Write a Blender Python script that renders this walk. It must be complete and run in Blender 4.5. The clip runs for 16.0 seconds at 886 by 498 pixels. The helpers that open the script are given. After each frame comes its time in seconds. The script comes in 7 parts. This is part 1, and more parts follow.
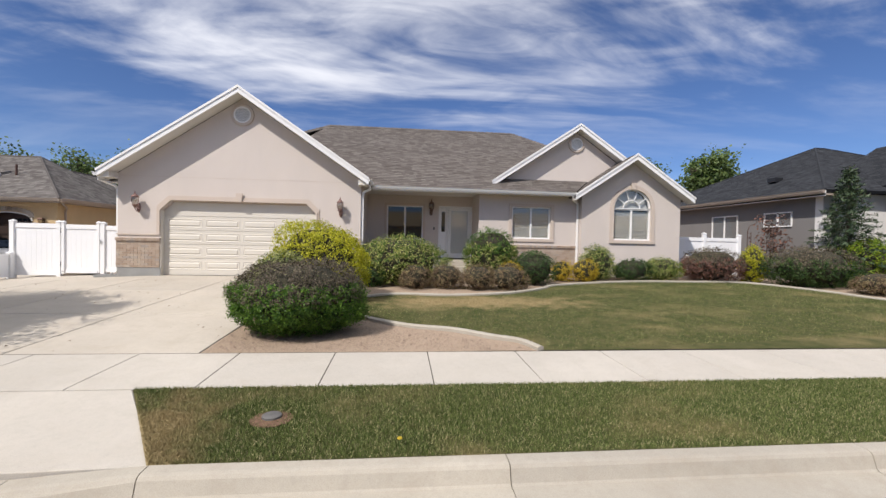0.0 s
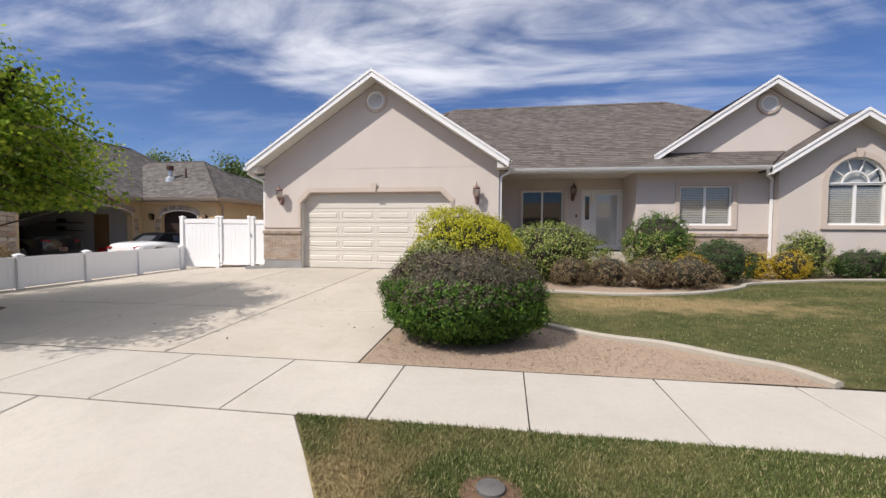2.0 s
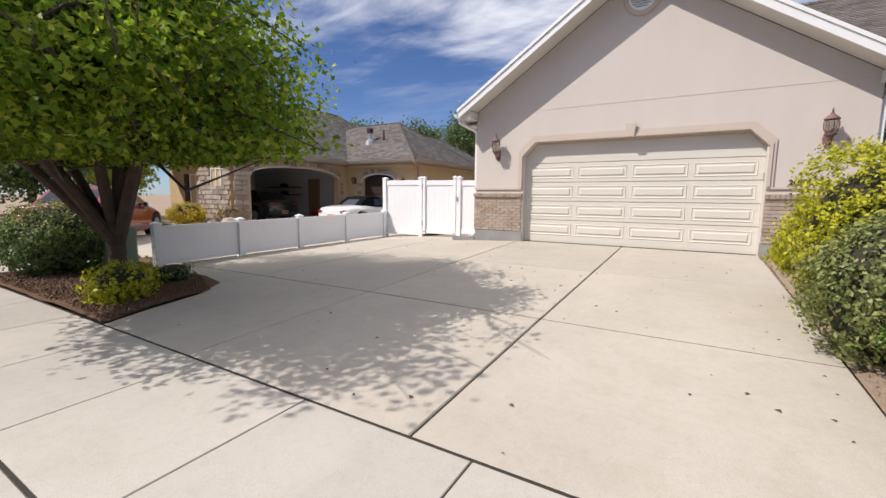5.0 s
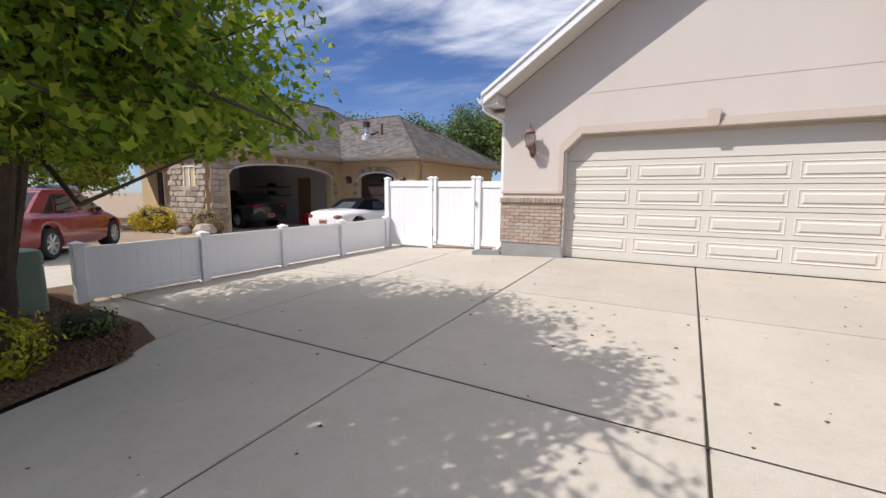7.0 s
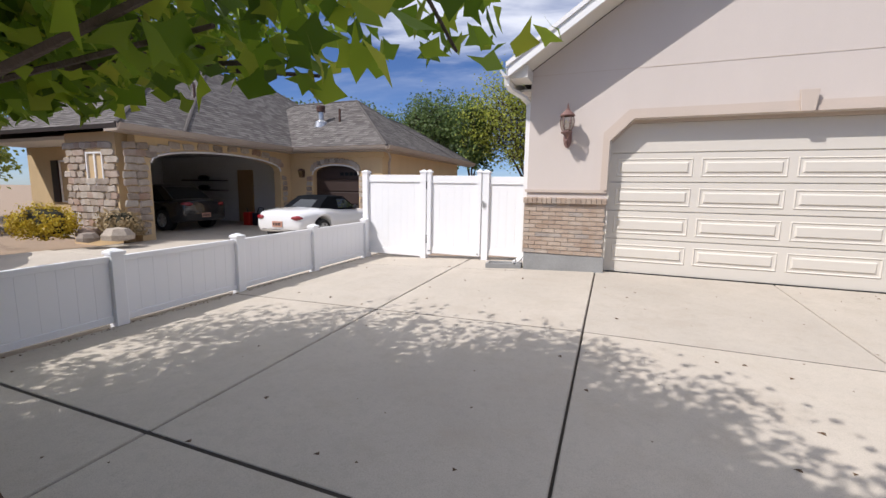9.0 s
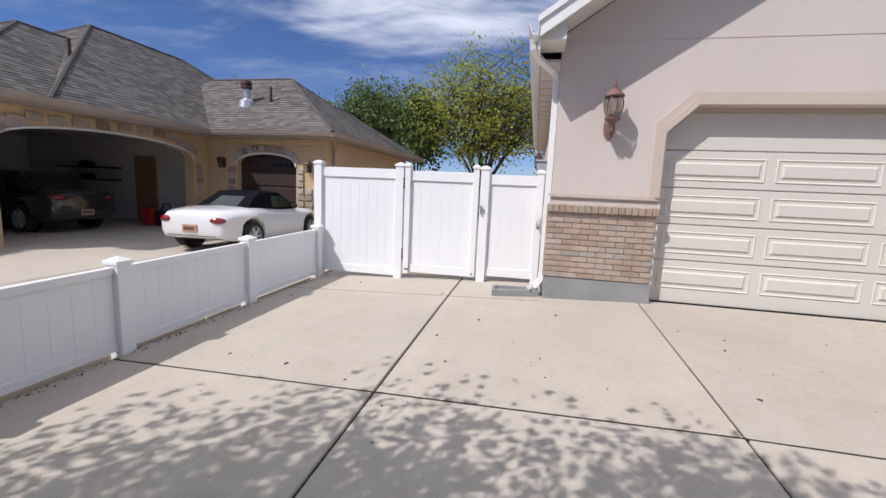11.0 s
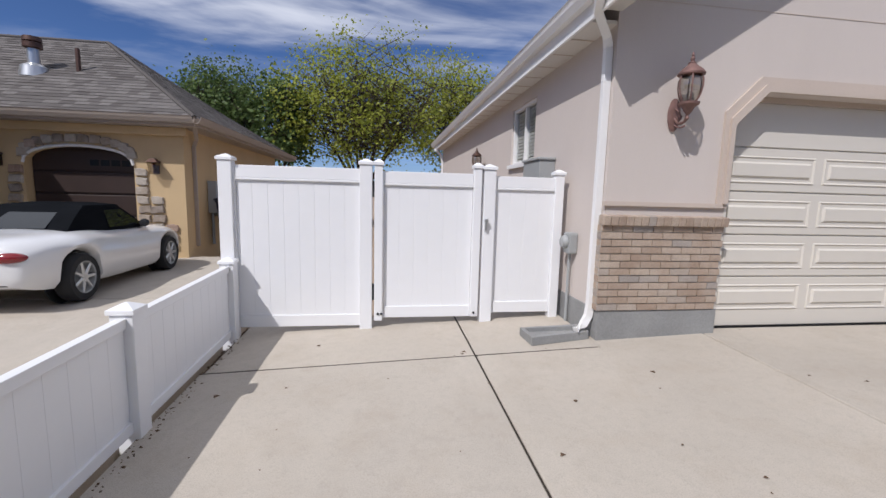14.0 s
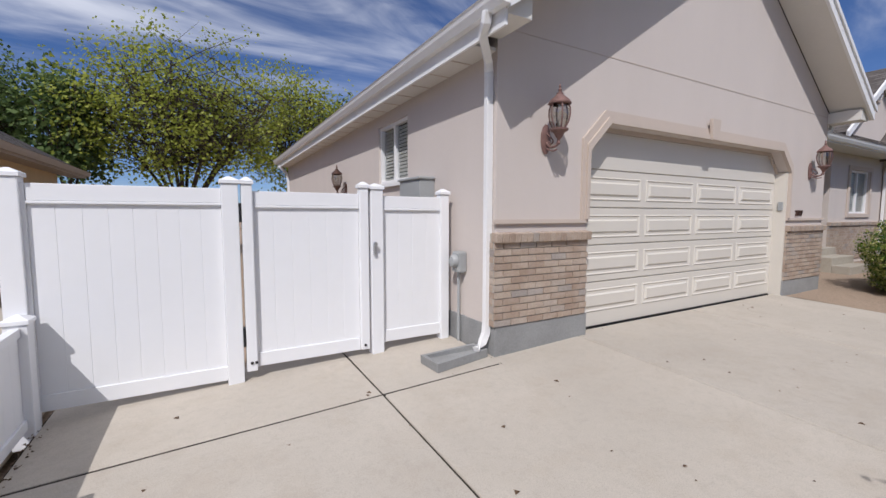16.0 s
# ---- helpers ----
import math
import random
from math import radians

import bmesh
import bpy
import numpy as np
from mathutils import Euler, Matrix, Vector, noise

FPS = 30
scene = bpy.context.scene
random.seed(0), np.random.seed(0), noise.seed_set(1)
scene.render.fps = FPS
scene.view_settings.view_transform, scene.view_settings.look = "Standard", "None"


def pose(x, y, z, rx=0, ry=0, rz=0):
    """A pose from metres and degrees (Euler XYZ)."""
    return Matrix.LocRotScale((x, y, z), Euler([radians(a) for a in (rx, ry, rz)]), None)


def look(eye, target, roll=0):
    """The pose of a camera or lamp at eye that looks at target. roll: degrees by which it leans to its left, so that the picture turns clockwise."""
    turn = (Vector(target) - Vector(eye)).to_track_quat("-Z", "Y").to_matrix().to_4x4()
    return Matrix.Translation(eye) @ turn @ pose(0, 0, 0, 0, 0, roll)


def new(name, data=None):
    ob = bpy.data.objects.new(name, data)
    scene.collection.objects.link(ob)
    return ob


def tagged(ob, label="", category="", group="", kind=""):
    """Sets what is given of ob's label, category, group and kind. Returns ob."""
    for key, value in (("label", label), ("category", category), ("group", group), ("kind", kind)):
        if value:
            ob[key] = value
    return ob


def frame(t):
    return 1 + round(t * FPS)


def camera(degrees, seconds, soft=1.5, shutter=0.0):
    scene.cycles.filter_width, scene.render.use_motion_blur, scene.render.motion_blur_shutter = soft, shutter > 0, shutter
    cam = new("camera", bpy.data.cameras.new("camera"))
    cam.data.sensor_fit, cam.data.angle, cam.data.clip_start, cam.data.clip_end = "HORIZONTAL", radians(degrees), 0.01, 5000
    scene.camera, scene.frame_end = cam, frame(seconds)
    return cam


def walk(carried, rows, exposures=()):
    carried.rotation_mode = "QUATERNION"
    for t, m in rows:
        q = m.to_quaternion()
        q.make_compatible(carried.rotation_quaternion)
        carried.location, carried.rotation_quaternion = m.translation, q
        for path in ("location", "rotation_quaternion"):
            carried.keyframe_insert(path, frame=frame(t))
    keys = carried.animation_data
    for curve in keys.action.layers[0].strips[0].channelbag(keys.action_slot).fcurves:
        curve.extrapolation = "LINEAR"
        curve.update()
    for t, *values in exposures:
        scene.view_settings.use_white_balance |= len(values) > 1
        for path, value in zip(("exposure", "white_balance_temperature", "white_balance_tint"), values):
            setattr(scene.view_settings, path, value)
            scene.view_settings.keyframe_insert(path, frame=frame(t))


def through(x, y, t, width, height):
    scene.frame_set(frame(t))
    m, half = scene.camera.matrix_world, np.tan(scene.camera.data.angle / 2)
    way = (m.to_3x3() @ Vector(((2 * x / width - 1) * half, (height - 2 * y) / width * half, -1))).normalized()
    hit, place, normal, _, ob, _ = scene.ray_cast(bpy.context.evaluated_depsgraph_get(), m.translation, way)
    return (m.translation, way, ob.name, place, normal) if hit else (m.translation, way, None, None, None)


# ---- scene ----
cam = camera(93.2, 16.0, 1.5)
METRES, EYE, TILT, LEAN, TURN = 15.3, 1.5, 0.0, 0.0, -5.8
ROWS = [
    (0.0, 0.0, 0.0, 0.0, 0.02, -1.1, -1.15),
    (0.5, -0.0045, 0.02, -0.0013, 1.67, -0.61, -1.26),
    (1.0, -0.0221, 0.0416, -0.0038, 4.48, -0.49, -1.19),
    (1.5, -0.047, 0.0643, -0.0059, 8.75, -1.03, -0.78),
    (2.0, -0.0778, 0.0893, -0.0084, 14.43, -2.19, -0.37),
    (2.5, -0.1125, 0.1096, -0.0096, 20.87, -3.66, -0.0),
    (3.0, -0.1462, 0.1331, -0.012, 26.86, -5.12, 0.03),
    (3.5, -0.1799, 0.1539, -0.0142, 31.72, -6.27, -0.16),
    (4.0, -0.2097, 0.181, -0.0151, 35.09, -6.86, -0.48),
    (6.5, -0.3514, 0.3059, -0.0052, 37.26, -7.09, -0.52),
    (7.0, -0.3774, 0.3241, -0.0029, 35.88, -7.36, -0.52),
    (7.5, -0.4105, 0.3384, -0.0014, 33.81, -7.41, -0.61),
    (8.0, -0.4423, 0.3583, -0.0013, 31.82, -7.45, -0.65),
    (8.5, -0.4777, 0.3717, -0.0009, 29.83, -7.72, -0.73),
    (11.0, -0.6195, 0.4779, 0.0015, 18.14, -8.05, -2.47),
    (11.5, -0.6407, 0.5015, 0.0007, 15.29, -8.16, -2.95),
    (12.0, -0.6632, 0.5207, 0.0011, 12.45, -8.28, -3.23),
    (12.5, -0.6873, 0.5355, 0.0027, 9.53, -8.48, -3.09),
    (13.0, -0.7077, 0.5536, 0.0037, 6.35, -8.46, -2.65),
    (13.5, -0.7319, 0.5663, 0.0036, 2.23, -7.99, -2.06),
    (14.0, -0.7496, 0.5785, 0.0036, -2.24, -7.31, -1.45),
    (14.5, -0.7631, 0.594, 0.0054, -7.56, -6.35, -0.75),
    (15.0, -0.7753, 0.6026, 0.0057, -13.15, -5.52, -0.33),
    (15.5, -0.7776, 0.6046, 0.0052, -18.45, -4.94, -0.1),
    (16.0, -0.7763, 0.6043, 0.0052, -23.86, -4.6, -0.05),
]
walk(cam, [(t, pose(0, 0, EYE, TILT, LEAN, TURN) @ pose(METRES * x, METRES * y, METRES * z, 90 + pitch, roll, yaw)) for t, x, y, z, yaw, pitch, roll in ROWS], [(0.0, -0.08, 6400, 11), (4.0, -0.10, 6450, 12), (7.0, -0.03, 6250, 12), (10.0, -0.14, 6100, 13), (12.5, -0.42, 5950, 13), (16.0, -0.52, 5950, 13)])
# ---------------------------------------------------------------- light
SUN_DIR = Vector((0.46, 0.49, -0.73)).normalized()
world = bpy.data.worlds.new("world")
scene.world = world
world.use_nodes = True
wn, wl = world.node_tree.nodes, world.node_tree.links
wn.clear()
w_out = wn.new("ShaderNodeOutputWorld")
w_bg = wn.new("ShaderNodeBackground")
w_bg.inputs[1].default_value = 0.110
sky = wn.new("ShaderNodeTexSky")
sky.sky_type = "NISHITA"
sky.sun_disc = False
sky.sun_elevation = math.asin(-SUN_DIR.z)
sky.sun_rotation = math.atan2(-SUN_DIR.x, -SUN_DIR.y)
sky.altitude = 1400
sky.air_density, sky.dust_density, sky.ozone_density = 1.0, 0.3, 3.0
w_tc = wn.new("ShaderNodeTexCoord")
w_sep = wn.new("ShaderNodeSeparateXYZ")
wl.new(w_tc.outputs["Generated"], w_sep.inputs[0])


def w_math(op, a, b=None):
    n = wn.new("ShaderNodeMath")
    n.operation = op
    for i, v in enumerate((a, b)):
        if v is None:
            continue
        if isinstance(v, (int, float)):
            n.inputs[i].default_value = v
        else:
            wl.new(v, n.inputs[i])
    return n.outputs[0]


# wispy cirrus on a flat layer high above
w_h = w_math("MAXIMUM", w_math("ADD", w_sep.outputs[2], 0.12), 0.05)
w_comb = wn.new("ShaderNodeCombineXYZ")
wl.new(w_math("DIVIDE", w_sep.outputs[0], w_h), w_comb.inputs[0])
wl.new(w_math("DIVIDE", w_sep.outputs[1], w_h), w_comb.inputs[1])
w_map = wn.new("ShaderNodeMapping")
w_map.inputs["Rotation"].default_value = (0, 0, radians(14))
w_map.inputs["Scale"].default_value = (0.42, 0.95, 1)
w_map.inputs["Location"].default_value = (0.35, 0.1, 0)
wl.new(w_comb.outputs[0], w_map.inputs[0])
w_noise = wn.new("ShaderNodeTexNoise")
w_noise.inputs["Scale"].default_value = 1.1
w_noise.inputs["Detail"].default_value = 9
w_noise.inputs["Roughness"].default_value = 0.58
w_noise.inputs["Distortion"].default_value = 0.7
wl.new(w_map.outputs[0], w_noise.inputs["Vector"])
w_fine = wn.new("ShaderNodeTexNoise")
w_fine.inputs["Scale"].default_value = 5.0
w_fine.inputs["Detail"].default_value = 8
w_fine.inputs["Distortion"].default_value = 1.2
wl.new(w_map.outputs[0], w_fine.inputs["Vector"])
w_ramp = wn.new("ShaderNodeMapRange")
w_ramp.inputs["From Min"].default_value = 0.40
w_ramp.inputs["From Max"].default_value = 0.70
w_ramp.interpolation_type = "SMOOTHSTEP"
# the veil thickens towards the zenith
w_high = wn.new("ShaderNodeMapRange")
w_high.inputs["From Min"].default_value = 0.42
w_high.inputs["From Max"].default_value = 0.80
w_high.inputs["To Max"].default_value = 0.16
w_high.interpolation_type = "SMOOTHSTEP"
wl.new(w_sep.outputs[2], w_high.inputs["Value"])
w_cloud = w_math("ADD", w_noise.outputs[0], w_math("MULTIPLY", w_math("SUBTRACT", w_fine.outputs[0], 0.5), 0.22))
wl.new(w_math("ADD", w_cloud, w_high.outputs[0]), w_ramp.inputs["Value"])
# the band of cloud lies high up, the sky near the skyline is almost clear
w_band = wn.new("ShaderNodeMapRange")
w_band.inputs["From Min"].default_value = 0.20
w_band.inputs["From Max"].default_value = 0.40
w_band.inputs["To Min"].default_value = 0.10
w_band.interpolation_type = "SMOOTHSTEP"
wl.new(w_sep.outputs[2], w_band.inputs["Value"])
w_mask = w_math("MULTIPLY", w_ramp.outputs[0], w_band.outputs[0])
w_sat = wn.new("ShaderNodeMix")
w_sat.data_type = "RGBA"
w_sat.blend_type = "MULTIPLY"
w_sat.inputs["Factor"].default_value = 1.0
w_sat.inputs["B"].default_value = (0.66, 0.76, 0.98, 1)
wl.new(sky.outputs[0], w_sat.inputs["A"])
w_mix = wn.new("ShaderNodeMix")
w_mix.data_type = "RGBA"
w_mix.inputs["B"].default_value = (10.5, 10.5, 10.8, 1)
wl.new(w_mask, w_mix.inputs["Factor"])
wl.new(w_sat.outputs["Result"], w_mix.inputs["A"])
wl.new(w_mix.outputs["Result"], w_bg.inputs[0])
wl.new(w_bg.outputs[0], w_out.inputs[0])

sun_data = bpy.data.lights.new("sun", "SUN")
sun_data.energy = 5.0
sun_data.angle = radians(0.53)
sun_data.color = (1.0, 0.935, 0.85)
sun = new("sun", sun_data)
sun.matrix_world = look((0, 0, 30), Vector((0, 0, 30)) + SUN_DIR)


# ---------------------------------------------------------------- materials
class Nodes:
    def __init__(self, name):
        self.m = bpy.data.materials.new(name)
        self.m.use_nodes = True
        self.n, self.l = self.m.node_tree.nodes, self.m.node_tree.links
        self.b = self.n["Principled BSDF"]

    def noise(self, scale, detail=4.0, rough=0.55, vec=None, dist=0.0):
        t = self.n.new("ShaderNodeTexNoise")
        t.inputs["Scale"].default_value, t.inputs["Detail"].default_value = scale, detail
        t.inputs["Roughness"].default_value, t.inputs["Distortion"].default_value = rough, dist
        self.l.new(vec or self.pos(), t.inputs["Vector"])
        return t.outputs[0]

    def pos(self, stretch=(1, 1, 1)):
        g = self.n.new("ShaderNodeNewGeometry")
        mp = self.n.new("ShaderNodeMapping")
        mp.inputs["Scale"].default_value = stretch
        self.l.new(g.outputs["Position"], mp.inputs[0])
        return mp.outputs[0]

    def island(self):
        return self.n.new("ShaderNodeNewGeometry").outputs["Random Per Island"]

    def rand(self):
        return self.n.new("ShaderNodeObjectInfo").outputs["Random"]

    def ramp(self, fac, stops):
        r = self.n.new("ShaderNodeValToRGB")
        while len(r.color_ramp.elements) < len(stops):
            r.color_ramp.elements.new(0.5)
        for e, (p, c) in zip(r.color_ramp.elements, stops):
            e.position, e.color = p, (*c, 1)
        self.l.new(fac, r.inputs[0])
        return r.outputs[0]

    def mix(self, fac, a, b, mode="MIX"):
        x = self.n.new("ShaderNodeMix")
        x.data_type, x.blend_type = "RGBA", mode
        for key, v in (("Factor", fac), ("A", a), ("B", b)):
            if isinstance(v, (int, float)):
                x.inputs[key].default_value = v
            elif isinstance(v, tuple):
                x.inputs[key].default_value = (*v, 1)
            else:
                self.l.new(v, x.inputs[key])
        return x.outputs["Result"]

    def rng(self, v, a, b, c=0.0, d=1.0):
        r = self.n.new("ShaderNodeMapRange")
        for k, x in zip(("From Min", "From Max", "To Min", "To Max"), (a, b, c, d)):
            r.inputs[k].default_value = x
        self.l.new(v, r.inputs["Value"])
        return r.outputs[0]

    def bump(self, h, strength=0.3, dist=0.01):
        bp = self.n.new("ShaderNodeBump")
        bp.inputs["Strength"].default_value, bp.inputs["Distance"].default_value = strength, dist
        self.l.new(h, bp.inputs["Height"])
        self.l.new(bp.outputs[0], self.b.inputs["Normal"])

    def done(self, colour=None, rough=0.6, metal=0.0, spec=None):
        if colour is not None:
            if isinstance(colour, tuple):
                self.b.inputs["Base Color"].default_value = (*colour, 1)
            else:
                self.l.new(colour, self.b.inputs["Base Color"])
        if isinstance(rough, (int, float)):
            self.b.inputs["Roughness"].default_value = rough
        else:
            self.l.new(rough, self.b.inputs["Roughness"])
        self.b.inputs["Metallic"].default_value = metal
        if spec is not None:
            self.b.inputs["Specular IOR Level"].default_value = spec
        return self.m


def worn(name, colour, vary=0.12, coarse=1.2, fine=40.0, rough=0.7, bump=0.2, dist=0.004, metal=0.0, spec=None):
    """A plain surface with blotches at two scales and fine relief."""
    k = Nodes(name)
    lo = tuple(c * (1 - vary) for c in colour)
    hi = tuple(min(1, c * (1 + vary)) for c in colour)
    a = k.ramp(k.noise(coarse, 5), [(0.3, lo), (0.7, hi)])
    f = k.noise(fine, 3)
    c = k.mix(0.35, a, k.ramp(f, [(0.3, lo), (0.7, hi)]))
    if bump:
        k.bump(f, bump, dist)
    return k.done(c, rough, metal, spec)


def plain(name, colour, rough=0.5, metal=0.0, spec=None):
    return worn(name, colour, 0.05, 2.0, 60.0, rough, 0.05, 0.002, metal, spec)


def per_piece(name, stops, rough=0.8, fine=60.0, bump=0.4, dist=0.004):
    """Each object of its own picks its tone."""
    k = Nodes(name)
    c = k.ramp(k.rand(), stops)
    f = k.noise(fine, 4)
    c = k.mix(k.rng(f, 0.35, 0.75, 0, 0.35), c, (0.12, 0.10, 0.09))
    g = k.noise(6, 4)
    c = k.mix(k.rng(g, 0.4, 0.7, 0, 0.25), c, (0.62, 0.55, 0.48))
    k.bump(f, bump, dist)
    return k.done(c, rough)


def leaf(name, stops, through=0.35, rough=0.5):
    """Leaves: each island picks its tone, some light comes through."""
    k = Nodes(name)
    c = k.ramp(k.island(), stops)
    big = k.noise(1.3, 2)
    c = k.mix(k.rng(big, 0.35, 0.7, 0, 0.3), c, stops[0][1])
    tr = k.n.new("ShaderNodeBsdfTranslucent")
    k.l.new(c, tr.inputs[0])
    ms = k.n.new("ShaderNodeMixShader")
    ms.inputs[0].default_value = through
    k.done(c, rough, spec=0.3)
    k.l.new(k.b.outputs[0], ms.inputs[1])
    k.l.new(tr.outputs[0], ms.inputs[2])
    k.l.new(ms.outputs[0], k.n["Material Output"].inputs[0])
    return k.m


def glass_mat(name, tint=(0.02, 0.025, 0.03)):
    k = Nodes(name)
    w = k.noise(0.7, 2)
    k.bump(w, 0.03, 0.01)
    return k.done(tint, 0.03, spec=0.6)


def concrete(name, base, stain):
    k = Nodes(name)
    big = k.noise(0.45, 6, 0.6)
    mid = k.noise(3.2, 6, 0.65)
    fine = k.noise(160, 3)
    c = k.ramp(big, [(0.3, tuple(v * 0.84 for v in base)), (0.65, base)])
    c = k.mix(k.rng(mid, 0.48, 0.76, 0, 0.62), c, stain)
    c = k.mix(k.rng(k.noise(14, 5, 0.7), 0.48, 0.78, 0, 0.45), c, tuple(v * 0.70 for v in base))
    c = k.mix(k.rng(k.noise(0.9, 4, 0.6, k.pos((1, 0.35, 1))), 0.56, 0.74, 0, 0.4), c, tuple(min(1, v * 1.12) for v in base))
    c = k.mix(k.rng(fine, 0.42, 0.75, 0, 0.5), c, tuple(v * 0.55 for v in base))
    tone = k.ramp(k.rand(), [(0.0, (0.93, 0.93, 0.93)), (1.0, (1.0, 0.995, 0.985))])
    c = k.mix(1.0, c, tone, "MULTIPLY")
    k.bump(fine, 0.25, 0.003)
    return k.done(c, 0.88, spec=0.25)


def stucco(name, base, vary=0.05):
    k = Nodes(name)
    lo = tuple(v * (1 - vary) for v in base)
    streak = k.noise(1.1, 5, 0.6, k.pos((1.6, 1.6, 0.5)))
    c = k.ramp(streak, [(0.3, lo), (0.7, base)])
    sand = k.noise(95, 3)
    lump = k.noise(14, 4)
    c = k.mix(k.rng(sand, 0.4, 0.8, 0, 0.14), c, tuple(v * 0.6 for v in base))
    h = k.mix(0.5, sand, lump)
    k.bump(h, 0.35, 0.008)
    return k.done(c, 0.92, spec=0.2)


def shingle(name, dark, light):
    """Per-island tone for each laid shingle."""
    k = Nodes(name)
    c = k.ramp(k.island(), [(0.0, dark), (0.55, tuple((a + b) / 2 for a, b in zip(dark, light))), (1.0, light)])
    g = k.noise(180, 2)
    c = k.mix(k.rng(g, 0.35, 0.8, 0, 0.5), c, tuple(v * 0.45 for v in dark))
    k.bump(g, 0.5, 0.004)
    return k.done(c, 0.95, spec=0.15)


def soil(name, a, b, scale=40.0):
    k = Nodes(name)
    n1, n2 = k.noise(scale, 6, 0.7), k.noise(1.3, 3)
    c = k.ramp(n1, [(0.32, a), (0.68, b)])
    c = k.mix(k.rng(n2, 0.35, 0.7, 0, 0.4), c, tuple((x + y) * 0.6 for x, y in zip(a, b)))
    k.bump(n1, 0.5, 0.012)
    return k.done(c, 0.97, spec=0.1)


def turf(name, blade):
    k = Nodes(name)
    n2 = k.noise(0.55, 4, 0.6, k.pos((1, 1.6, 1)))
    n3 = k.noise(5, 4)
    green = k.ramp(n3, [(0.3, (0.05, 0.06, 0.02)), (0.7, (0.10, 0.095, 0.04))]) if not blade else k.ramp(k.island(), [(0.0, (0.035, 0.055, 0.014)), (0.5, (0.095, 0.125, 0.034)), (0.82, (0.17, 0.20, 0.07)), (1.0, (0.45, 0.39, 0.22))])
    dry = k.ramp(k.noise(24, 3), [(0.3, (0.20, 0.15, 0.07)), (0.7, (0.36, 0.28, 0.15))])
    c = k.mix(k.rng(n2, 0.50, 0.74, 0, 0.6), green, dry)
    # a burnt patch on the front lawn, and a thin bare end of the strip
    for cx, cy, sx, sy in ((1.7, 9.55, 2.5, 0.72), (-2.0, 3.6, 0.5, 0.8)):
        mp = k.n.new("ShaderNodeMapping")
        mp.vector_type = "TEXTURE"
        mp.inputs["Location"].default_value = (cx, cy, 0)
        mp.inputs["Scale"].default_value = (sx, sy, 40)
        k.l.new(k.pos(), mp.inputs[0])
        ln = k.n.new("ShaderNodeVectorMath")
        ln.operation = "LENGTH"
        k.l.new(mp.outputs[0], ln.inputs[0])
        ad = k.n.new("ShaderNodeMath")
        k.l.new(ln.outputs["Value"], ad.inputs[0])
        k.l.new(k.rng(k.noise(3.0, 5), 0.3, 0.7, -0.45, 0.45), ad.inputs[1])
        c = k.mix(k.rng(ad.outputs[0], 1.25, 0.5, 0, 0.9), c, dry)
    if not blade:
        k.bump(k.noise(40, 4), 0.8, 0.03)
    return k.done(c, 0.85 if blade else 0.98, spec=0.12)


STUCCO = stucco("warm_grey_stucco", (0.60, 0.535, 0.49))
STUCCO_TRIM = stucco("tan_trim_stucco", (0.55, 0.465, 0.40))
STUCCO_TAN = stucco("tan_stucco", (0.58, 0.43, 0.25), 0.1)
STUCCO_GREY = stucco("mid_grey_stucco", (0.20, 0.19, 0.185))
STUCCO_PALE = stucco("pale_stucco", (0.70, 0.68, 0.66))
WHITE = worn("white_vinyl", (0.80, 0.80, 0.81), 0.02, 0.8, 8, 0.38, 0.03)
PAINT = worn("white_painted_trim", (0.78, 0.77, 0.76), 0.04, 1.5, 50, 0.5, 0.05)
SOFFIT = worn("cream_soffit", (0.66, 0.63, 0.58), 0.05, 1.5, 50, 0.55, 0.05)
DOOR_CREAM = worn("cream_door_steel", (0.63, 0.59, 0.525), 0.03, 1.0, 120, 0.45, 0.08, 0.001)
FOUND = worn("grey_foundation_concrete", (0.27, 0.27, 0.265), 0.22, 2.2, 60, 0.92, 0.4, 0.006)
MORTAR = worn("mortar", (0.40, 0.36, 0.31), 0.15, 4, 90, 0.95, 0.5, 0.004)
BRICK = per_piece("buff_brick", [(0.0, (0.34, 0.245, 0.18)), (0.4, (0.41, 0.31, 0.235)), (0.8, (0.45, 0.355, 0.275)), (1.0, (0.32, 0.285, 0.26))])
STONE = per_piece("field_stone", [(0.0, (0.20, 0.16, 0.13)), (0.35, (0.36, 0.29, 0.22)), (0.7, (0.44, 0.39, 0.33)), (1.0, (0.30, 0.17, 0.11))], 0.9, 25, 0.8, 0.02)
SLAB = concrete("driveway_concrete", (0.53, 0.478, 0.41), (0.43, 0.37, 0.30))
WALK = concrete("sidewalk_concrete", (0.53, 0.49, 0.435), (0.44, 0.395, 0.34))
CURB = concrete("curb_concrete", (0.46, 0.42, 0.355), (0.33, 0.28, 0.22))
ASPHALT = worn("asphalt", (0.07, 0.068, 0.066), 0.25, 1.0, 120, 0.95, 0.6, 0.006)
SHINGLE = shingle("brown_shingle", (0.105, 0.091, 0.083), (0.178, 0.158, 0.146))
SHINGLE_L = shingle("weathered_shingle", (0.10, 0.09, 0.085), (0.20, 0.185, 0.175))
SHINGLE_R = shingle("charcoal_shingle", (0.022, 0.024, 0.028), (0.05, 0.053, 0.06))
GLASS = glass_mat("window_glass")
BLIND = plain("pale_blind", (0.62, 0.60, 0.56), 0.6)
DARK = worn("dark_interior", (0.03, 0.03, 0.032), 0.2, 2, 20, 0.8, 0)
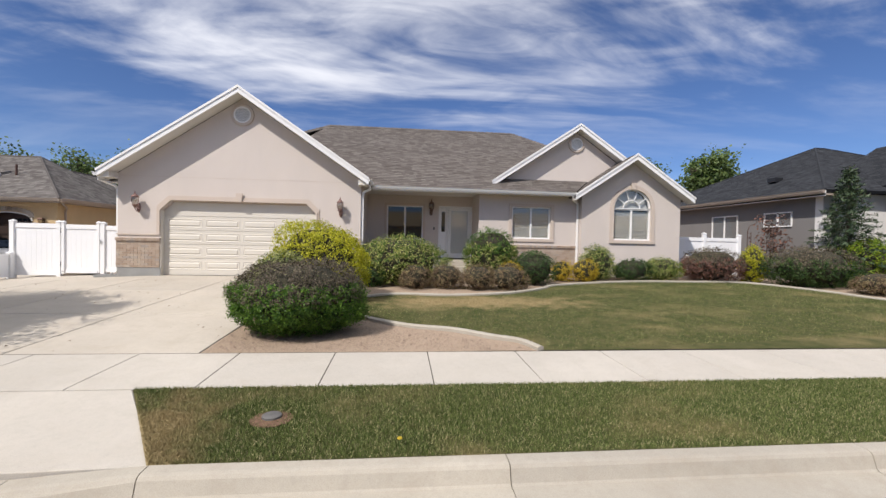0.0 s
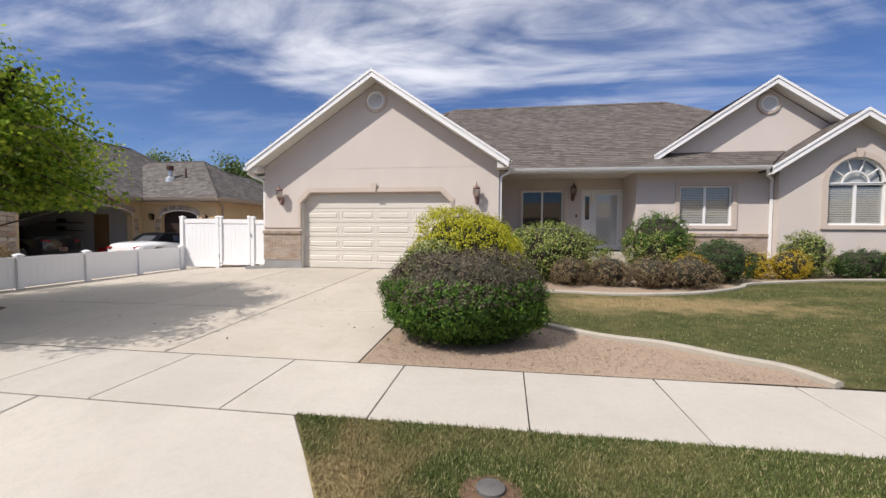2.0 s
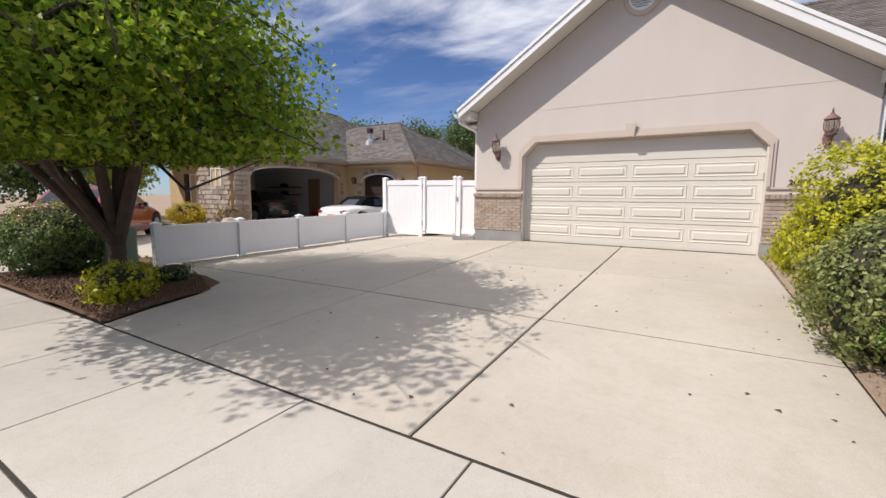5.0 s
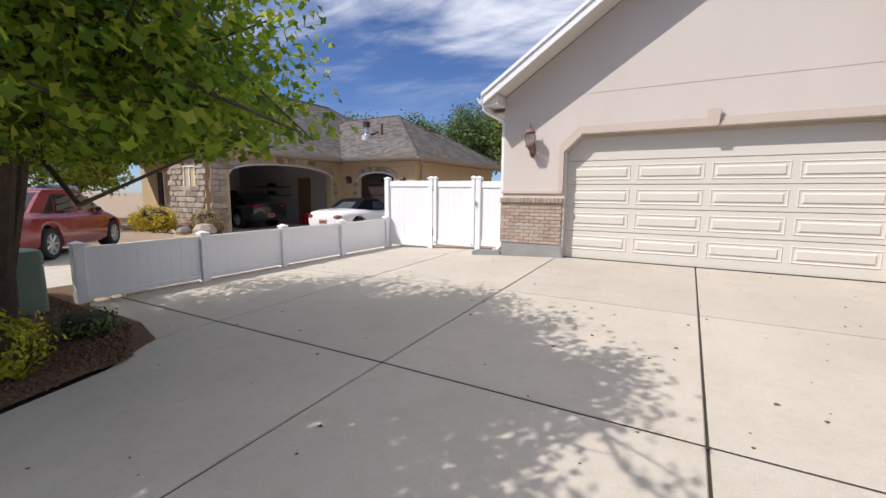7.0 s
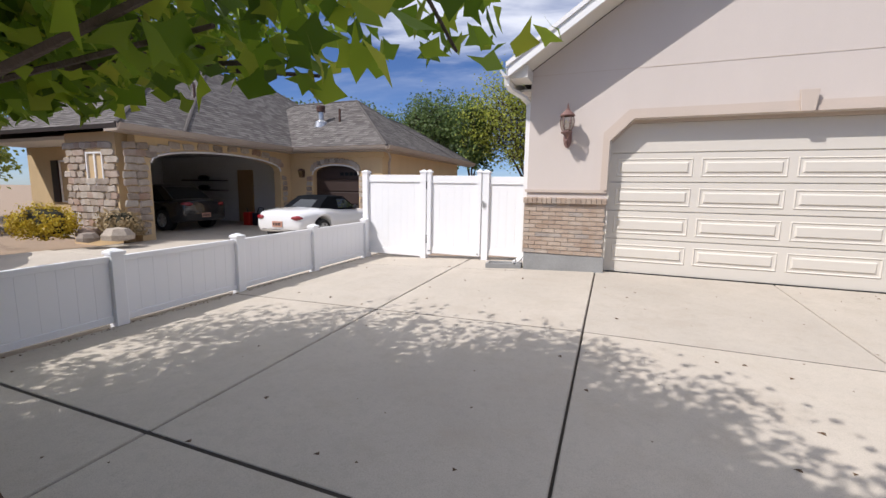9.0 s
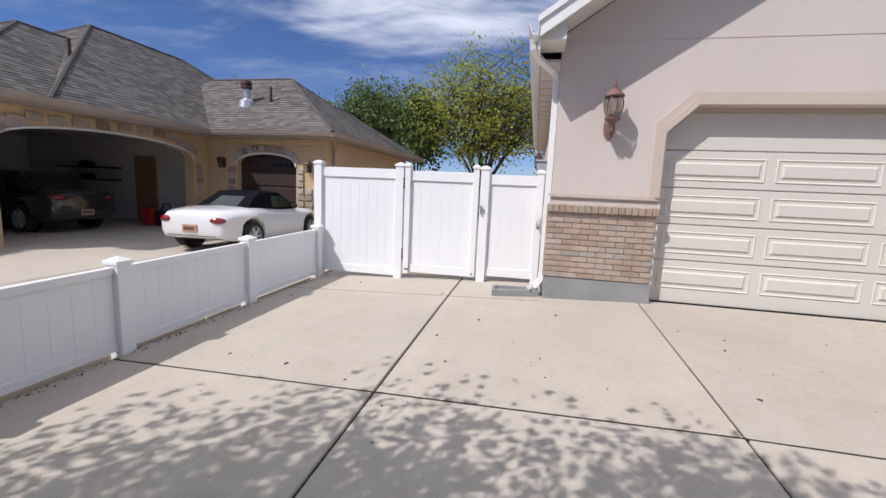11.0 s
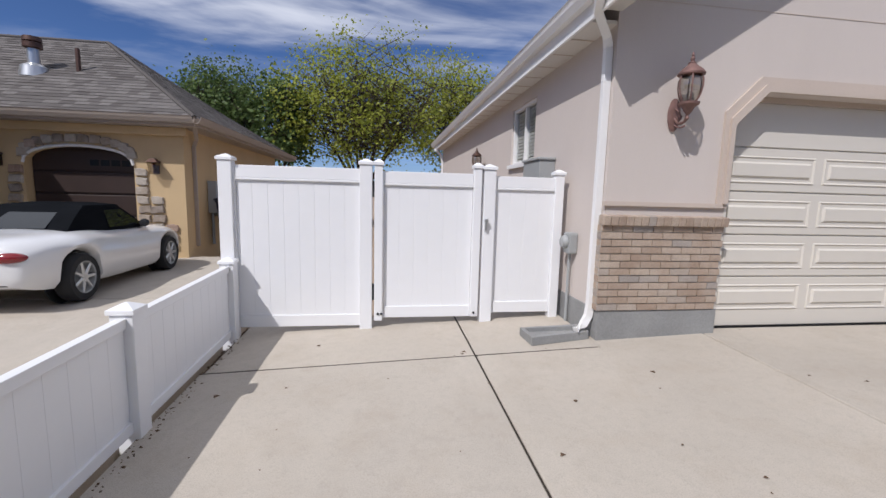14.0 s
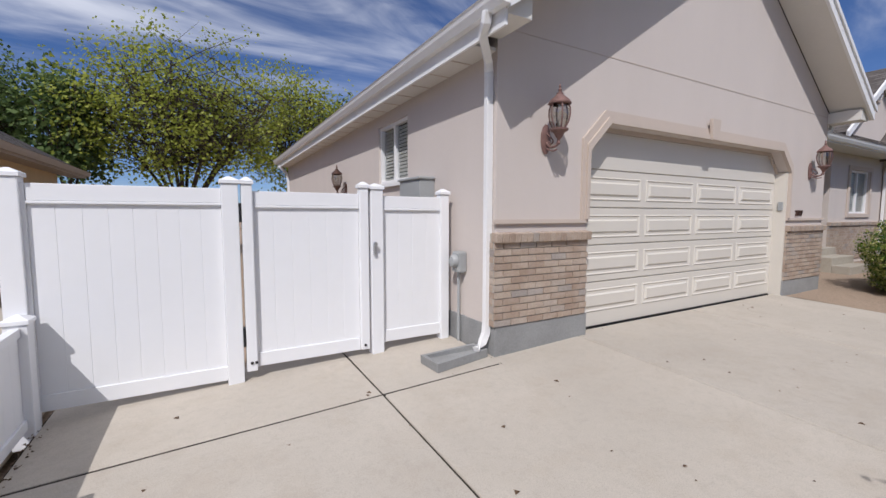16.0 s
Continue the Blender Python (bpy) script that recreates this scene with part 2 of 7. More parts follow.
IRON = worn("bronze_lamp_metal", (0.10, 0.055, 0.042), 0.3, 9, 90, 0.5, 0.3, 0.002, 0.5)
IRON_RED = worn("faded_rust_lamp_metal", (0.20, 0.115, 0.10), 0.4, 9, 90, 0.65, 0.3, 0.002, 0.2)
BLACK = plain("black_plastic", (0.015, 0.015, 0.017), 0.45)
GREY_BOX = worn("grey_painted_metal", (0.33, 0.34, 0.34), 0.08, 3, 60, 0.5, 0.05)
STEEL = plain("galvanised_steel", (0.55, 0.56, 0.57), 0.35, 0.8)
BARK = worn("dark_bark", (0.075, 0.055, 0.042), 0.35, 6, 38, 0.95, 0.9, 0.02)
SOIL_DARK = soil("dark_brown_soil", (0.13, 0.075, 0.052), (0.30, 0.20, 0.15))
SOIL = soil("bare_soil", (0.20, 0.145, 0.105), (0.42, 0.33, 0.25))
MULCH = soil("brown_mulch", (0.075, 0.045, 0.03), (0.20, 0.125, 0.085), 30)
TURF = turf("lawn_turf", False)
BLADE = turf("grass_blade", True)
GREEN_BOX = worn("green_pedestal_plastic", (0.16, 0.22, 0.155), 0.1, 3, 60, 0.55, 0.05)
UNDER = worn("joint_dirt", (0.035, 0.028, 0.022), 0.3, 3, 60, 0.95, 0.4)


# ---------------------------------------------------------------- building helpers
class MB:
    """Collects vertices and faces for one mesh."""

    def __init__(self):
        self.v, self.f = [], []

    def add(self, verts, faces):
        o = len(self.v)
        self.v += [tuple(p) for p in verts]
        self.f += [tuple(i + o for i in f) for f in faces]
        return self

    def box(self, x0, x1, y0, y1, z0, z1):
        p = [(x, y, z) for z in (z0, z1) for x, y in ((x0, y0), (x1, y0), (x1, y1), (x0, y1))]
        return self.add(p, [(3, 2, 1, 0), (4, 5, 6, 7), (0, 1, 5, 4), (1, 2, 6, 5), (2, 3, 7, 6), (3, 0, 4, 7)])

    def prism(self, poly, axis, a, b):
        """A polygon (counter-clockwise or not) drawn out along an axis from a to b."""
        def at(p, d):
            return {"x": (d, p[0], p[1]), "y": (p[0], d, p[1]), "z": (p[0], p[1], d)}[axis]
        n = len(poly)
        verts = [at(p, a) for p in poly] + [at(p, b) for p in poly]
        faces = [tuple(range(n - 1, -1, -1)), tuple(range(n, 2 * n))]
        faces += [(i, (i + 1) % n, n + (i + 1) % n, n + i) for i in range(n)]
        return self.add(verts, faces)

    def tube(self, pts, radii, sides=8):
        pts = [Vector(p) for p in pts]
        if isinstance(radii, (int, float)):
            radii = [radii] * len(pts)
        rings, up = [], Vector((0.31, 0.17, 0.93)).normalized()
        for i, p in enumerate(pts):
            d = (pts[min(i + 1, len(pts) - 1)] - pts[max(i - 1, 0)]).normalized()
            u = d.cross(up)
            u = u.normalized() if u.length > 1e-3 else d.orthogonal().normalized()
            w = d.cross(u)
            rings.append([p + radii[i] * (math.cos(a) * u + math.sin(a) * w) for a in (2 * math.pi * k / sides for k in range(sides))])
        verts = [q for r in rings for q in r]
        faces = [(i * sides + k, i * sides + (k + 1) % sides, (i + 1) * sides + (k + 1) % sides, (i + 1) * sides + k) for i in range(len(pts) - 1) for k in range(sides)]
        faces += [tuple(range(sides - 1, -1, -1)), tuple(range((len(pts) - 1) * sides, len(pts) * sides))]
        return self.add(verts, faces)

    def lathe(self, profile, centre, sides=16, axis="z"):
        cx, cy, cz = centre
        verts, n = [], len(profile)
        for r, h in profile:
            for k in range(sides):
                a = 2 * math.pi * k / sides
                c, s = r * math.cos(a), r * math.sin(a)
                verts.append({"z": (cx + c, cy + s, cz + h), "y": (cx + c, cy + h, cz + s), "x": (cx + h, cy + c, cz + s)}[axis])
        faces = [(i * sides + k, i * sides + (k + 1) % sides, (i + 1) * sides + (k + 1) % sides, (i + 1) * sides + k) for i in range(n - 1) for k in range(sides)]
        faces += [tuple(range(sides - 1, -1, -1))] if profile[0][0] < 0.02 else []
        faces += [tuple(range((n - 1) * sides, n * sides))] if profile[-1][0] < 0.02 else []
        return self.add(verts, faces)

    def loft(self, rings):
        """Rings of equal length, closed into a skin with end caps."""
        n = len(rings[0])
        verts = [p for r in rings for p in r]
        faces = [(i * n + k, i * n + (k + 1) % n, (i + 1) * n + (k + 1) % n, (i + 1) * n + k) for i in range(len(rings) - 1) for k in range(n)]
        faces += [tuple(range(n - 1, -1, -1)), tuple(range((len(rings) - 1) * n, len(rings) * n))]
        return self.add(verts, faces)

    def mesh(self, name, material, bevel=0.0, smooth=False, segments=2):
        me = bpy.data.meshes.new(name)
        bm = bmesh.new()
        vs = [bm.verts.new(p) for p in self.v]
        for f in self.f:
            try:
                bm.faces.new([vs[i] for i in f])
            except ValueError:
                pass
        bmesh.ops.recalc_face_normals(bm, faces=bm.faces)
        if bevel:
            es = [e for e in bm.edges if len(e.link_faces) == 2 and e.calc_face_angle(0) > 0.5]
            bmesh.ops.bevel(bm, geom=es, offset=bevel, segments=segments, affect="EDGES", profile=0.6, clamp_overlap=True)
        if smooth:
            for f in bm.faces:
                f.smooth = True
            for e in bm.edges:
                if len(e.link_faces) == 2 and e.calc_face_angle(0) > 0.7:
                    e.smooth = False
        bm.to_mesh(me)
        bm.free()
        me.materials.append(material)
        return me


def part(name, mb, material, parent=None, label="", bevel=0.0, smooth=False):
    """Links one mesh as a part under a thing, or as a thing of its own."""
    ob = new(name, mb.mesh(name, material, bevel, smooth))
    if parent is not None:
        ob.parent = parent
        ob.matrix_parent_inverse = parent.matrix_basis.inverted()
    if label:
        ob["label"] = label
    return ob


def thing(name, label, category, at=(0, 0, 0), group="", kind=""):
    ob = new(name)
    ob.empty_display_size = 0.1
    ob.matrix_basis = Matrix.Translation(at)
    return tagged(ob, label, category, group, kind)


def quads_mesh(name, verts, per, material):
    """A mesh of many separate faces with per corners each, from an array."""
    me = bpy.data.meshes.new(name)
    n = len(verts)
    me.vertices.add(n)
    me.vertices.foreach_set("co", np.asarray(verts, dtype=np.float32).ravel())
    me.loops.add(n)
    me.loops.foreach_set("vertex_index", np.arange(n, dtype=np.int32))
    me.polygons.add(n // per)
    me.polygons.foreach_set("loop_start", np.arange(0, n, per, dtype=np.int32))
    me.update(calc_edges=True)
    me.materials.append(material)
    return me


def piece(name, me, parent, m):
    ob = new(name, me)
    ob.parent = parent
    ob.matrix_parent_inverse = parent.matrix_basis.inverted()
    ob.matrix_basis = m
    return ob


def gz(y, x=0.0):
    """Height of the yard: nearly flat at the street, rising to the house, and falling off towards the low fence."""
    if y <= 4.57:
        return -0.165 + (max(y, 3.0) - 3.19) * 0.058
    if y <= 5.84:
        return -0.085 + (y - 4.57) * 0.022
    z = min(-0.05 + (y - 5.8) * 0.041, 0.30)
    return z - 0.028 * max(y - 6.8, 0.0) * min(max((-7.38 - x) / 4.6, 0.0), 1.0)


# ---------------------------------------------------------------- ground
def ground_sheet():
    """One sheet out to the horizon, just below pavements and turf."""
    ys = [-900, -300, -100, -40, -12, 2.3, 2.31, 3.1, 3.2, 4.57, 5.84, 8, 11, 14, 14.4, 25, 45, 100, 300, 900]
    xs = [-900, -300, -100, -50, -30, -20, -12, -7.4, -7.36, -6, -3, 0, 3, 6, 9, 12, 16, 25, 50, 100, 300, 900]
    mb = MB()
    verts = []
    for y in ys:
        z = -0.42 if y < 3.15 else gz(y) - 0.10
        verts += [(x, y, min(z, -0.12) if x < -7.38 else z) for x in xs]
    n = len(xs)
    mb.add(verts, [(j * n + i, j * n + i + 1, (j + 1) * n + i + 1, (j + 1) * n + i) for j in range(len(ys) - 1) for i in range(n - 1)])
    return tagged(part("ground", mb, SOIL), "bare brown soil under the yards", "ground", kind="structure")


def sheet(poly, lift, material, name, label, category, kind="structure", step=0.5, rough=0.0):
    """A patch of ground over a polygon, laid on the slope of the yard."""
    bm = bmesh.new()
    bm.faces.new([bm.verts.new((x, y, 0)) for x, y in poly])
    x0, x1 = min(p[0] for p in poly), max(p[0] for p in poly)
    y0, y1 = min(p[1] for p in poly), max(p[1] for p in poly)
    for axis, lo, hi in ((0, x0, min(x1, 18)), (1, y0, y1)):
        k = lo + step
        while k < hi:
            geom = bm.verts[:] + bm.edges[:] + bm.faces[:]
            co, no = [0, 0, 0], [0, 0, 0]
            co[axis], no[axis] = k, 1
            bmesh.ops.bisect_plane(bm, geom=geom, plane_co=co, plane_no=no)
            k += step
    for v in bm.verts:
        v.co.z = gz(v.co.y, v.co.x) + lift + rough * (noise.noise(v.co * 1.7) + 0.5 * noise.noise(v.co * 5))
    bmesh.ops.recalc_face_normals(bm, faces=bm.faces)
    if bm.faces[0].normal.z < 0:
        bmesh.ops.reverse_faces(bm, faces=bm.faces)
    for f in bm.faces:
        f.smooth = True
    me = bpy.data.meshes.new(name)
    bm.to_mesh(me)
    bm.free()
    me.materials.append(material)
    return tagged(new(name, me), label, category, kind=kind)


def inside(px, py, poly):
    hit = np.zeros(len(px), bool)
    j = len(poly) - 1
    for i in range(len(poly)):
        (xi, yi), (xj, yj) = poly[i], poly[j]
        if yi != yj:
            hit ^= ((yi > py) != (yj > py)) & (px < (xj - xi) * (py - yi) / (yj - yi) + xi)
        j = i
    return hit


def smooth_line(pts, n=8):
    """A rounded line through points."""
    out = []
    p = [Vector(q) for q in pts]
    for i in range(len(p) - 1):
        a, b, c, d = p[max(i - 1, 0)], p[i], p[i + 1], p[min(i + 2, len(p) - 1)]
        for k in range(n):
            t = k / n
            out.append(0.5 * ((2 * b) + (c - a) * t + (2 * a - 5 * b + 4 * c - d) * t * t + (3 * b - a - 3 * c + d) * t ** 3))
    out.append(p[-1])
    return [tuple(q) for q in out]


def grass(name, poly, count, near, label, seed, h=(0.03, 0.075), x_fall=None):
    """Blades of grass over a polygon, as one mesh of slim triangles."""
    rng = np.random.default_rng(seed)
    x0, x1 = min(p[0] for p in poly), max(p[0] for p in poly)
    y0, y1 = min(p[1] for p in poly), max(p[1] for p in poly)
    u = rng.random(count)
    px = x0 + (x1 - x0) * (u ** near)
    py = y0 + (y1 - y0) * rng.random(count)
    keep = inside(px, py, poly)
    px, py = px[keep], py[keep]
    n = len(px)
    pz = np.array([gz(y, x) for x, y in zip(px, py)])
    hh = h[0] + (h[1] - h[0]) * rng.random(n)
    a, b = rng.random(n) * 6.283, rng.random(n) * 6.283
    w = 0.0022 + 0.0025 * rng.random(n)
    lean = hh * rng.random(n) * 0.9
    base = np.stack([px, py, pz - 0.005], 1)
    side = np.stack([np.cos(a) * w, np.sin(a) * w, 0 * w], 1)
    tip = base + np.stack([np.cos(b) * lean, np.sin(b) * lean, hh], 1)
    verts = np.stack([base - side, base + side, tip], 1).reshape(-1, 3)
    return tagged(new(name, quads_mesh(name, verts, 3, BLADE)), label, "grass", kind="stuff")


ground_sheet()
# added wall, never in view: keeps bright horizon sky out of the window reflections
wall_b = part("unseen_reflection_wall", MB().box(-70, 70, -24.3, -24, -0.4, 3.4).prism([(-24.5, 3.4), (-23.6, 3.4), (-28, 5.6)], "x", -70, 70), STUCCO_TAN)
tagged(wall_b, "unseen plain tan wall added across the street to darken window reflections", "wall", kind="structure")
road = part("road", MB().box(-300, 300, -9.0, 2.33, -0.6, -0.345), ASPHALT)
tagged(road, "grey asphalt street", "road", kind="structure")

# gutter pan and kerb, cut down at the drive
CURB_SECTIONS = [(-40, -9.8, 0), (-9.8, -8.3, 1), (-8.3, -2.7, 2), (-2.7, -1.78, 3), (-1.78, 0.85, 0), (0.85, 3.9, 0), (3.9, 6.95, 0), (6.95, 10, 0), (10, 40, 0)]


def curb_ring(x, low):
    top = -0.165 - (0.07 if low else 0)
    front = 3.05 - (0.02 if low else 0)
    return [(x, 2.33, -0.36), (x, 2.34, -0.335), (x, 2.80, -0.315), (x, front - 0.06, -0.305), (x, front - 0.045, -0.29), (x, front - 0.012, top - 0.03), (x, front + 0.006, top - 0.008), (x, front + 0.04, top), (x, 3.19, top + 0.002), (x, 3.19, -0.5), (x, 2.33, -0.5)]


kerb = thing("kerb", "worn pale concrete kerb and gutter along the street", "kerb", (0, 3, -0.3), kind="structure")
for x0, x1, mode in CURB_SECTIONS:
    lows = {0: (0, 0), 1: (0, 1), 2: (1, 1), 3: (1, 0)}[mode]
    part("kerb_stone", MB().loft([curb_ring(x0 + 0.004, lows[0]), curb_ring(x1 - 0.004, lows[1])]), CURB, kerb)

# planting strip, lawn and beds
STRIP = [(-1.80, 3.195), (40, 3.195), (40, 4.56), (-2.70, 4.56)]
STRIP_L = [(-40, 3.20), (-8.15, 3.20), (-7.55, 4.0), (-7.40, 4.56), (-40, 4.56)]
BED_EDGE = smooth_line([(2.05, 5.86), (1.86, 6.28), (1.47, 6.54), (0.89, 6.97), (0.13, 7.25), (-0.70, 7.94), (-1.25, 8.9), (-0.95, 9.9), (-0.1, 10.44), (1.3, 10.34), (2.84, 10.74), (4.04, 11.56), (4.72, 12.24), (7.29, 13.15), (9.6, 13.32), (11.78, 13.2), (12.79, 11.58), (13.16, 10.09), (14.6, 8.6), (20, 7.6)])
LAWN = BED_EDGE + [(40, 7.4), (40, 5.85), (2.06, 5.85)]
sheet(STRIP, 0.0, TURF, "planting_strip", "mown green grass strip with dry patches", "grass", rough=0.006)
sheet(STRIP_L, 0.0, SOIL_DARK, "soil_strip", "bare soil strip with sparse weeds", "soil", rough=0.01)
sheet(LAWN, 0.0, TURF, "lawn", "mown front lawn with a dry straw patch", "lawn", rough=0.008)
BED = [(-2.64, 5.85)] + [(x, y) for x, y in BED_EDGE if x < 19] + [(19, 14.6), (10.3, 14.6), (10.3, 14.9), (2.7, 14.9), (2.7, 15.4), (-1.3, 15.4), (-1.3, 13.7), (-2.60, 13.7)]
sheet(BED, -0.012, SOIL, "planting_bed", "dry brown soil planting bed with gravel", "soil", rough=0.02)
edge = thing("garden_edging", "curved pale concrete garden edging round the bed", "edging", (2.05, 5.9, 0), kind="structure")
rings = []
for i, (x, y) in enumerate(BED_EDGE):
    a, b = BED_EDGE[max(i - 1, 0)], BED_EDGE[min(i + 1, len(BED_EDGE) - 1)]
    d = Vector((b[0] - a[0], b[1] - a[1])).normalized()
    nx, ny = -d.y * 0.055, d.x * 0.055
    z = gz(y)
    rings.append([(x - nx, y - ny, z - 0.08), (x - nx, y - ny, z + 0.035), (x - nx * 0.5, y - ny * 0.5, z + 0.055), (x + nx * 0.5, y + ny * 0.5, z + 0.055), (x + nx, y + ny, z + 0.035), (x + nx, y + ny, z - 0.08)])
part("edging_strip", MB().loft(rings), CURB, edge, smooth=True)
TREE_BED = [(-13.38, 5.85), (-9.02, 5.85), (-9.16, 6.3), (-9.32, 7.0), (-9.50, 7.38), (-9.75, 7.58), (-10.4, 7.72), (-11.7, 7.76), (-12.1, 7.9), (-13.38, 8.2)]
sheet(TREE_BED, 0.01, MULCH, "tree_bed", "dark brown mulch bed under the tree", "mulch", rough=0.03)


def slab(parent, poly, material, thick=0.09, lift=0.0, gap=0.009):
    """A poured slab over a four-cornered outline, with slightly rounded edges."""
    cx, cy = sum(p[0] for p in poly) / len(poly), sum(p[1] for p in poly) / len(poly)
    zc = gz(cy, cx) + lift
    n = len(poly)
    def ring(inset, dz):
        out = []
        for x, y in poly:
            d = Vector((math.copysign(inset, cx - x), math.copysign(inset, cy - y)))
            out.append((x + d.x - cx, y + d.y - cy, gz(y, x) + lift + dz - zc))
        return out
    mb = MB().loft([ring(gap, -thick), ring(gap, -gap), ring(gap * 1.9, 0.0)])
    ob = new("slab", mb.mesh("slab", material))
    ob.parent = parent
    ob.matrix_basis = Matrix.Translation((cx, cy, zc))
    return ob


# pavement along the street
pavement = thing("pavement", "pale concrete sidewalk in square slabs", "sidewalk", kind="structure")
k = 0
for i in range(-28, 26):
    x0 = 0.40 + 1.257 * i
    slab(pavement, [(x0, 4.570), (x0 + 1.257, 4.570), (x0 + 1.257, 5.830), (x0, 5.830)], WALK, lift=0.001, gap=0.005)

# the drive: bays between the sawn joints, and the apron to the street
drive = thing("driveway", "broad pale concrete driveway with dark sawn joints", "driveway", kind="structure")
JX, JY = [-11.98, -9.70, -7.38, -5.04, -2.64], [5.838, 8.20, 10.85, 13.42]
for i in range(4):
    for j in range(3):
        x0, x1, y0, y1 = JX[i], JX[i + 1], JY[j], JY[j + 1]
        if j == 2 and i == 1:
            slab(drive, [(x0, y0), (x1, y0), (x1, 13.70), (-8.52, 13.70), (-8.52, y1), (x0, y1)], SLAB)
            continue
        if j == 2 and i > 1:
            y1 = 13.70
        if i == 0 and j == 0:
            slab(drive, [(-9.70, 7.55), (x1, y1), (x0, y1), (-11.95, 7.78), (-10.4, 7.74)], SLAB)
            slab(drive, [(-9.70, 7.53), (-9.30, 7.0), (-9.14, 6.3), (-9.0, 5.838), (-8.4, 5.838), (-7.38, 5.838), (-7.38, y1), (-9.70, y1)], SLAB)
            continue
        if i == 1 and j == 0:
            continue
        slab(drive, [(x0, y0), (x1, y0), (x1, y1), (x0, y1)], SLAB)
slab(drive, [(-11.95, 13.42), (-9.70, 13.42), (-9.70, 14.7), (-11.95, 14.7)], SLAB)
slab(drive, [(-9.70, 13.42), (-8.52, 13.42), (-8.52, 14.7), (-9.70, 14.7)], SLAB)
APRON = [[(-7.40, 4.56), (-5.11, 4.56), (-5.11, 3.2), (-8.2, 3.2), (-7.55, 4.0)], [(-5.11, 4.56), (-2.69, 4.56), (-1.76, 3.2), (-5.11, 3.2)]]
for poly in APRON:
    s = slab(drive, poly, WALK, 0.1)
    for v in s.data.vertices:
        y = v.co.y + s.matrix_basis.translation.y
        if y < 4.3:
            v.co.z -= (4.56 - y) / 1.36 * (0.068 if v.co.x + s.matrix_basis.translation.x < -2.2 else 0.01)

# dirt that fills the sawn joints
sheet([(-11.95, 8.0), (-9.1, 5.85), (-2.66, 5.85), (-2.66, 13.6), (-8.6, 13.6), (-8.6, 14.6), (-11.95, 14.6)], -0.018, UNDER, "joint_dirt_drive", "dark dirt in the joints of the drive", "dirt", step=0.5)
sheet([(-30, 4.54), (32, 4.54), (32, 5.85), (-30, 5.85)], -0.011, UNDER, "joint_dirt_walk", "dark dirt in the joints of the sidewalk", "dirt", step=2.0)


for jy in JY[1:]:
    sheet([(-11.95, jy - 0.02), (-8.56 if jy > 13 else -2.66, jy - 0.02), (-8.56 if jy > 13 else -2.66, jy + 0.02), (-11.95, jy + 0.02)], -0.005, UNDER, "joint_filler", "dark crumbly filler in a sawn joint", "dirt")


# ---------------------------------------------------------------- houses: shared makers
def bricks(parent, origin, along, width, z0, courses, course=0.0745, length=0.205, depth=0.03, mat=None, limit=400):
    """Single bricks in running bond on a wall face. along: +x or +y unit, outward face at the origin's plane."""
    me = {}
    ax = Vector(along)
    for r in range(courses):
        x = -length * 0.5 * (r % 2)
        while x < width - 0.02:
            a, b = max(x, 0), min(x + length - 0.010, width)
            x += length
            if b - a < 0.03:
                continue
            w = round(b - a, 3)
            if w not in me:
                mb = MB().box(-w / 2, w / 2, -0.003, depth, 0, course - 0.011)
                me[w] = mb.mesh("brick", mat or BRICK)
            p = Vector(origin) + ax * ((a + b) / 2) + Vector((0, 0, z0 + r * course))
            turn = pose(0, 0, 0, random.uniform(-0.8, 0.8), 0, math.degrees(math.atan2(ax.y, ax.x)) + random.uniform(-0.6, 0.6))
            piece("brick", me[w], parent, Matrix.Translation(p + Vector((0, random.uniform(-0.003, 0.003), 0))) @ turn)


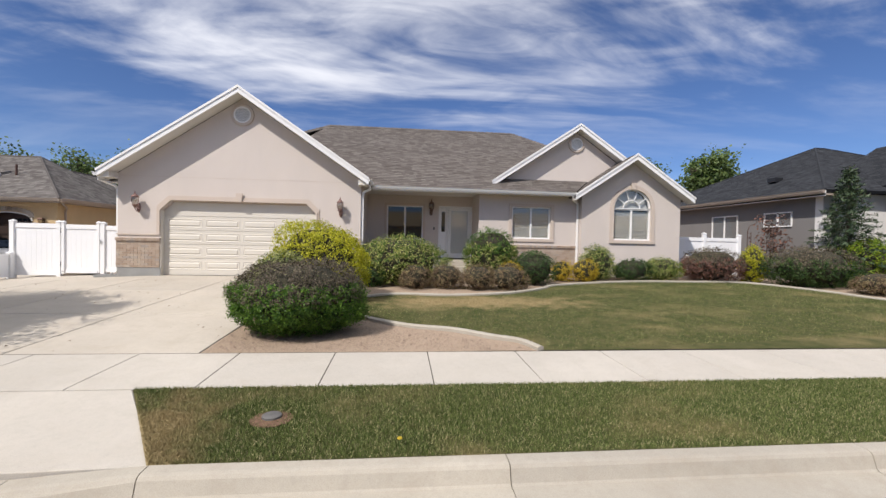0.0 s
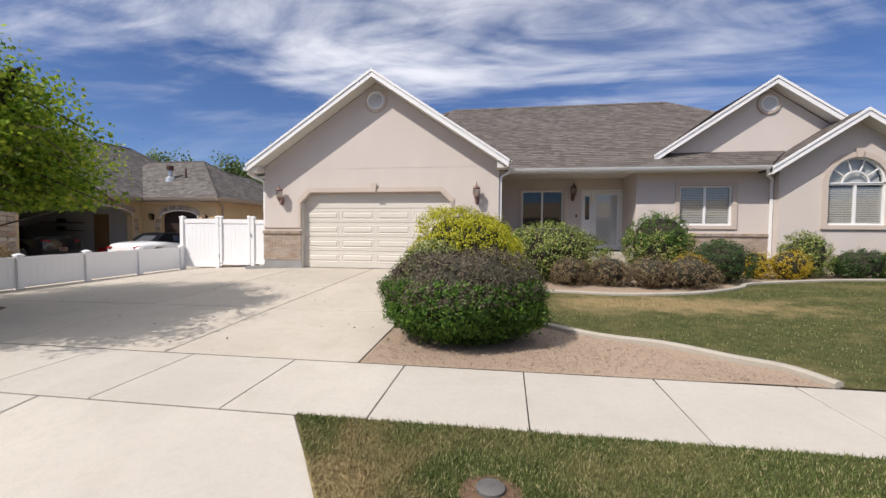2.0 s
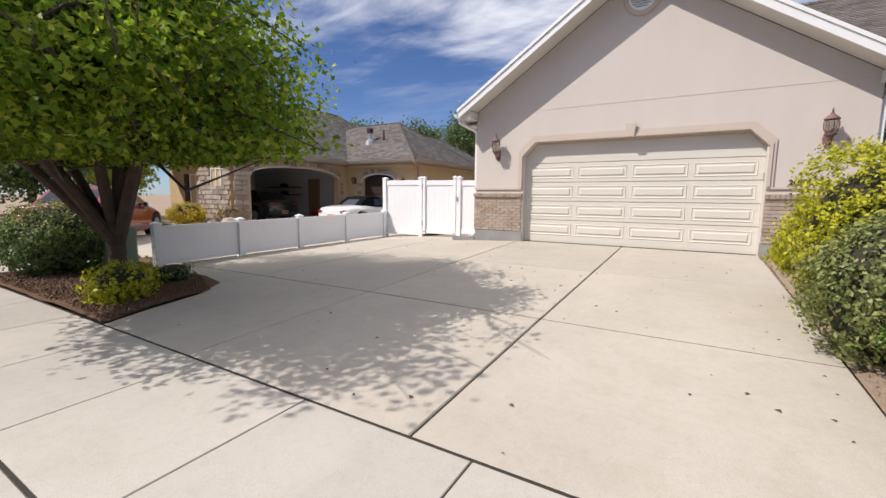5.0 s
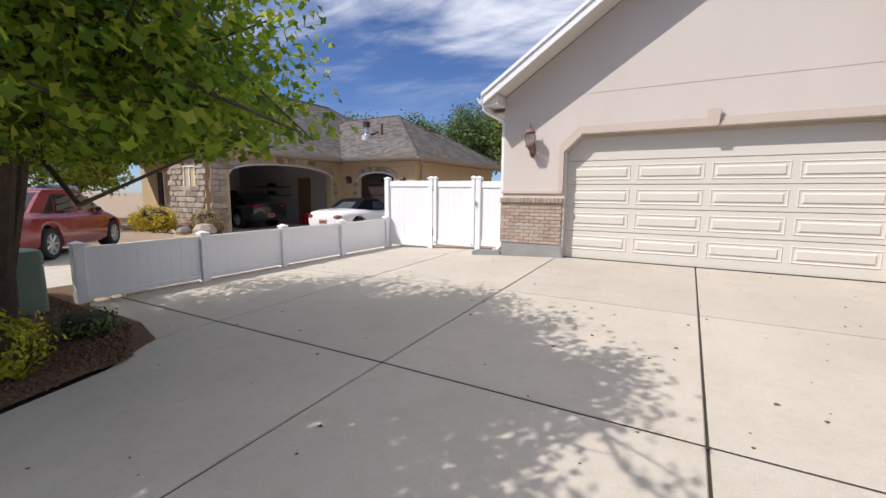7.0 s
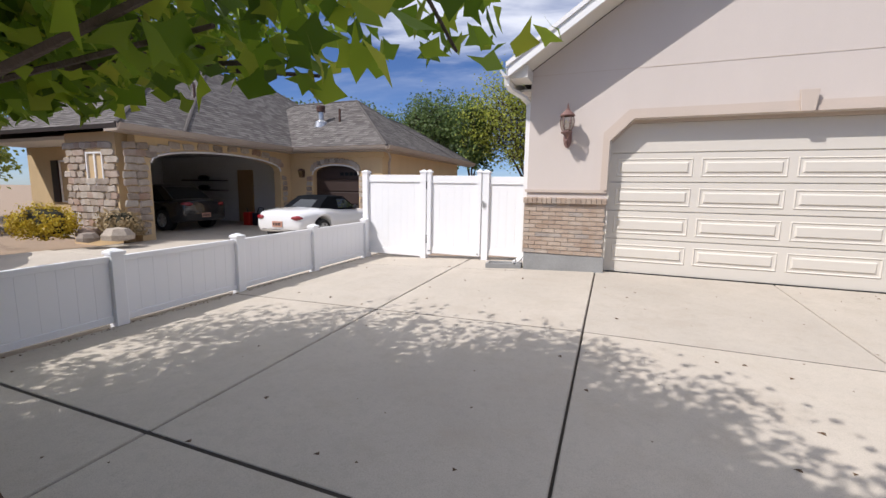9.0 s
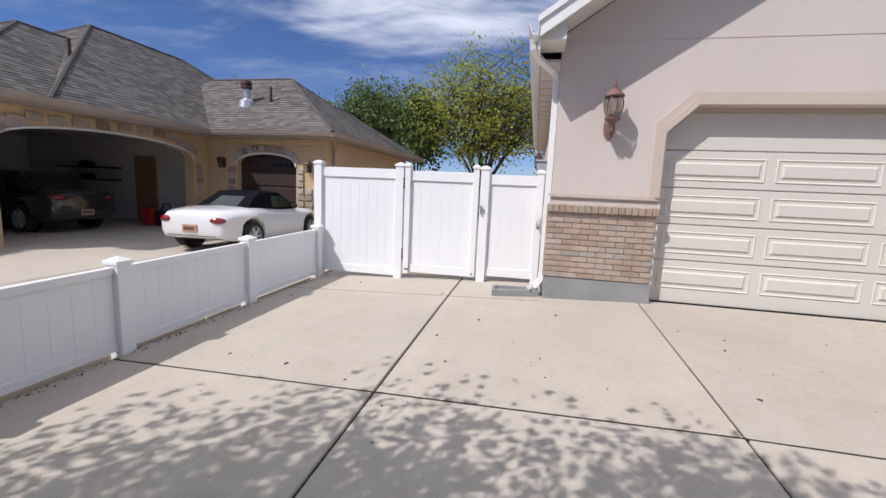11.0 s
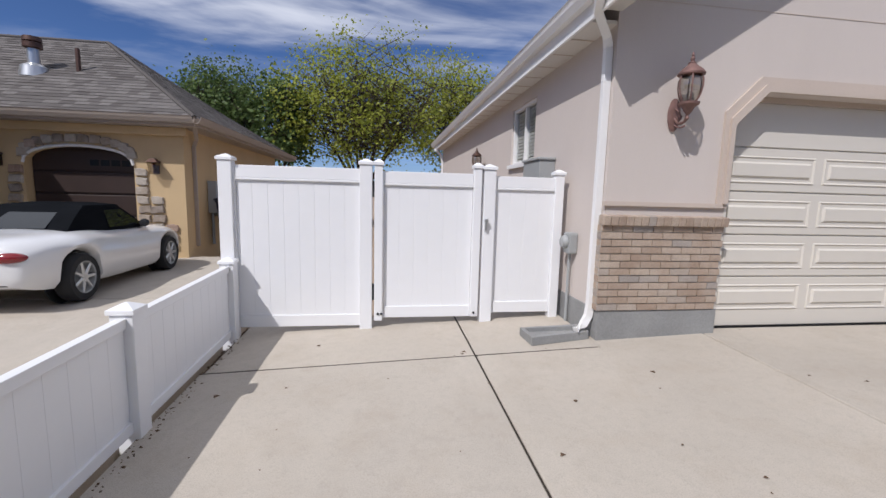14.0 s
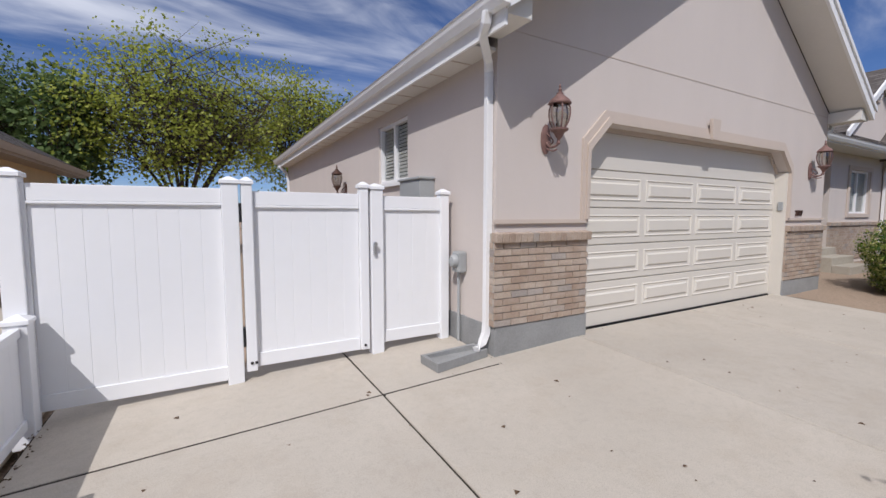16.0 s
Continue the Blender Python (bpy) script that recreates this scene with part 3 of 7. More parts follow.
def roof_face(corners, name, parent, material, course=0.14, label=""):
    """Shingles laid in courses over one plane of a roof (a polygon, first edge along the eave), as one mesh."""
    p = [Vector(c) for c in corners]
    e = (p[1] - p[0]).normalized()
    nrm = None
    for q in p[2:]:
        c = (p[1] - p[0]).cross(q - p[0])
        if c.length > 1e-4:
            nrm = c.normalized()
            break
    if nrm.z < 0:
        nrm = -nrm
    u = nrm.cross(e)
    if u.z < 0:
        u = -u
    flat = [((q - p[0]).dot(e), (q - p[0]).dot(u)) for q in p]
    top = max(v for _, v in flat)
    quads = []
    rng = random.Random(len(name) + int(abs(p[0].x) * 10))

    def span(v):
        xs = []
        for i in range(len(flat)):
            (xa, ya), (xb, yb) = flat[i], flat[(i + 1) % len(flat)]
            if abs(ya - yb) < 1e-6:
                if abs(ya - v) < 1e-6:
                    xs += [xa, xb]
            elif min(ya, yb) - 1e-6 <= v <= max(ya, yb) + 1e-6:
                xs.append(xa + (v - ya) * (xb - xa) / (yb - ya))
        return (min(xs), max(xs)) if xs else (0, 0)
    v = 0.0
    while v < top - 0.01:
        v1 = min(v + course, top)
        a0, b0 = span(v + 0.001)
        a1, b1 = span(v1 - 0.001)
        x = min(a0, a1) - rng.random() * 0.3
        while x < max(b0, b1):
            w = rng.uniform(0.12, 0.30)
            l0, r0 = max(x, a0), min(x + w, b0)
            l1, r1 = max(x, a1), min(x + w, b1)
            x += w
            if r0 - l0 < 0.005 and r1 - l1 < 0.005:
                continue
            r0, r1 = max(r0, l0), max(r1, l1)
            h = 0.009 + rng.random() * 0.006
            P = p[0]
            A, B = P + e * l0 + u * v, P + e * r0 + u * v
            C, D = P + e * r1 + u * v1, P + e * l1 + u * v1
            quads += [A + nrm * h, B + nrm * h, C + nrm * 0.004, D + nrm * 0.004, A, B, B + nrm * h, A + nrm * h]
        v = v1
    me = quads_mesh(name, np.array([tuple(q) for q in quads]), 4, material)
    me2 = MB()
    me2.add([q - nrm * 0.002 for q in p] + [q - nrm * 0.10 for q in p], [tuple(range(len(p))), tuple(range(2 * len(p) - 1, len(p) - 1, -1))] + [(i, (i + 1) % len(p), len(p) + (i + 1) % len(p), len(p) + i) for i in range(len(p))])
    deck = part(name, me2, material, parent, label)
    sh = new("shingles", me)
    sh.parent = deck
    sh["kind"] = "stuff"
    return deck


def gutter(parent, a, b, out, size=0.11, mat=None):
    """An eaves gutter from a to b; out is the level direction away from the wall."""
    a, b, o = Vector(a), Vector(b), Vector(out)
    prof = [(0, 0), (0.0, -size), (size * 0.55, -size), (size * 0.85, -size * 0.45), (size * 0.95, -size * 0.1), (size * 1.05, 0), (size * 0.9, 0), (size * 0.8, -size * 0.4), (size * 0.5, -size * 0.9), (size * 0.06, -size * 0.9), (size * 0.06, 0)]
    return part("gutter", MB().loft([[q + o * u + Vector((0, 0, v)) for u, v in prof] for q in (a, b)]), mat or PAINT, parent, smooth=False)


def downspout(parent, pts, mat=None, w=0.036):
    mb = MB()
    rings = []
    ps = [Vector(q) for q in pts]
    for i, q in enumerate(ps):
        d = (ps[min(i + 1, len(ps) - 1)] - ps[max(i - 1, 0)]).normalized()
        s = Vector((1, 0, 0)) if abs(d.x) < 0.8 else Vector((0, 1, 0))
        s = (s - d * s.dot(d)).normalized()
        t = d.cross(s)
        rings.append([q + s * w + t * w * 0.75, q - s * w + t * w * 0.75, q - s * w - t * w * 0.75, q + s * w - t * w * 0.75])
    mb.loft(rings)
    return part("downspout", mb, mat or PAINT, parent, bevel=0.006)


def window_unit(parent, x0, x1, z0, z1, y, kinds=("slide",), frame_mat=None, blind=True, axis="y", out=-1):
    """A two-sash vinyl window set in a wall face. axis y: the wall runs along x at y; axis x: along y at x. out: side of the open air."""
    def bx(mb, a0, a1, d0, d1, c0, c1):
        d0, d1 = sorted((y + out * d0, y + out * d1))
        if axis == "y":
            mb.box(a0, a1, d0, d1, c0, c1)
        else:
            mb.box(d0, d1, a0, a1, c0, c1)
        return mb
    fm = frame_mat or PAINT
    f = MB()
    t = 0.045
    bx(f, x0, x1, -0.06, 0.02, z0, z0 + t)
    bx(f, x0, x1, -0.06, 0.02, z1 - t, z1)
    bx(f, x0, x0 + t, -0.06, 0.02, z0 + t, z1 - t)
    bx(f, x1 - t, x1, -0.06, 0.02, z0 + t, z1 - t)
    xm = (x0 + x1) / 2
    bx(f, xm - 0.03, xm + 0.03, -0.05, 0.012, z0 + t, z1 - t)
    win = part("window", f, fm, parent, "white vinyl sliding window", bevel=0.004)
    for a, b in ((x0 + t, xm - 0.03), (xm + 0.03, x1 - t)):
        part("pane", bx(MB(), a, b, -0.035, -0.025, z0 + t, z1 - t), GLASS_CLEAR if blind else GLASS, win)
    if blind:
        n = int((z1 - z0 - 2 * t) / 0.05)
        for a, b in ((x0 + t, xm - 0.03), (xm + 0.03, x1 - t)):
            s = MB()
            for i in range(n):
                z = z0 + t + 0.05 * i
                bx(s, a, b, -0.058 if i % 2 else -0.056, -0.046, z + 0.004, z + 0.040)
            part("blind", s, BLIND, win, "pale horizontal blind")
    part("backing", bx(MB(), x0, x1, -0.20, -0.19, z0, z1), DARK, win)
    return win


def clear(name, tint, gloss):
    k = Nodes(name)
    gl = k.n.new("ShaderNodeBsdfGlossy")
    gl.inputs["Roughness"].default_value = 0.02
    tr = k.n.new("ShaderNodeBsdfTransparent")
    tr.inputs[0].default_value = tint
    ms = k.n.new("ShaderNodeMixShader")
    ms.inputs[0].default_value = gloss
    k.l.new(tr.outputs[0], ms.inputs[1])
    k.l.new(gl.outputs[0], ms.inputs[2])
    k.l.new(ms.outputs[0], k.n["Material Output"].inputs[0])
    return k.m


GLASS_CLEAR = clear("clear_glass", (0.90, 0.91, 0.91, 1), 0.06)
LAMP_GLASS = clear("seeded_lamp_glass", (0.72, 0.70, 0.67, 1), 0.12)


def coach_lamp(name, at, out, scale=1.0, label="rust-brown coach lantern on a scrolled wall bracket", metal=None):
    """A wall lantern: back plate, scrolled arm, six-ribbed glass body, roof and finial. out: unit vector away from the wall."""
    m = metal or IRON_RED
    lamp = thing(name, label, "wall lamp")
    s = scale
    # built at the origin with the wall at y=0 and the lamp towards -y
    plate = MB().lathe([(0.001, 0.0), (0.052, 0.0), (0.058, -0.012), (0.04, -0.022), (0.001, -0.026)], (0, 0, 0), 14, "y")
    for i in range(len(plate.v)):
        x, y, z = plate.v[i]
        plate.v[i] = (x, y, z * 2.3)
    part("back_plate", plate, m, lamp, smooth=True)
    arm = MB().tube(smooth_line([(0, -0.01, -0.02), (0, -0.07, -0.075), (0, -0.14, -0.07), (0, -0.165, -0.02), (0, -0.17, 0.03)], 5), 0.011, 7)
    arm.tube(smooth_line([(0, -0.015, 0.05), (0, -0.06, 0.02), (0, -0.10, -0.03), (0, -0.07, -0.05), (0, -0.05, -0.02)], 5), 0.007, 6)
    arm.tube(smooth_line([(0, -0.02, -0.08), (0, -0.09, -0.11), (0, -0.15, -0.105)], 5), 0.007, 6)
    part("arm", arm, m, lamp, smooth=True)
    part("holder", MB().lathe([(0.001, -0.10), (0.014, -0.085), (0.008, -0.06), (0.03, -0.03), (0.045, 0.0), (0.075, 0.02), (0.078, 0.035), (0.05, 0.04), (0.001, 0.04)], (0, -0.17, 0.03), 16), m, lamp, smooth=True)
    part("lantern_glass", MB().lathe([(0.05, 0.0), (0.075, 0.05), (0.088, 0.11), (0.086, 0.16), (0.07, 0.20)], (0, -0.17, 0.07), 12), LAMP_GLASS, lamp, "seeded clear glass", smooth=True)
    ribs = MB()
    for k in range(6):
        a = math.pi * k / 3
        ribs.tube([(math.cos(a) * r, -0.17 + math.sin(a) * r, 0.07 + h) for r, h in ((0.053, 0), (0.079, 0.05), (0.092, 0.11), (0.090, 0.16), (0.074, 0.20))], 0.006, 5)
    part("rib_cage", ribs, m, lamp)
    part("cap", MB().lathe([(0.070, 0.0), (0.096, 0.004), (0.098, 0.014), (0.078, 0.04), (0.042, 0.07), (0.028, 0.085), (0.03, 0.095), (0.012, 0.105), (0.018, 0.125), (0.008, 0.14), (0.012, 0.15), (0.001, 0.18)], (0, -0.17, 0.265), 16), m, lamp, smooth=True)
    o = Vector(out)
    ang = math.atan2(o.y, o.x) + math.pi / 2
    lamp.matrix_basis = Matrix.Translation(at) @ Matrix.Rotation(ang, 4, "Z") @ Matrix.Diagonal((s, s, s, 1))
    return lamp


# ---------------------------------------------------------------- the house
house = thing("house", "single-storey warm grey stucco house with brown shingle roof", "house", (0, 14, 0.25))
GY, GX0, GX1, GC = 13.58, -8.50, -1.28, -4.89
OX0, OX1, OT, OC = -7.29, -2.66, 2.58, 0.31
OM = (OX0 + OX1) / 2
FT, BT = 0.51, 1.54
PITCH = 0.672
# garage front with the clipped door opening
part("garage_front_wall", MB().prism([(GX0, FT), (OX0, FT), (OX0, OT - OC), (OX0 + OC, OT), (OX1 - OC, OT), (OX1, OT - OC), (OX1, FT), (GX1, FT), (GX1, 3.36), (GC, 3.36 + (GX1 - GC) * PITCH), (GX0, 3.36)], "y", GY, GY + 0.20), STUCCO, house)
part("garage_side_wall", MB().box(GX0, GX0 + 0.2, GY + 0.2, 15.53, FT, 3.30).box(GX0, GX0 + 0.2, 16.58, 24.3, FT, 3.30).box(GX0, GX0 + 0.2, 15.53, 16.58, FT, 2.05).box(GX0, GX0 + 0.2, 15.53, 16.58, 2.90, 3.30), STUCCO, house)
part("porch_side_wall", MB().box(GX1 - 0.2, GX1, GY + 0.2, 16.3, FT, 3.28), STUCCO, house)
for fx0, fx1, fy0, fy1 in ((GX0 - 0.012, OX0 + 0.02, GY - 0.022, GY + 0.2), (OX1 - 0.02, GX1 + 0.01, GY - 0.022, GY + 0.2), (GX0 - 0.012, GX0 + 0.2, GY + 0.2, 24.3)):
    part("foundation", MB().box(fx0, fx1, fy0, fy1, 0.1, FT + 0.003), FOUND, house, "bare grey concrete foundation", bevel=0.006)
# jambs and head of the garage opening
for jx in (OX1 - 0.03, OX0 + 0.002):
    part("door_jamb", MB().box(jx, jx + 0.028, GY - 0.004, GY + 0.26, 0.24, OT - OC), DOOR_CREAM, house)
TR = [(OX0 - 0.095, BT), (OX0 - 0.095, 2.39), (OX0 + 0.24, OT + 0.135), (OX1 - 0.24, OT + 0.135), (OX1 + 0.095, 2.39), (OX1 + 0.095, BT)]
TI = [(OX0 - 0.0, BT), (OX0 - 0.0, OT - OC), (OX0 + OC, OT), (OX1 - OC, OT), (OX1 + 0.0, OT - OC), (OX1 + 0.0, BT)]
trim = MB()
for lo, hi, d in ((0.0, 0.52, 0.028), (0.52, 1.0, 0.05)):
    def lerp(k):
        return [(a[0] + (b[0] - a[0]) * k, a[1] + (b[1] - a[1]) * k) for a, b in zip(TR, TI)]
    o, i = lerp(lo), lerp(hi)
    for k in range(5):
        trim.prism([o[k], o[k + 1], i[k + 1], i[k]], "y", GY - d, GY - 0.001)
part("door_surround", trim, STUCCO_TRIM, house, "tan stucco moulding round the garage opening")
for bx0, bx1 in ((GX0 - 0.03, OX0), (OX1, GX1 + 0.03)):
    part("band_course", MB().box(bx0, bx1, GY - 0.03, GY - 0.001, 1.50, BT), STUCCO_TRIM, house)
part("keystone", MB().prism([(-0.075 + OM, OT - 0.01), (0.075 + OM, OT - 0.01), (0.10 + OM, OT + 0.26), (-0.10 + OM, OT + 0.26)], "y", GY - 0.085, GY - 0.04), STUCCO_TRIM, house, bevel=0.008)
part("control_joint", MB().box(GX0 + 0.01, GX1 - 0.01, GY - 0.004, GY - 0.001, 3.285, 3.292), STUCCO_TRIM, house)

# the garage door: sections with raised panels
door = part("garage_door", MB().box(OX0 + 0.0, OX1 - 0.0, GY + 0.185, GY + 0.215, 0.262, 2.60), DOOR_CREAM, house, "cream sectional steel garage door")
DH = 0.434
for r in range(5):
    z0 = 0.375 + r * DH
    z1 = z0 + DH - 0.014
    part("door_section", MB().box(OX0 + 0.03, OX1 - 0.03, GY + 0.165, GY + 0.187, z0 if r else 0.28, min(z1, 2.575)), DOOR_CREAM, door, bevel=0.006)
    if r == 4:
        continue
    cw = (OX1 - OX0 - 0.14) / 4
    for c in range(4):
        a = OX0 + 0.07 + c * cw + 0.05
        b = a + cw - 0.10
        for q0, q1, zz0, zz1, dy in ((a, b, z0 + 0.075, z1 - 0.075, 0.012), (a + 0.055, b - 0.055, z0 + 0.13, z1 - 0.13, 0.018)):
            y0 = GY + 0.166
            ring = lambda i, dd: [(q0 + i, y0 - dd, zz0 + i), (q1 - i, y0 - dd, zz0 + i), (q1 - i, y0 - dd, zz1 - i), (q0 + i, y0 - dd, zz1 - i)]
            if dy == 0.012:
                mb = MB()
                for e in (0, 1, 2, 3):
                    o4, m4, i4 = ring(0, 0), ring(0.012, dy), ring(0.03, 0)
                    f = (e + 1) % 4
                    mb.add([o4[e], o4[f], m4[f], m4[e], i4[f], i4[e]], [(0, 1, 2, 3), (3, 2, 4, 5)])
                part("panel_moulding", mb, DOOR_CREAM, door)
            else:
                part("panel", MB().loft([ring(0, 0), ring(0.02, dy)]), DOOR_CREAM, door)
part("door_seal", MB().box(OX0 + 0.03, OX1 - 0.03, GY + 0.16, GY + 0.20, 0.245, 0.278), BLACK, door)
part("head_stop", MB().prism([(OX0, OT - OC - 0.05), (OX0 + OC, OT - 0.05), (OX1 - OC, OT - 0.05), (OX1, OT - OC - 0.05), (OX1, OT - OC + 0.0), (OX1 - OC, OT), (OX0 + OC, OT), (OX0, OT - OC)], "y", GY + 0.13, GY + 0.16), STUCCO_TRIM, house)

# brick wainscot panels
for x0, x1, y, name in ((GX0 - 0.03, OX0 - 0.0, GY, "brick_wainscot"), (OX1 + 0.0, GX1 + 0.02, GY, "brick_wainscot"), (2.78, 6.44, 14.8, "brick_wainscot")):
    low = FT + 0.005 if y == GY else 0.42
    w = part(name, MB().box(x0 + 0.004, x1 - 0.004, y - 0.022, y - 0.001, low, 1.41), MORTAR, house, "buff brick wainscot in running bond")
    bricks(w, (x0, y - 0.032, 0), (1, 0, 0), x1 - x0, low + 0.004, 12 if y == GY else 13, course=0.0680 if y == GY else 0.069, depth=0.03)
    n = int((x1 - x0 + 0.03) / 0.072)
    me = MB().box(-0.0345, 0.0345, -0.055, 0.03, 0, 0.088).mesh("sill_brick", BRICK, bevel=0.004, segments=1)
    zt = 1.328 if y == GY else 1.325
    for i in range(n):
        piece("brick", me, w, Matrix.Translation((x0 - 0.012 + (i + 0.5) * (x1 - x0 + 0.03) / n, y - 0.012 - random.uniform(0, 0.004), zt)) @ pose(0, 0, 0, 7, 0, 0))
w = part("brick_wainscot", MB().box(GX0 - 0.03, GX0 - 0.001, GY - 0.02, GY + 0.09, FT + 0.005, 1.41), MORTAR, house)
bricks(w, (GX0 - 0.032, GY + 0.09, 0), (0, -1, 0), 0.11, FT + 0.009, 12, course=0.0680, depth=0.03)

# walls round the porch and the bay
PY = 16.30
part("porch_back_wall", MB().box(GX1, -0.54, PY, PY + 0.2, 0.3, 3.28).box(-0.54, 0.85, PY, PY + 0.2, 0.3, 1.54).box(-0.54, 0.85, PY, PY + 0.2, 2.84, 3.28).box(0.85, 1.46, PY, PY + 0.2, 0.3, 3.28).box(1.46, 2.78, PY, PY + 0.2, 2.86, 3.28), STUCCO, house)
part("porch_right_wall", MB().box(2.78, 2.98, 15.0, PY + 0.2, 0.3, 3.28), STUCCO, house)
part("front_wall", MB().box(2.78, 3.99, 14.8, 15.0, 0.3, 3.28).box(5.41, 6.46, 14.8, 15.0, 0.3, 3.28).box(3.99, 5.41, 14.8, 15.0, 0.3, 1.64).box(3.99, 5.41, 14.8, 15.0, 2.79, 3.28), STUCCO, house)
ww = MB()
for a0, a1, b0, b1 in ((3.86, 5.54, 1.53, 1.635), (3.86, 5.54, 2.795, 2.90), (3.86, 3.985, 1.635, 2.795), (5.415, 5.54, 1.635, 2.795)):
    ww.box(a0, a1, 14.76, 14.799, b0, b1)
part("window_surround", ww, STUCCO_TRIM, house, bevel=0.008)
ww = MB()
for a0, a1, b0, b1 in ((-0.63, 0.94, 1.45, 1.535), (-0.63, 0.94, 2.845, 2.93), (-0.63, -0.545, 1.535, 2.845), (0.855, 0.94, 1.535, 2.845)):
    ww.box(a0, a1, PY - 0.035, PY - 0.001, b0, b1)
part("window_surround", ww, STUCCO_TRIM, house, bevel=0.008)
# bay wall with an arched window
BX0, BX1, BY, BC = 6.46, 10.23, 14.50, 8.345
AX0, AX1, AZ0, AZS = 7.66, 9.08, 1.66, 2.80
AR = (AX1 - AX0) / 2
AC = (AX0 + AX1) / 2
arc = [(AC + AR * math.cos(math.pi * k / 20), AZS + AR * math.sin(math.pi * k / 20)) for k in range(21)]
bay = MB().prism([(BX0, 0.3), (BX1, 0.3), (BX1, AZ0), (BX0, AZ0)], "y", BY, BY + 0.2)
bay.prism([(BX0, AZ0), (AX0, AZ0), (AX0, AZS), (BX0, AZS)], "y", BY, BY + 0.2)
bay.prism([(AX1, AZ0), (BX1, AZ0), (BX1, AZS), (AX1, AZS)], "y", BY, BY + 0.2)
bay.prism([(BX1, AZS), (BX1, 3.28), (BC, 3.28 + (BX1 - BC) * PITCH), (AC, 3.28 + (BX1 - BC) * PITCH - 0.02)] + [arc[k] for k in range(10, -1, -1)], "y", BY, BY + 0.2)
bay.prism([(BX0, 3.28), (BX0, AZS)] + [arc[k] for k in range(20, 9, -1)] + [(AC, 3.28 + (BX1 - BC) * PITCH - 0.02)], "y", BY, BY + 0.2)
part("bay_side_wall", MB().box(BX0, BX0 + 0.2, BY + 0.2, 15.0, 0.3, 3.28), STUCCO, house)
part("house_side_wall", MB().box(BX1 - 0.2, BX1, BY + 0.2, 24.3, 0.3, 3.28), STUCCO, house)
part("bay_wall", bay, STUCCO, house)
ring_o = [(AX0 - 0.14, AZ0 - 0.02)] + [(AC - (AR + 0.14) * math.cos(math.pi * k / 20), AZS + (AR + 0.14) * math.sin(math.pi * k / 20)) for k in range(21)] + [(AX1 + 0.14, AZ0 - 0.02)]
ring_i = [(AX0, AZ0 - 0.02)] + [(AC - AR * math.cos(math.pi * k / 20), AZS + AR * math.sin(math.pi * k / 20)) for k in range(21)] + [(AX1, AZ0 - 0.02)]
sr = MB()
for k in range(len(ring_o) - 1):
    sr.prism([ring_o[k], ring_o[k + 1], ring_i[k + 1], ring_i[k]], "y", BY - 0.04, BY - 0.001)
sr.box(AX0 - 0.16, AX1 + 0.16, BY - 0.055, BY - 0.001, AZ0 - 0.12, AZ0 - 0.021)
part("arch_surround", sr, STUCCO_TRIM, house, "tan moulding round the arched window")
part("keystone", MB().prism([(AC - 0.06, AZS + AR - 0.02), (AC + 0.06, AZS + AR - 0.02), (AC + 0.10, AZS + AR + 0.22), (AC - 0.10, AZS + AR + 0.22)], "y", BY - 0.09, BY - 0.042), STUCCO_TRIM, house, bevel=0.008)
aw = window_unit(house, AX0, AX1, AZ0, AZS, BY + 0.06)
fan = MB()
for k in range(20):
    a, b = arc[k], arc[k + 1]
    def inn(p, t=0.05):
        return (AC + (p[0] - AC) * (1 - t / AR), AZS + (p[1] - AZS) * (1 - t / AR))
    def sml(p, f):
        return (AC + (p[0] - AC) * f, AZS + (p[1] - AZS) * f)
    fan.prism([a, b, inn(b), inn(a)], "y", BY + 0.04, BY + 0.11)
    fan.prism([sml(a, 0.48), sml(b, 0.48), sml(b, 0.43), sml(a, 0.43)], "y", BY + 0.05, BY + 0.09)
for k in (4, 8, 12, 16):
    a = math.pi * k / 20
    d, n = Vector((math.cos(a), math.sin(a))), Vector((-math.sin(a), math.cos(a))) * 0.012
    p0, p1 = Vector((AC, AZS)) + d * AR * 0.46, Vector((AC, AZS)) + d * AR * 0.95
    fan.prism([tuple(p0 - n), tuple(p1 - n), tuple(p1 + n), tuple(p0 + n)], "y", BY + 0.05, BY + 0.09)
fan.box(AX0, AX1, BY + 0.04, BY + 0.11, AZS - 0.03, AZS + 0.03)
fanl = part("fanlight", fan, PAINT, house, "white sunburst fanlight")
part("pane", MB().prism([inn(p) for p in arc], "y", BY + 0.075, BY + 0.082), GLASS_CLEAR, fanl)
part("backing", MB().prism([inn(p) for p in arc], "y", BY + 0.17, BY + 0.18), BLIND, fanl)
window_unit(house, 3.99, 5.41, 1.64, 2.79, 14.86)
window_unit(house, -0.54, 0.85, 1.54, 2.84, PY + 0.06, blind=False)
window_unit(house, 15.53, 16.58, 2.05, 2.90, GX0 + 0.05, axis="x", out=-1)
part("window_sill", MB().box(GX0 - 0.05, GX0 - 0.001, 15.48, 16.63, 1.99, 2.05), PAINT, house, bevel=0.006)

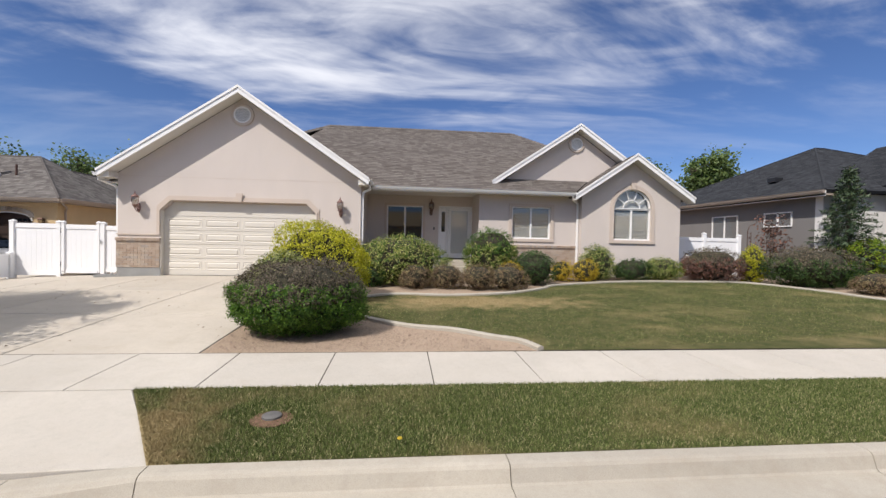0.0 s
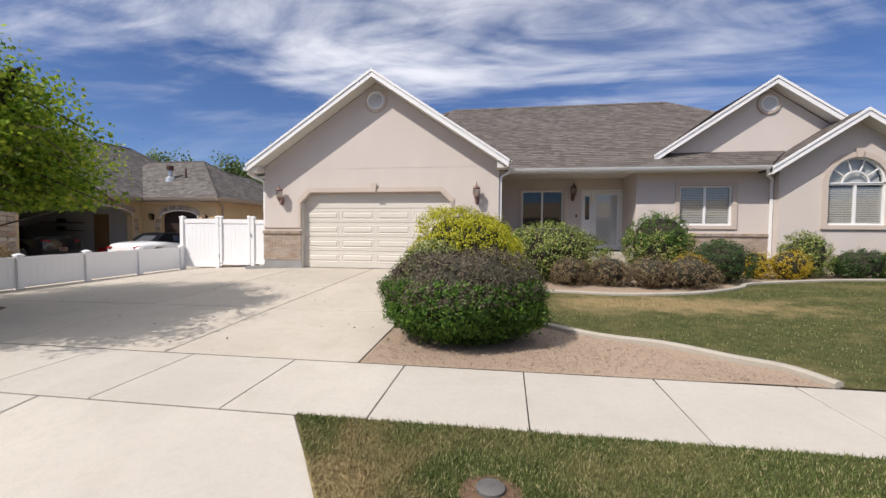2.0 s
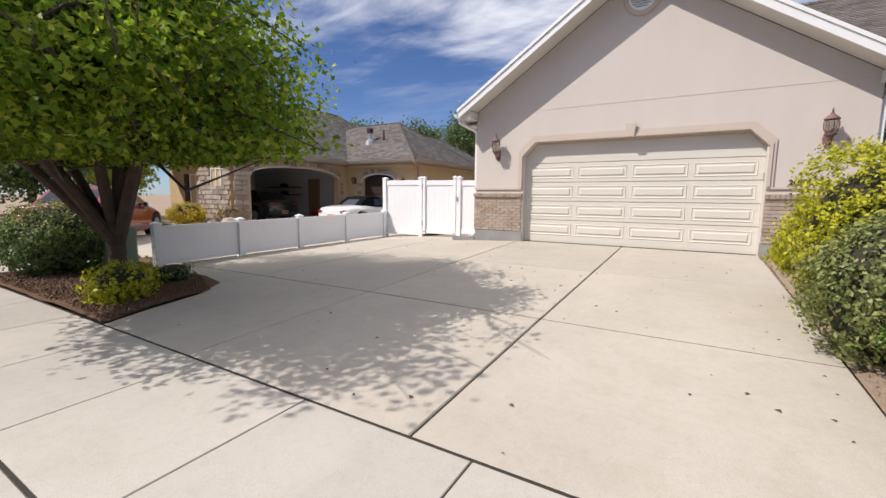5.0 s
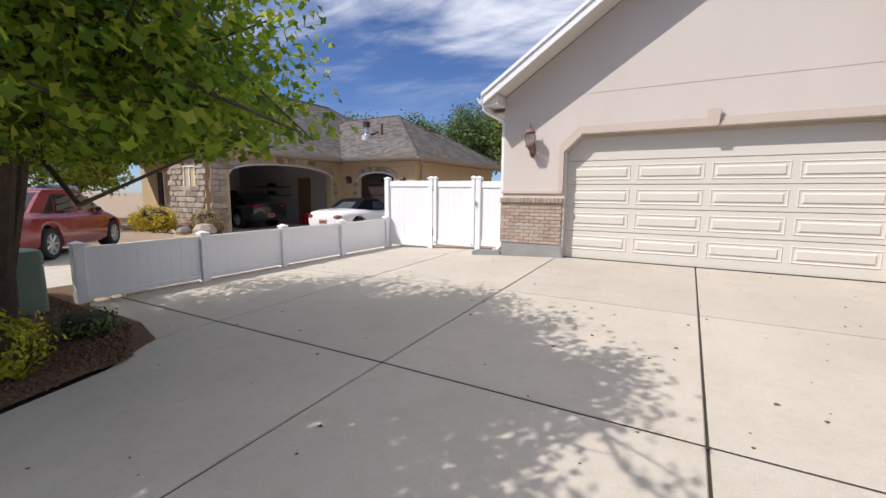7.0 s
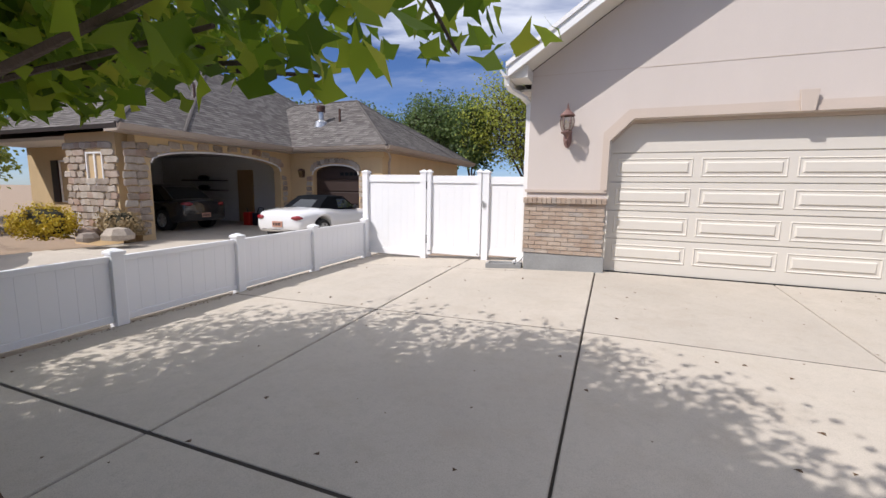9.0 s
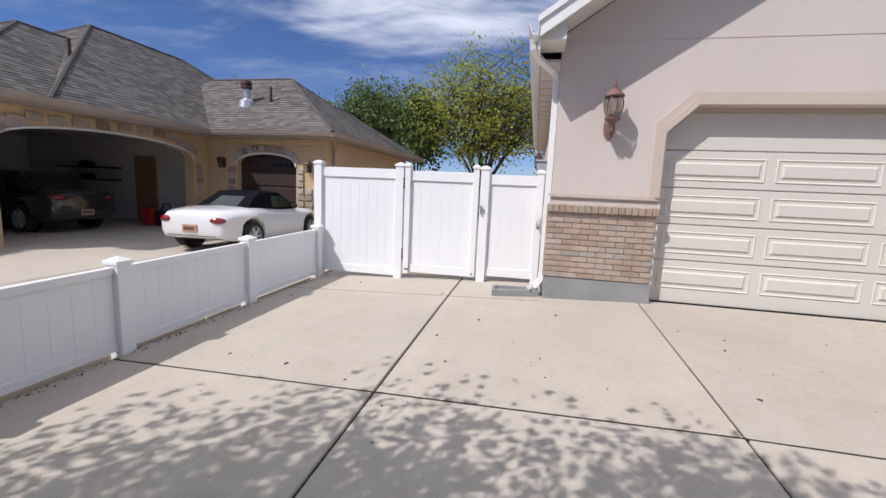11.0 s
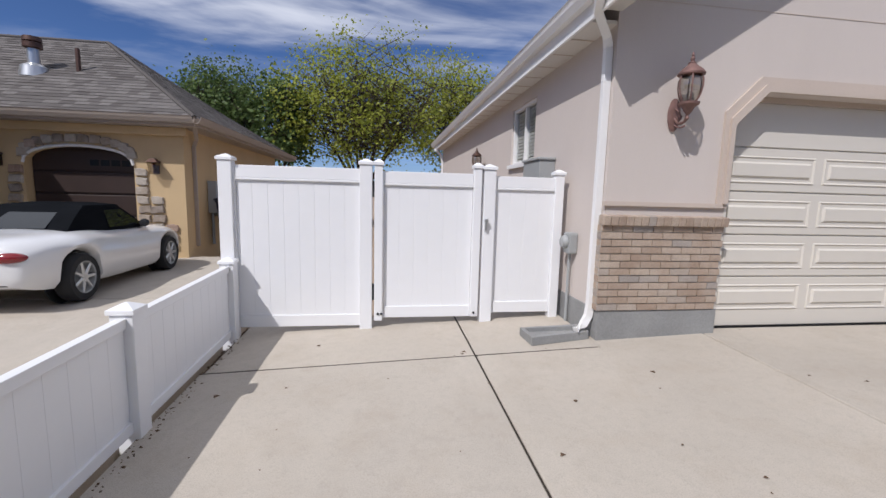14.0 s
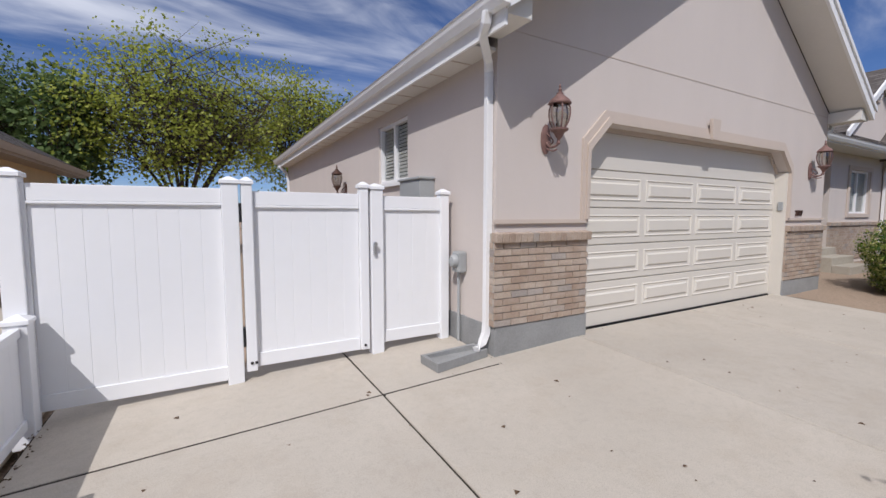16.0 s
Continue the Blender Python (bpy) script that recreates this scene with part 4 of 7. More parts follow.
# entry door with a sidelight
ent = part("entry_door_frame", MB().box(1.46, 1.52, PY + 0.0, PY + 0.14, 0.82, 2.86).box(1.78, 1.84, PY, PY + 0.14, 0.82, 2.86).box(2.72, 2.78, PY, PY + 0.14, 0.82, 2.86).box(1.46, 2.78, PY, PY + 0.14, 2.80, 2.861), PAINT, house, bevel=0.005)
leafd = part("storm_door", MB().box(1.85, 1.95, PY + 0.02, PY + 0.06, 0.84, 2.79).box(2.61, 2.71, PY + 0.02, PY + 0.06, 0.84, 2.79).box(1.95, 2.61, PY + 0.02, PY + 0.06, 0.84, 1.02).box(1.95, 2.61, PY + 0.02, PY + 0.06, 2.69, 2.79), PAINT, ent, "white framed storm door", bevel=0.005)
part("inner_door", MB().box(1.86, 2.70, PY + 0.085, PY + 0.12, 0.84, 2.79), PAINT, ent, "white painted front door")
part("pane", MB().box(1.95, 2.61, PY + 0.035, PY + 0.04, 1.02, 2.69), GLASS_CLEAR, leafd)
part("handle", MB().tube([(1.90, PY + 0.02, 1.78), (1.90, PY - 0.03, 1.78), (1.90, PY - 0.03, 1.95), (1.90, PY + 0.02, 1.95)], 0.01, 6), STEEL, leafd)
part("sidelight", MB().box(1.525, 1.775, PY + 0.05, PY + 0.09, 0.84, 2.79), PAINT, ent)
part("sidelight_pane", MB().box(1.58, 1.72, PY + 0.042, PY + 0.049, 1.86, 2.64), GLASS, ent)
part("doorbell", MB().box(1.26, 1.31, PY - 0.02, PY - 0.001, 1.93, 2.03), BLACK, house, bevel=0.004)
part("porch_floor", MB().box(GX1 + 0.005, 2.775, 14.6, PY - 0.005, 0.15, 0.80), CURB, house, "concrete porch floor", bevel=0.015)
part("porch_step", MB().box(1.45, 2.77, 14.25, 14.595, 0.15, 0.62), CURB, house, bevel=0.012)
part("porch_step", MB().box(1.45, 2.77, 13.92, 14.245, 0.15, 0.45), CURB, house, bevel=0.012)
part("porch_ceiling", MB().box(GX1 + 0.005, 2.775, 14.35, PY, 3.24, 3.28), SOFFIT, house)
part("interior", MB().box(GX0 + 0.25, BX1 - 0.25, 17.5, 17.6, 0.3, 3.2), DARK, house)
part("rear_wall", MB().box(GX0, BX1, 24.3, 24.5, 0.3, 3.28), STUCCO, house)

# roofs
EX0, EX1, EY0, EY1, EZ = -8.77, 10.62, 14.25, 24.9, 3.31
RY = (EY0 + EY1) / 2
RZ = EZ + (RY - EY0) * 0.625
RX0, RX1 = EX0 + (RY - EY0) * 1.03, EX1 - (RY - EY0) * 1.03
roof_face([(-1.0, EY0, EZ), (6.12, EY0, EZ), (8.29, 16.5, EZ + 2.25 * 0.625), (RX1, RY, RZ), (RX0, RY, RZ), (-4.9, 16.0, EZ + 1.75 * 0.625)], "roof", house, SHINGLE)
roof_face([(EX1, 14.9, EZ), (EX1, EY1, EZ), (RX1, RY, RZ), (8.29, 16.5, EZ + 2.25 * 0.625)], "roof", house, SHINGLE)
roof_face([(EX1, EY1, EZ), (EX0, EY1, EZ), (RX0, RY, RZ), (RX1, RY, RZ)], "roof", house, SHINGLE, 0.3)
roof_face([(EX0, EY1, EZ), (EX0, EY0, EZ), (RX0, RY, RZ)], "roof", house, SHINGLE)
cap = MB()
for a, b in (((RX0, RY, RZ), (RX1, RY, RZ)), ((8.29, 16.5, EZ + 2.25 * 0.625), (RX1, RY, RZ)), ((EX0 + 2.06, EY0 + 2, EZ + 1.25), (RX0, RY, RZ))):
    a, b = Vector(a), Vector(b)
    n = int((b - a).length / 0.2)
    for i in range(n):
        p, q = a.lerp(b, i / n), a.lerp(b, (i + 1) / n)
        sd = (b - a).cross(Vector((0, 0, 1))).normalized() * 0.14
        cap.add([p + sd + Vector((0, 0, -0.055)), p + Vector((0, 0, 0.05)), p - sd + Vector((0, 0, -0.055)), q + sd + Vector((0, 0, -0.07)), q + Vector((0, 0, 0.03)), q - sd + Vector((0, 0, -0.07))], [(0, 1, 4, 3), (1, 2, 5, 4), (0, 2, 1), (3, 4, 5)])
part("ridge_cap", cap, SHINGLE, house)


def gable_roof(xc, half, z_eave, y_front, y_back, name="roof", pitch=PITCH, right=True, back_eave=None):
    """Two planes up to a ridge running back into the main roof."""
    zr = z_eave + half * pitch
    be = y_back if back_eave is None else back_eave
    roof_face([(xc - half, be, z_eave), (xc - half, y_front, z_eave), (xc, y_front, zr), (xc, y_back, zr)], name, house, SHINGLE)
    roof_face([(xc + half, y_front, z_eave), (xc + half, be, z_eave), (xc, y_back, zr), (xc, y_front, zr)], name, house, SHINGLE)
    return zr


def rake(xc, half, z_eave, y, depth, drop=0.19, soffit=0.45, pitch=PITCH, ends=True):
    """White barge boards along a gable, with a soffit behind them."""
    zr = z_eave + half * pitch
    for s in (-1, 1):
        mb = MB().prism([(xc, zr + 0.025), (xc + s * half, z_eave + 0.025), (xc + s * half, z_eave - drop), (xc, zr - drop)], "y", y - 0.035, y)
        part("barge_board", mb, PAINT, house)
        part("barge_trim", MB().prism([(xc, zr + 0.03), (xc + s * (half + 0.02), z_eave + 0.03 - 0.02 * pitch), (xc + s * (half + 0.02), z_eave - 0.05), (xc, zr - 0.045)], "y", y - 0.06, y - 0.036), PAINT, house)
        part("rake_soffit", MB().prism([(xc, zr - drop + 0.03), (xc + s * half, z_eave - drop + 0.03), (xc + s * half, z_eave - drop + 0.005), (xc, zr - drop + 0.005)], "y", y, y + depth), SOFFIT, house)


GH = 3.88
GE = 5.98 - GH * PITCH
gable_roof(GC, GH, GE, 13.12, 18.2, back_eave=20.0)
rake(GC, GH, GE, 13.10, 0.47)
BH = 2.22
BE = 4.70 - BH * PITCH
gable_roof(8.27, BH, BE, 14.12, 16.5)
rake(8.27, BH, BE, 14.10, 0.39)
G2H = 3.20
G2E = 5.83 - G2H * PITCH
roof_face([(6.42 - G2H, 18.4, G2E), (6.42 - G2H, 14.72, G2E), (6.42, 14.72, 5.83), (6.42, 18.4, 5.83)], "roof", house, SHINGLE)
roof_face([(6.42 + G2H, 14.72, G2E), (6.42 + G2H, 18.4, G2E), (6.42, 18.4, 5.83), (6.42, 14.72, 5.83)], "roof", house, SHINGLE)
rake(6.42, G2H, G2E, 14.70, 0.35)
part("gable_wall", MB().prism([(6.42 - G2H + 0.2, G2E - 0.1), (6.42 + G2H - 0.2, G2E - 0.1), (6.42, 5.83 - 0.2)], "y", 15.05, 15.2), STUCCO, house)


def gable_vent(x, y, z, r):
    v = part("gable_vent", MB().lathe([(r - 0.05, -0.02), (r - 0.045, -0.055), (r + 0.03, -0.05), (r + 0.045, -0.03), (r + 0.045, 0.0), (r - 0.05, 0.0)], (x, y, z), 32, "y"), STUCCO_TRIM, house, "round louvred gable vent", smooth=True)
    part("vent_ring", MB().lathe([(r - 0.09, -0.03), (r - 0.085, -0.06), (r - 0.045, -0.06), (r - 0.045, -0.02), (r - 0.09, -0.02)], (x, y, z), 32, "y"), PAINT, v, "white ring", smooth=True)
    n = 9
    rr = r - 0.085
    for i in range(n):
        zz = -rr + (i + 0.5) * 2 * rr / n
        hw = math.sqrt(max(rr * rr - zz * zz, 0.0004))
        part("slat", MB().prism([(y - 0.045, z + zz - 0.022), (y - 0.040, z + zz - 0.026), (y - 0.012, z + zz + 0.014), (y - 0.017, z + zz + 0.018)], "x", x - hw, x + hw), PAINT, v)
    part("vent_back", MB().lathe([(0.001, 0), (rr, 0), (rr, 0.01), (0.001, 0.01)], (x, y - 0.008, z), 24, "y"), GREY_BOX, v)


gable_vent(GC - 0.02, GY, 5.26, 0.30)
gable_vent(6.42, 15.05, 5.18, 0.27)

# eaves, gutters and soffits
part("eave_soffit", MB().box(EX0 + 0.03, GX0, 13.6, 24.4, EZ - 0.235, EZ - 0.205), SOFFIT, house)
part("fascia", MB().box(EX0 - 0.005, EX0 + 0.02, 13.12, 24.8, EZ - 0.24, EZ - 0.01), PAINT, house)
gutter(house, (EX0 - 0.006, 13.05, EZ + 0.0), (EX0 - 0.006, 24.9, EZ + 0.0), (-1, 0, 0))
for i in range(24):
    part("soffit_rib", MB().box(EX0 + 0.035, GX0 - 0.005, 14.0 + i * 0.44, 14.012 + i * 0.44, EZ - 0.242, EZ - 0.236), STUCCO_TRIM, house)
part("eave_soffit", MB().box(-0.95, 6.05, EY0 + 0.02, 14.80, EZ - 0.125, EZ - 0.10), SOFFIT, house)
part("fascia", MB().box(-0.95, 6.10, EY0 - 0.005, EY0 + 0.02, EZ - 0.15, EZ - 0.01), PAINT, house)
gutter(house, (-0.98, EY0 - 0.006, EZ), (6.10, EY0 - 0.006, EZ - 0.02), (0, -1, 0))
part("eave_return", MB().box(EX0 + 0.02, GX0 + 0.02, 13.14, GY - 0.005, GE - 0.20, GE - 0.02), SOFFIT, house, bevel=0.006)
part("eave_return", MB().box(GX1 - 0.05, -1.03, 13.14, GY - 0.005, GE - 0.20, GE - 0.02), SOFFIT, house, bevel=0.006)
gutter(house, (-1.01, 13.08, GE + 0.0), (-1.01, 14.2, GE + 0.0), (1, 0, 0), 0.09)
downspout(house, [(EX0 - 0.06, 13.28, 3.22), (EX0 - 0.06, 13.30, 3.14), (EX0 - 0.02, 13.40, 3.08), (GX0 - 0.09, 13.60, 2.97), (GX0 - 0.045, 13.65, 2.90), (GX0 - 0.040, 13.655, 2.78), (GX0 - 0.040, 13.655, 0.55), (GX0 - 0.055, 13.65, 0.44), (GX0 - 0.11, 13.63, 0.36), (GX0 - 0.20, 13.60, 0.32)])
downspout(house, [(-1.0, 13.6, 3.25), (-1.0, 13.64, 3.10), (-1.20, 13.66, 3.02), (-1.235, 13.66, 2.9), (-1.235, 13.66, 0.4)])
downspout(house, [(6.0, 14.22, 3.18), (6.05, 14.3, 3.05), (6.38, 14.70, 2.95), (6.40, 14.74, 2.8), (6.40, 14.74, 0.4)])
downspout(house, [(GX0 - 0.3, 24.35, 3.1), (GX0 - 0.1, 24.3, 2.9), (GX0 - 0.05, 24.25, 2.7), (GX0 - 0.05, 24.25, 0.4)])

# house number and keypad
cu = bpy.data.curves.new("house_number", "FONT")
cu.body = "2097"
cu.size, cu.extrude = 0.135, 0.008
num = new("house_number", cu)
num.matrix_basis = pose(-2.35, GY - 0.012, 1.575, 90, 0, 0)
tagged(num, "dark metal house number 2097 on the stucco", "house number")
num.data.materials.append(IRON)
kp = part("keypad", MB().box(OX1 - 0.052, OX1 - 0.031, GY + 0.03, GY + 0.10, 1.66, 1.80), GREY_BOX, None, bevel=0.006)
tagged(kp, "grey garage keypad on the door jamb", "keypad")

LAMPS = [(-7.905, GY, 2.33, (0, -1, 0)), (-1.90, GY, 2.33, (0, -1, 0)), (1.16, PY, 2.62, (0, -1, 0))]
for i, (x, y, z, o) in enumerate(LAMPS):
    coach_lamp("wall_lamp", (x, y, z), o, 1.12, metal=IRON_RED if i < 2 else IRON)
coach_lamp("wall_lamp", (GX0, 18.3, 2.06), (-1, 0, 0), 1.05, metal=IRON)


# ---------------------------------------------------------------- plants
def cards(rng, centres, normals, size, aspect=0.55, fold=0.25, lobed=False):
    """Leaf blades (pointed, folded on the midrib) at the given places, as an array of triangles' corners."""
    n = len(centres)
    t = rng.normal(size=(n, 3))
    nn = normals / np.maximum(np.linalg.norm(normals, axis=1, keepdims=True), 1e-6)
    u = t - nn * np.sum(t * nn, 1, keepdims=True)
    u /= np.maximum(np.linalg.norm(u, axis=1, keepdims=True), 1e-6)
    w = np.cross(nn, u)
    s = (size * (0.7 + 0.6 * rng.random(n)))[:, None]
    base, tip = centres - u * s * 0.5, centres + u * s * 0.5
    mid = centres - nn * s * fold * 0.3
    left, right = mid + w * s * aspect * 0.5 + nn * s * fold * 0.5, mid - w * s * aspect * 0.5 + nn * s * fold * 0.5
    if lobed:
        u2, w2 = u * s, w * s
        r1, r2 = centres - u2 * 0.10 + w2 * 0.48 + nn * s * 0.10, centres + u2 * 0.08 + w2 * 0.16
        l1, l2 = centres - u2 * 0.10 - w2 * 0.48 + nn * s * 0.10, centres + u2 * 0.08 - w2 * 0.16
        return np.stack([base, r1, r2, tip, l2, l1], 1).reshape(-1, 3)
    return np.stack([base, right, tip, left], 1).reshape(-1, 3)


def lumpy(d, seed, amount):
    """A bumpy radius factor for directions d."""
    out = np.ones(len(d))
    r = np.random.default_rng(seed)
    for k, a in ((2.2, 0.5), (4.5, 0.35), (9.0, 0.22)):
        for _ in range(4):
            f, p = r.normal(size=3) * k * 0.6, r.random() * 6.28
            out += amount * a * 0.5 * np.sin(d @ f + p)
    return out


def shrub(label, at, rx, ry, h, material, count, size, seed, top=None, lump=0.16, name="shrub", group="", flat=1.0, clip=0.0):
    """A shrub: stems from the ground, a leafy shell with looser inner leaves, and if given a second foliage over the top."""
    x, y = at
    z = gz(y)
    s = thing(name, label, "shrub", (x, y, z), group)
    rng = np.random.default_rng(seed)
    stems = MB()
    for k in range(9):
        a, q = rng.random() * 6.28, 0.35 + 0.4 * rng.random()
        ex, ey = math.cos(a) * rx * q, math.sin(a) * ry * q
        stems.tube([(x + ex * 0.12, y + ey * 0.12, z - 0.02), (x + ex * 0.5, y + ey * 0.5, z + h * 0.35), (x + ex, y + ey, z + h * 0.75)], [0.018, 0.013, 0.005], 5)
    part("stem_cluster", stems, BARK, s, "brown woody stems")
    # solid core for the inner twigs, coloured dark as the shade between leaves
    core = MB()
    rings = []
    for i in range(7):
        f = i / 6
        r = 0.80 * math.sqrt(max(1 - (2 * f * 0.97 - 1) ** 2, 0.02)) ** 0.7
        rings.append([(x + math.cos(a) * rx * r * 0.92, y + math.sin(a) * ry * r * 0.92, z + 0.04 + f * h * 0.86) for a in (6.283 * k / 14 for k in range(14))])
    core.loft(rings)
    part("shaded_twig_core", core, TWIG_SHADE, s, smooth=True)

    def shell(n, lo, hi, seed2, mat, pname, lab, sz):
        g = np.random.default_rng(seed2)
        per = 14
        d = g.normal(size=(max(n // per, 8), 3))
        d /= np.linalg.norm(d, axis=1, keepdims=True)
        d = d[(d[:, 2] > lo) & (d[:, 2] <= hi)]
        # sprigs stand out or sink in, each with a spray of leaves round it
        rad = lumpy(d, seed, lump) * (0.90 + 0.13 * g.random(len(d)))
        # the flanks hang full to the ground
        flank = np.where(d[:, 2] < 0, np.maximum(np.hypot(d[:, 0], d[:, 1]), 0.15) ** -0.4, 1.0)
        sprig = np.stack([x + d[:, 0] * rx * rad * flank, y + d[:, 1] * ry * rad * flank, z + h * 0.45 + d[:, 2] * h * np.where(d[:, 2] < 0, 0.45, 0.55) * rad], 1)
        c = np.repeat(sprig, per, 0)
        d = np.repeat(d, per, 0)
        m = len(c)
        c += g.normal(size=(m, 3)) * sz * 0.75 + d * (g.random((m, 1)) - 0.7) * sz * 2.0
        stray = g.random(m) < 0.03
        c[stray] += d[stray] * (0.02 + 0.06 * g.random((stray.sum(), 1)))
        c[:, 2] = np.maximum(c[:, 2], z + 0.02)
        nn = d + g.normal(size=(m, 3)) * 0.55
        ob = new(pname, quads_mesh(pname, cards(g, c, nn, sz), 4, mat))
        ob.parent = s
        ob.matrix_parent_inverse = s.matrix_basis.inverted()
        ob["label"], ob["kind"] = lab, "stuff"
    shell(count, -0.98, 1.0 if top is None else 0.45, seed + 1, material, "foliage", "dense small leaves", size)
    if top is not None:
        shell(int(count * 0.8), 0.02, 1.0, seed + 2, top, "top_foliage", "brownish bare-looking tips", size * 0.85)
    return s


# twig brown taken nearly to black: the shade inside a shrub, as colour
TWIG_SHADE = worn("shaded_twig_mass", (0.035, 0.032, 0.018), 0.4, 7, 40, 0.98, 0.8, 0.03)
L_BOX = leaf("boxwood_leaf", [(0.0, (0.027, 0.068, 0.012)), (0.5, (0.068, 0.150, 0.018)), (1.0, (0.165, 0.285, 0.033))])
L_BROWN = leaf("brown_twig_leaf", [(0.0, (0.055, 0.045, 0.030)), (0.6, (0.145, 0.115, 0.085)), (0.85, (0.20, 0.17, 0.12)), (1.0, (0.14, 0.16, 0.04))], 0.15, 0.8)
L_YELLOW = leaf("golden_leaf", [(0.0, (0.20, 0.22, 0.012)), (0.45, (0.46, 0.46, 0.02)), (1.0, (0.70, 0.64, 0.05))], 0.4)
L_VAR = leaf("variegated_leaf", [(0.0, (0.041, 0.095, 0.016)), (0.45, (0.13, 0.21, 0.032)), (0.72, (0.45, 0.45, 0.12)), (1.0, (0.65, 0.62, 0.26))])
L_PALE = leaf("pale_leaf", [(0.0, (0.091, 0.130, 0.033)), (0.6, (0.260, 0.286, 0.091)), (1.0, (0.468, 0.468, 0.195))])
L_BARB = leaf("barberry_leaf", [(0.0, (0.075, 0.044, 0.031)), (0.6, (0.213, 0.150, 0.088)), (1.0, (0.325, 0.275, 0.125))], 0.2, 0.7)
L_GOLD = leaf("gold_leaf", [(0.0, (0.30, 0.20, 0.015)), (0.5, (0.55, 0.40, 0.03)), (1.0, (0.65, 0.52, 0.06))], 0.4)
L_DARK = leaf("dark_evergreen_leaf", [(0.0, (0.021, 0.049, 0.014)), (0.6, (0.056, 0.105, 0.028)), (1.0, (0.105, 0.168, 0.042))])
L_PLUM = leaf("plum_brown_leaf", [(0.0, (0.084, 0.039, 0.034)), (0.6, (0.182, 0.119, 0.098)), (1.0, (0.280, 0.105, 0.056))], 0.2, 0.7)
L_MAPLE = leaf("maple_leaf", [(0.0, (0.08, 0.14, 0.012)), (0.4, (0.19, 0.31, 0.026)), (0.8, (0.36, 0.46, 0.042)), (1.0, (0.50, 0.52, 0.065))], 0.6)
L_WILLOW = leaf("spring_yellow_leaf", [(0.0, (0.20, 0.24, 0.035)), (0.5, (0.36, 0.40, 0.06)), (1.0, (0.52, 0.53, 0.10))], 0.5)
L_GREEN = leaf("mid_green_leaf", [(0.0, (0.06, 0.10, 0.035)), (0.5, (0.13, 0.19, 0.06)), (1.0, (0.21, 0.28, 0.09))], 0.4)
L_SPRUCE = leaf("spruce_needle", [(0.0, (0.027, 0.053, 0.027)), (0.6, (0.068, 0.105, 0.053)), (1.0, (0.135, 0.180, 0.090))], 0.15)
L_STRAW = leaf("dry_straw", [(0.0, (0.25, 0.18, 0.09)), (1.0, (0.45, 0.35, 0.2))], 0.3)

shrub("large rounded dark green shrub with brown twiggy top", (-1.58, 6.92), 1.10, 0.92, 1.17, L_BOX, 46000, 0.035, 11, L_BROWN, 0.17)
shrub("pale variegated shrub beside the drive", (-2.32, 8.45), 0.62, 0.65, 1.16, L_PALE, 10000, 0.045, 12)
shrub("large bright yellow-green mounded shrub", (-1.85, 9.8), 1.12, 1.0, 1.78, L_YELLOW, 27000, 0.046, 13, lump=0.22)
shrub("broad cream-speckled variegated evergreen shrub", (-0.05, 12.4), 1.42, 0.9, 1.42, L_VAR, 18000, 0.05, 14)
shrub("low dark green shrub under the variegated one", (-0.95, 11.9), 0.5, 0.5, 0.6, L_DARK, 4000, 0.045, 15)
for k, (bx, by, br) in enumerate(((0.42, 11.6, 0.47), (1.30, 11.65, 0.47), (2.15, 11.5, 0.5), (3.0, 11.55, 0.58))):
    shrub("low rounded brown barberry shrub", (bx, by), br, br, 0.66, L_BARB, 5200, 0.035, 20 + k, group="brown barberries in the bed")
shrub("rounded green and cream evergreen shrub", (2.9, 13.15), 0.9, 0.72, 1.72, L_VAR, 11000, 0.05, 30, L_BOX)
shrub("rounded dark green conifer shrub", (4.1, 12.5), 0.66, 0.6, 1.02, L_DARK, 7500, 0.04, 31)
shrub("orange-gold dwarf shrub in the bed", (3.3, 12.25), 0.36, 0.32, 0.72, L_GOLD, 2200, 0.04, 32)
shrub("golden yellow dwarf shrub in the bed", (5.3, 13.35), 0.36, 0.34, 0.68, L_GOLD, 2400, 0.045, 33)
shrub("golden yellow dwarf shrub in the bed", (6.05, 13.3), 0.48, 0.4, 0.72, L_GOLD, 3000, 0.045, 34, lump=0.25)
shrub("rounded variegated green shrub", (6.75, 13.8), 0.58, 0.5, 1.12, L_VAR, 6500, 0.045, 35)
shrub("low clipped dark green shrub", (7.95, 13.75), 0.72, 0.42, 0.72, L_DARK, 6500, 0.04, 36)
shrub("low green and cream shrub", (9.1, 13.8), 0.75, 0.42, 0.78, L_VAR, 6500, 0.045, 37)
shrub("wide brown twiggy shrub with reddish base", (11.05, 13.9), 1.12, 0.8, 1.15, L_PLUM, 13000, 0.05, 38, L_BROWN)
shrub("upright yellow-green shrub in the bed", (12.45, 13.7), 0.42, 0.4, 1.28, L_YELLOW, 4200, 0.05, 39)
shrub("broad brown twiggy shrub with green base", (13.75, 12.75), 1.55, 1.0, 1.32, L_DARK, 16000, 0.05, 40, L_BROWN)
shrub("low brown and tan ground shrub", (14.3, 11.0), 0.95, 0.7, 0.66, L_BARB, 6000, 0.04, 41)
shrub("bright green leafy shrub by the spruce", (16.1, 12.9), 0.95, 0.8, 1.6, L_MAPLE, 7000, 0.07, 42)
shrub("dense dark green shrub with pale blossom", (-12.95, 6.7), 0.95, 0.7, 1.18, L_GREEN, 12000, 0.06, 43, L_VAR)
shrub("low yellow-green leafy plant in the mulch", (-9.95, 6.40), 0.46, 0.34, 0.42, L_YELLOW, 1700, 0.06, 44, lump=0.3)
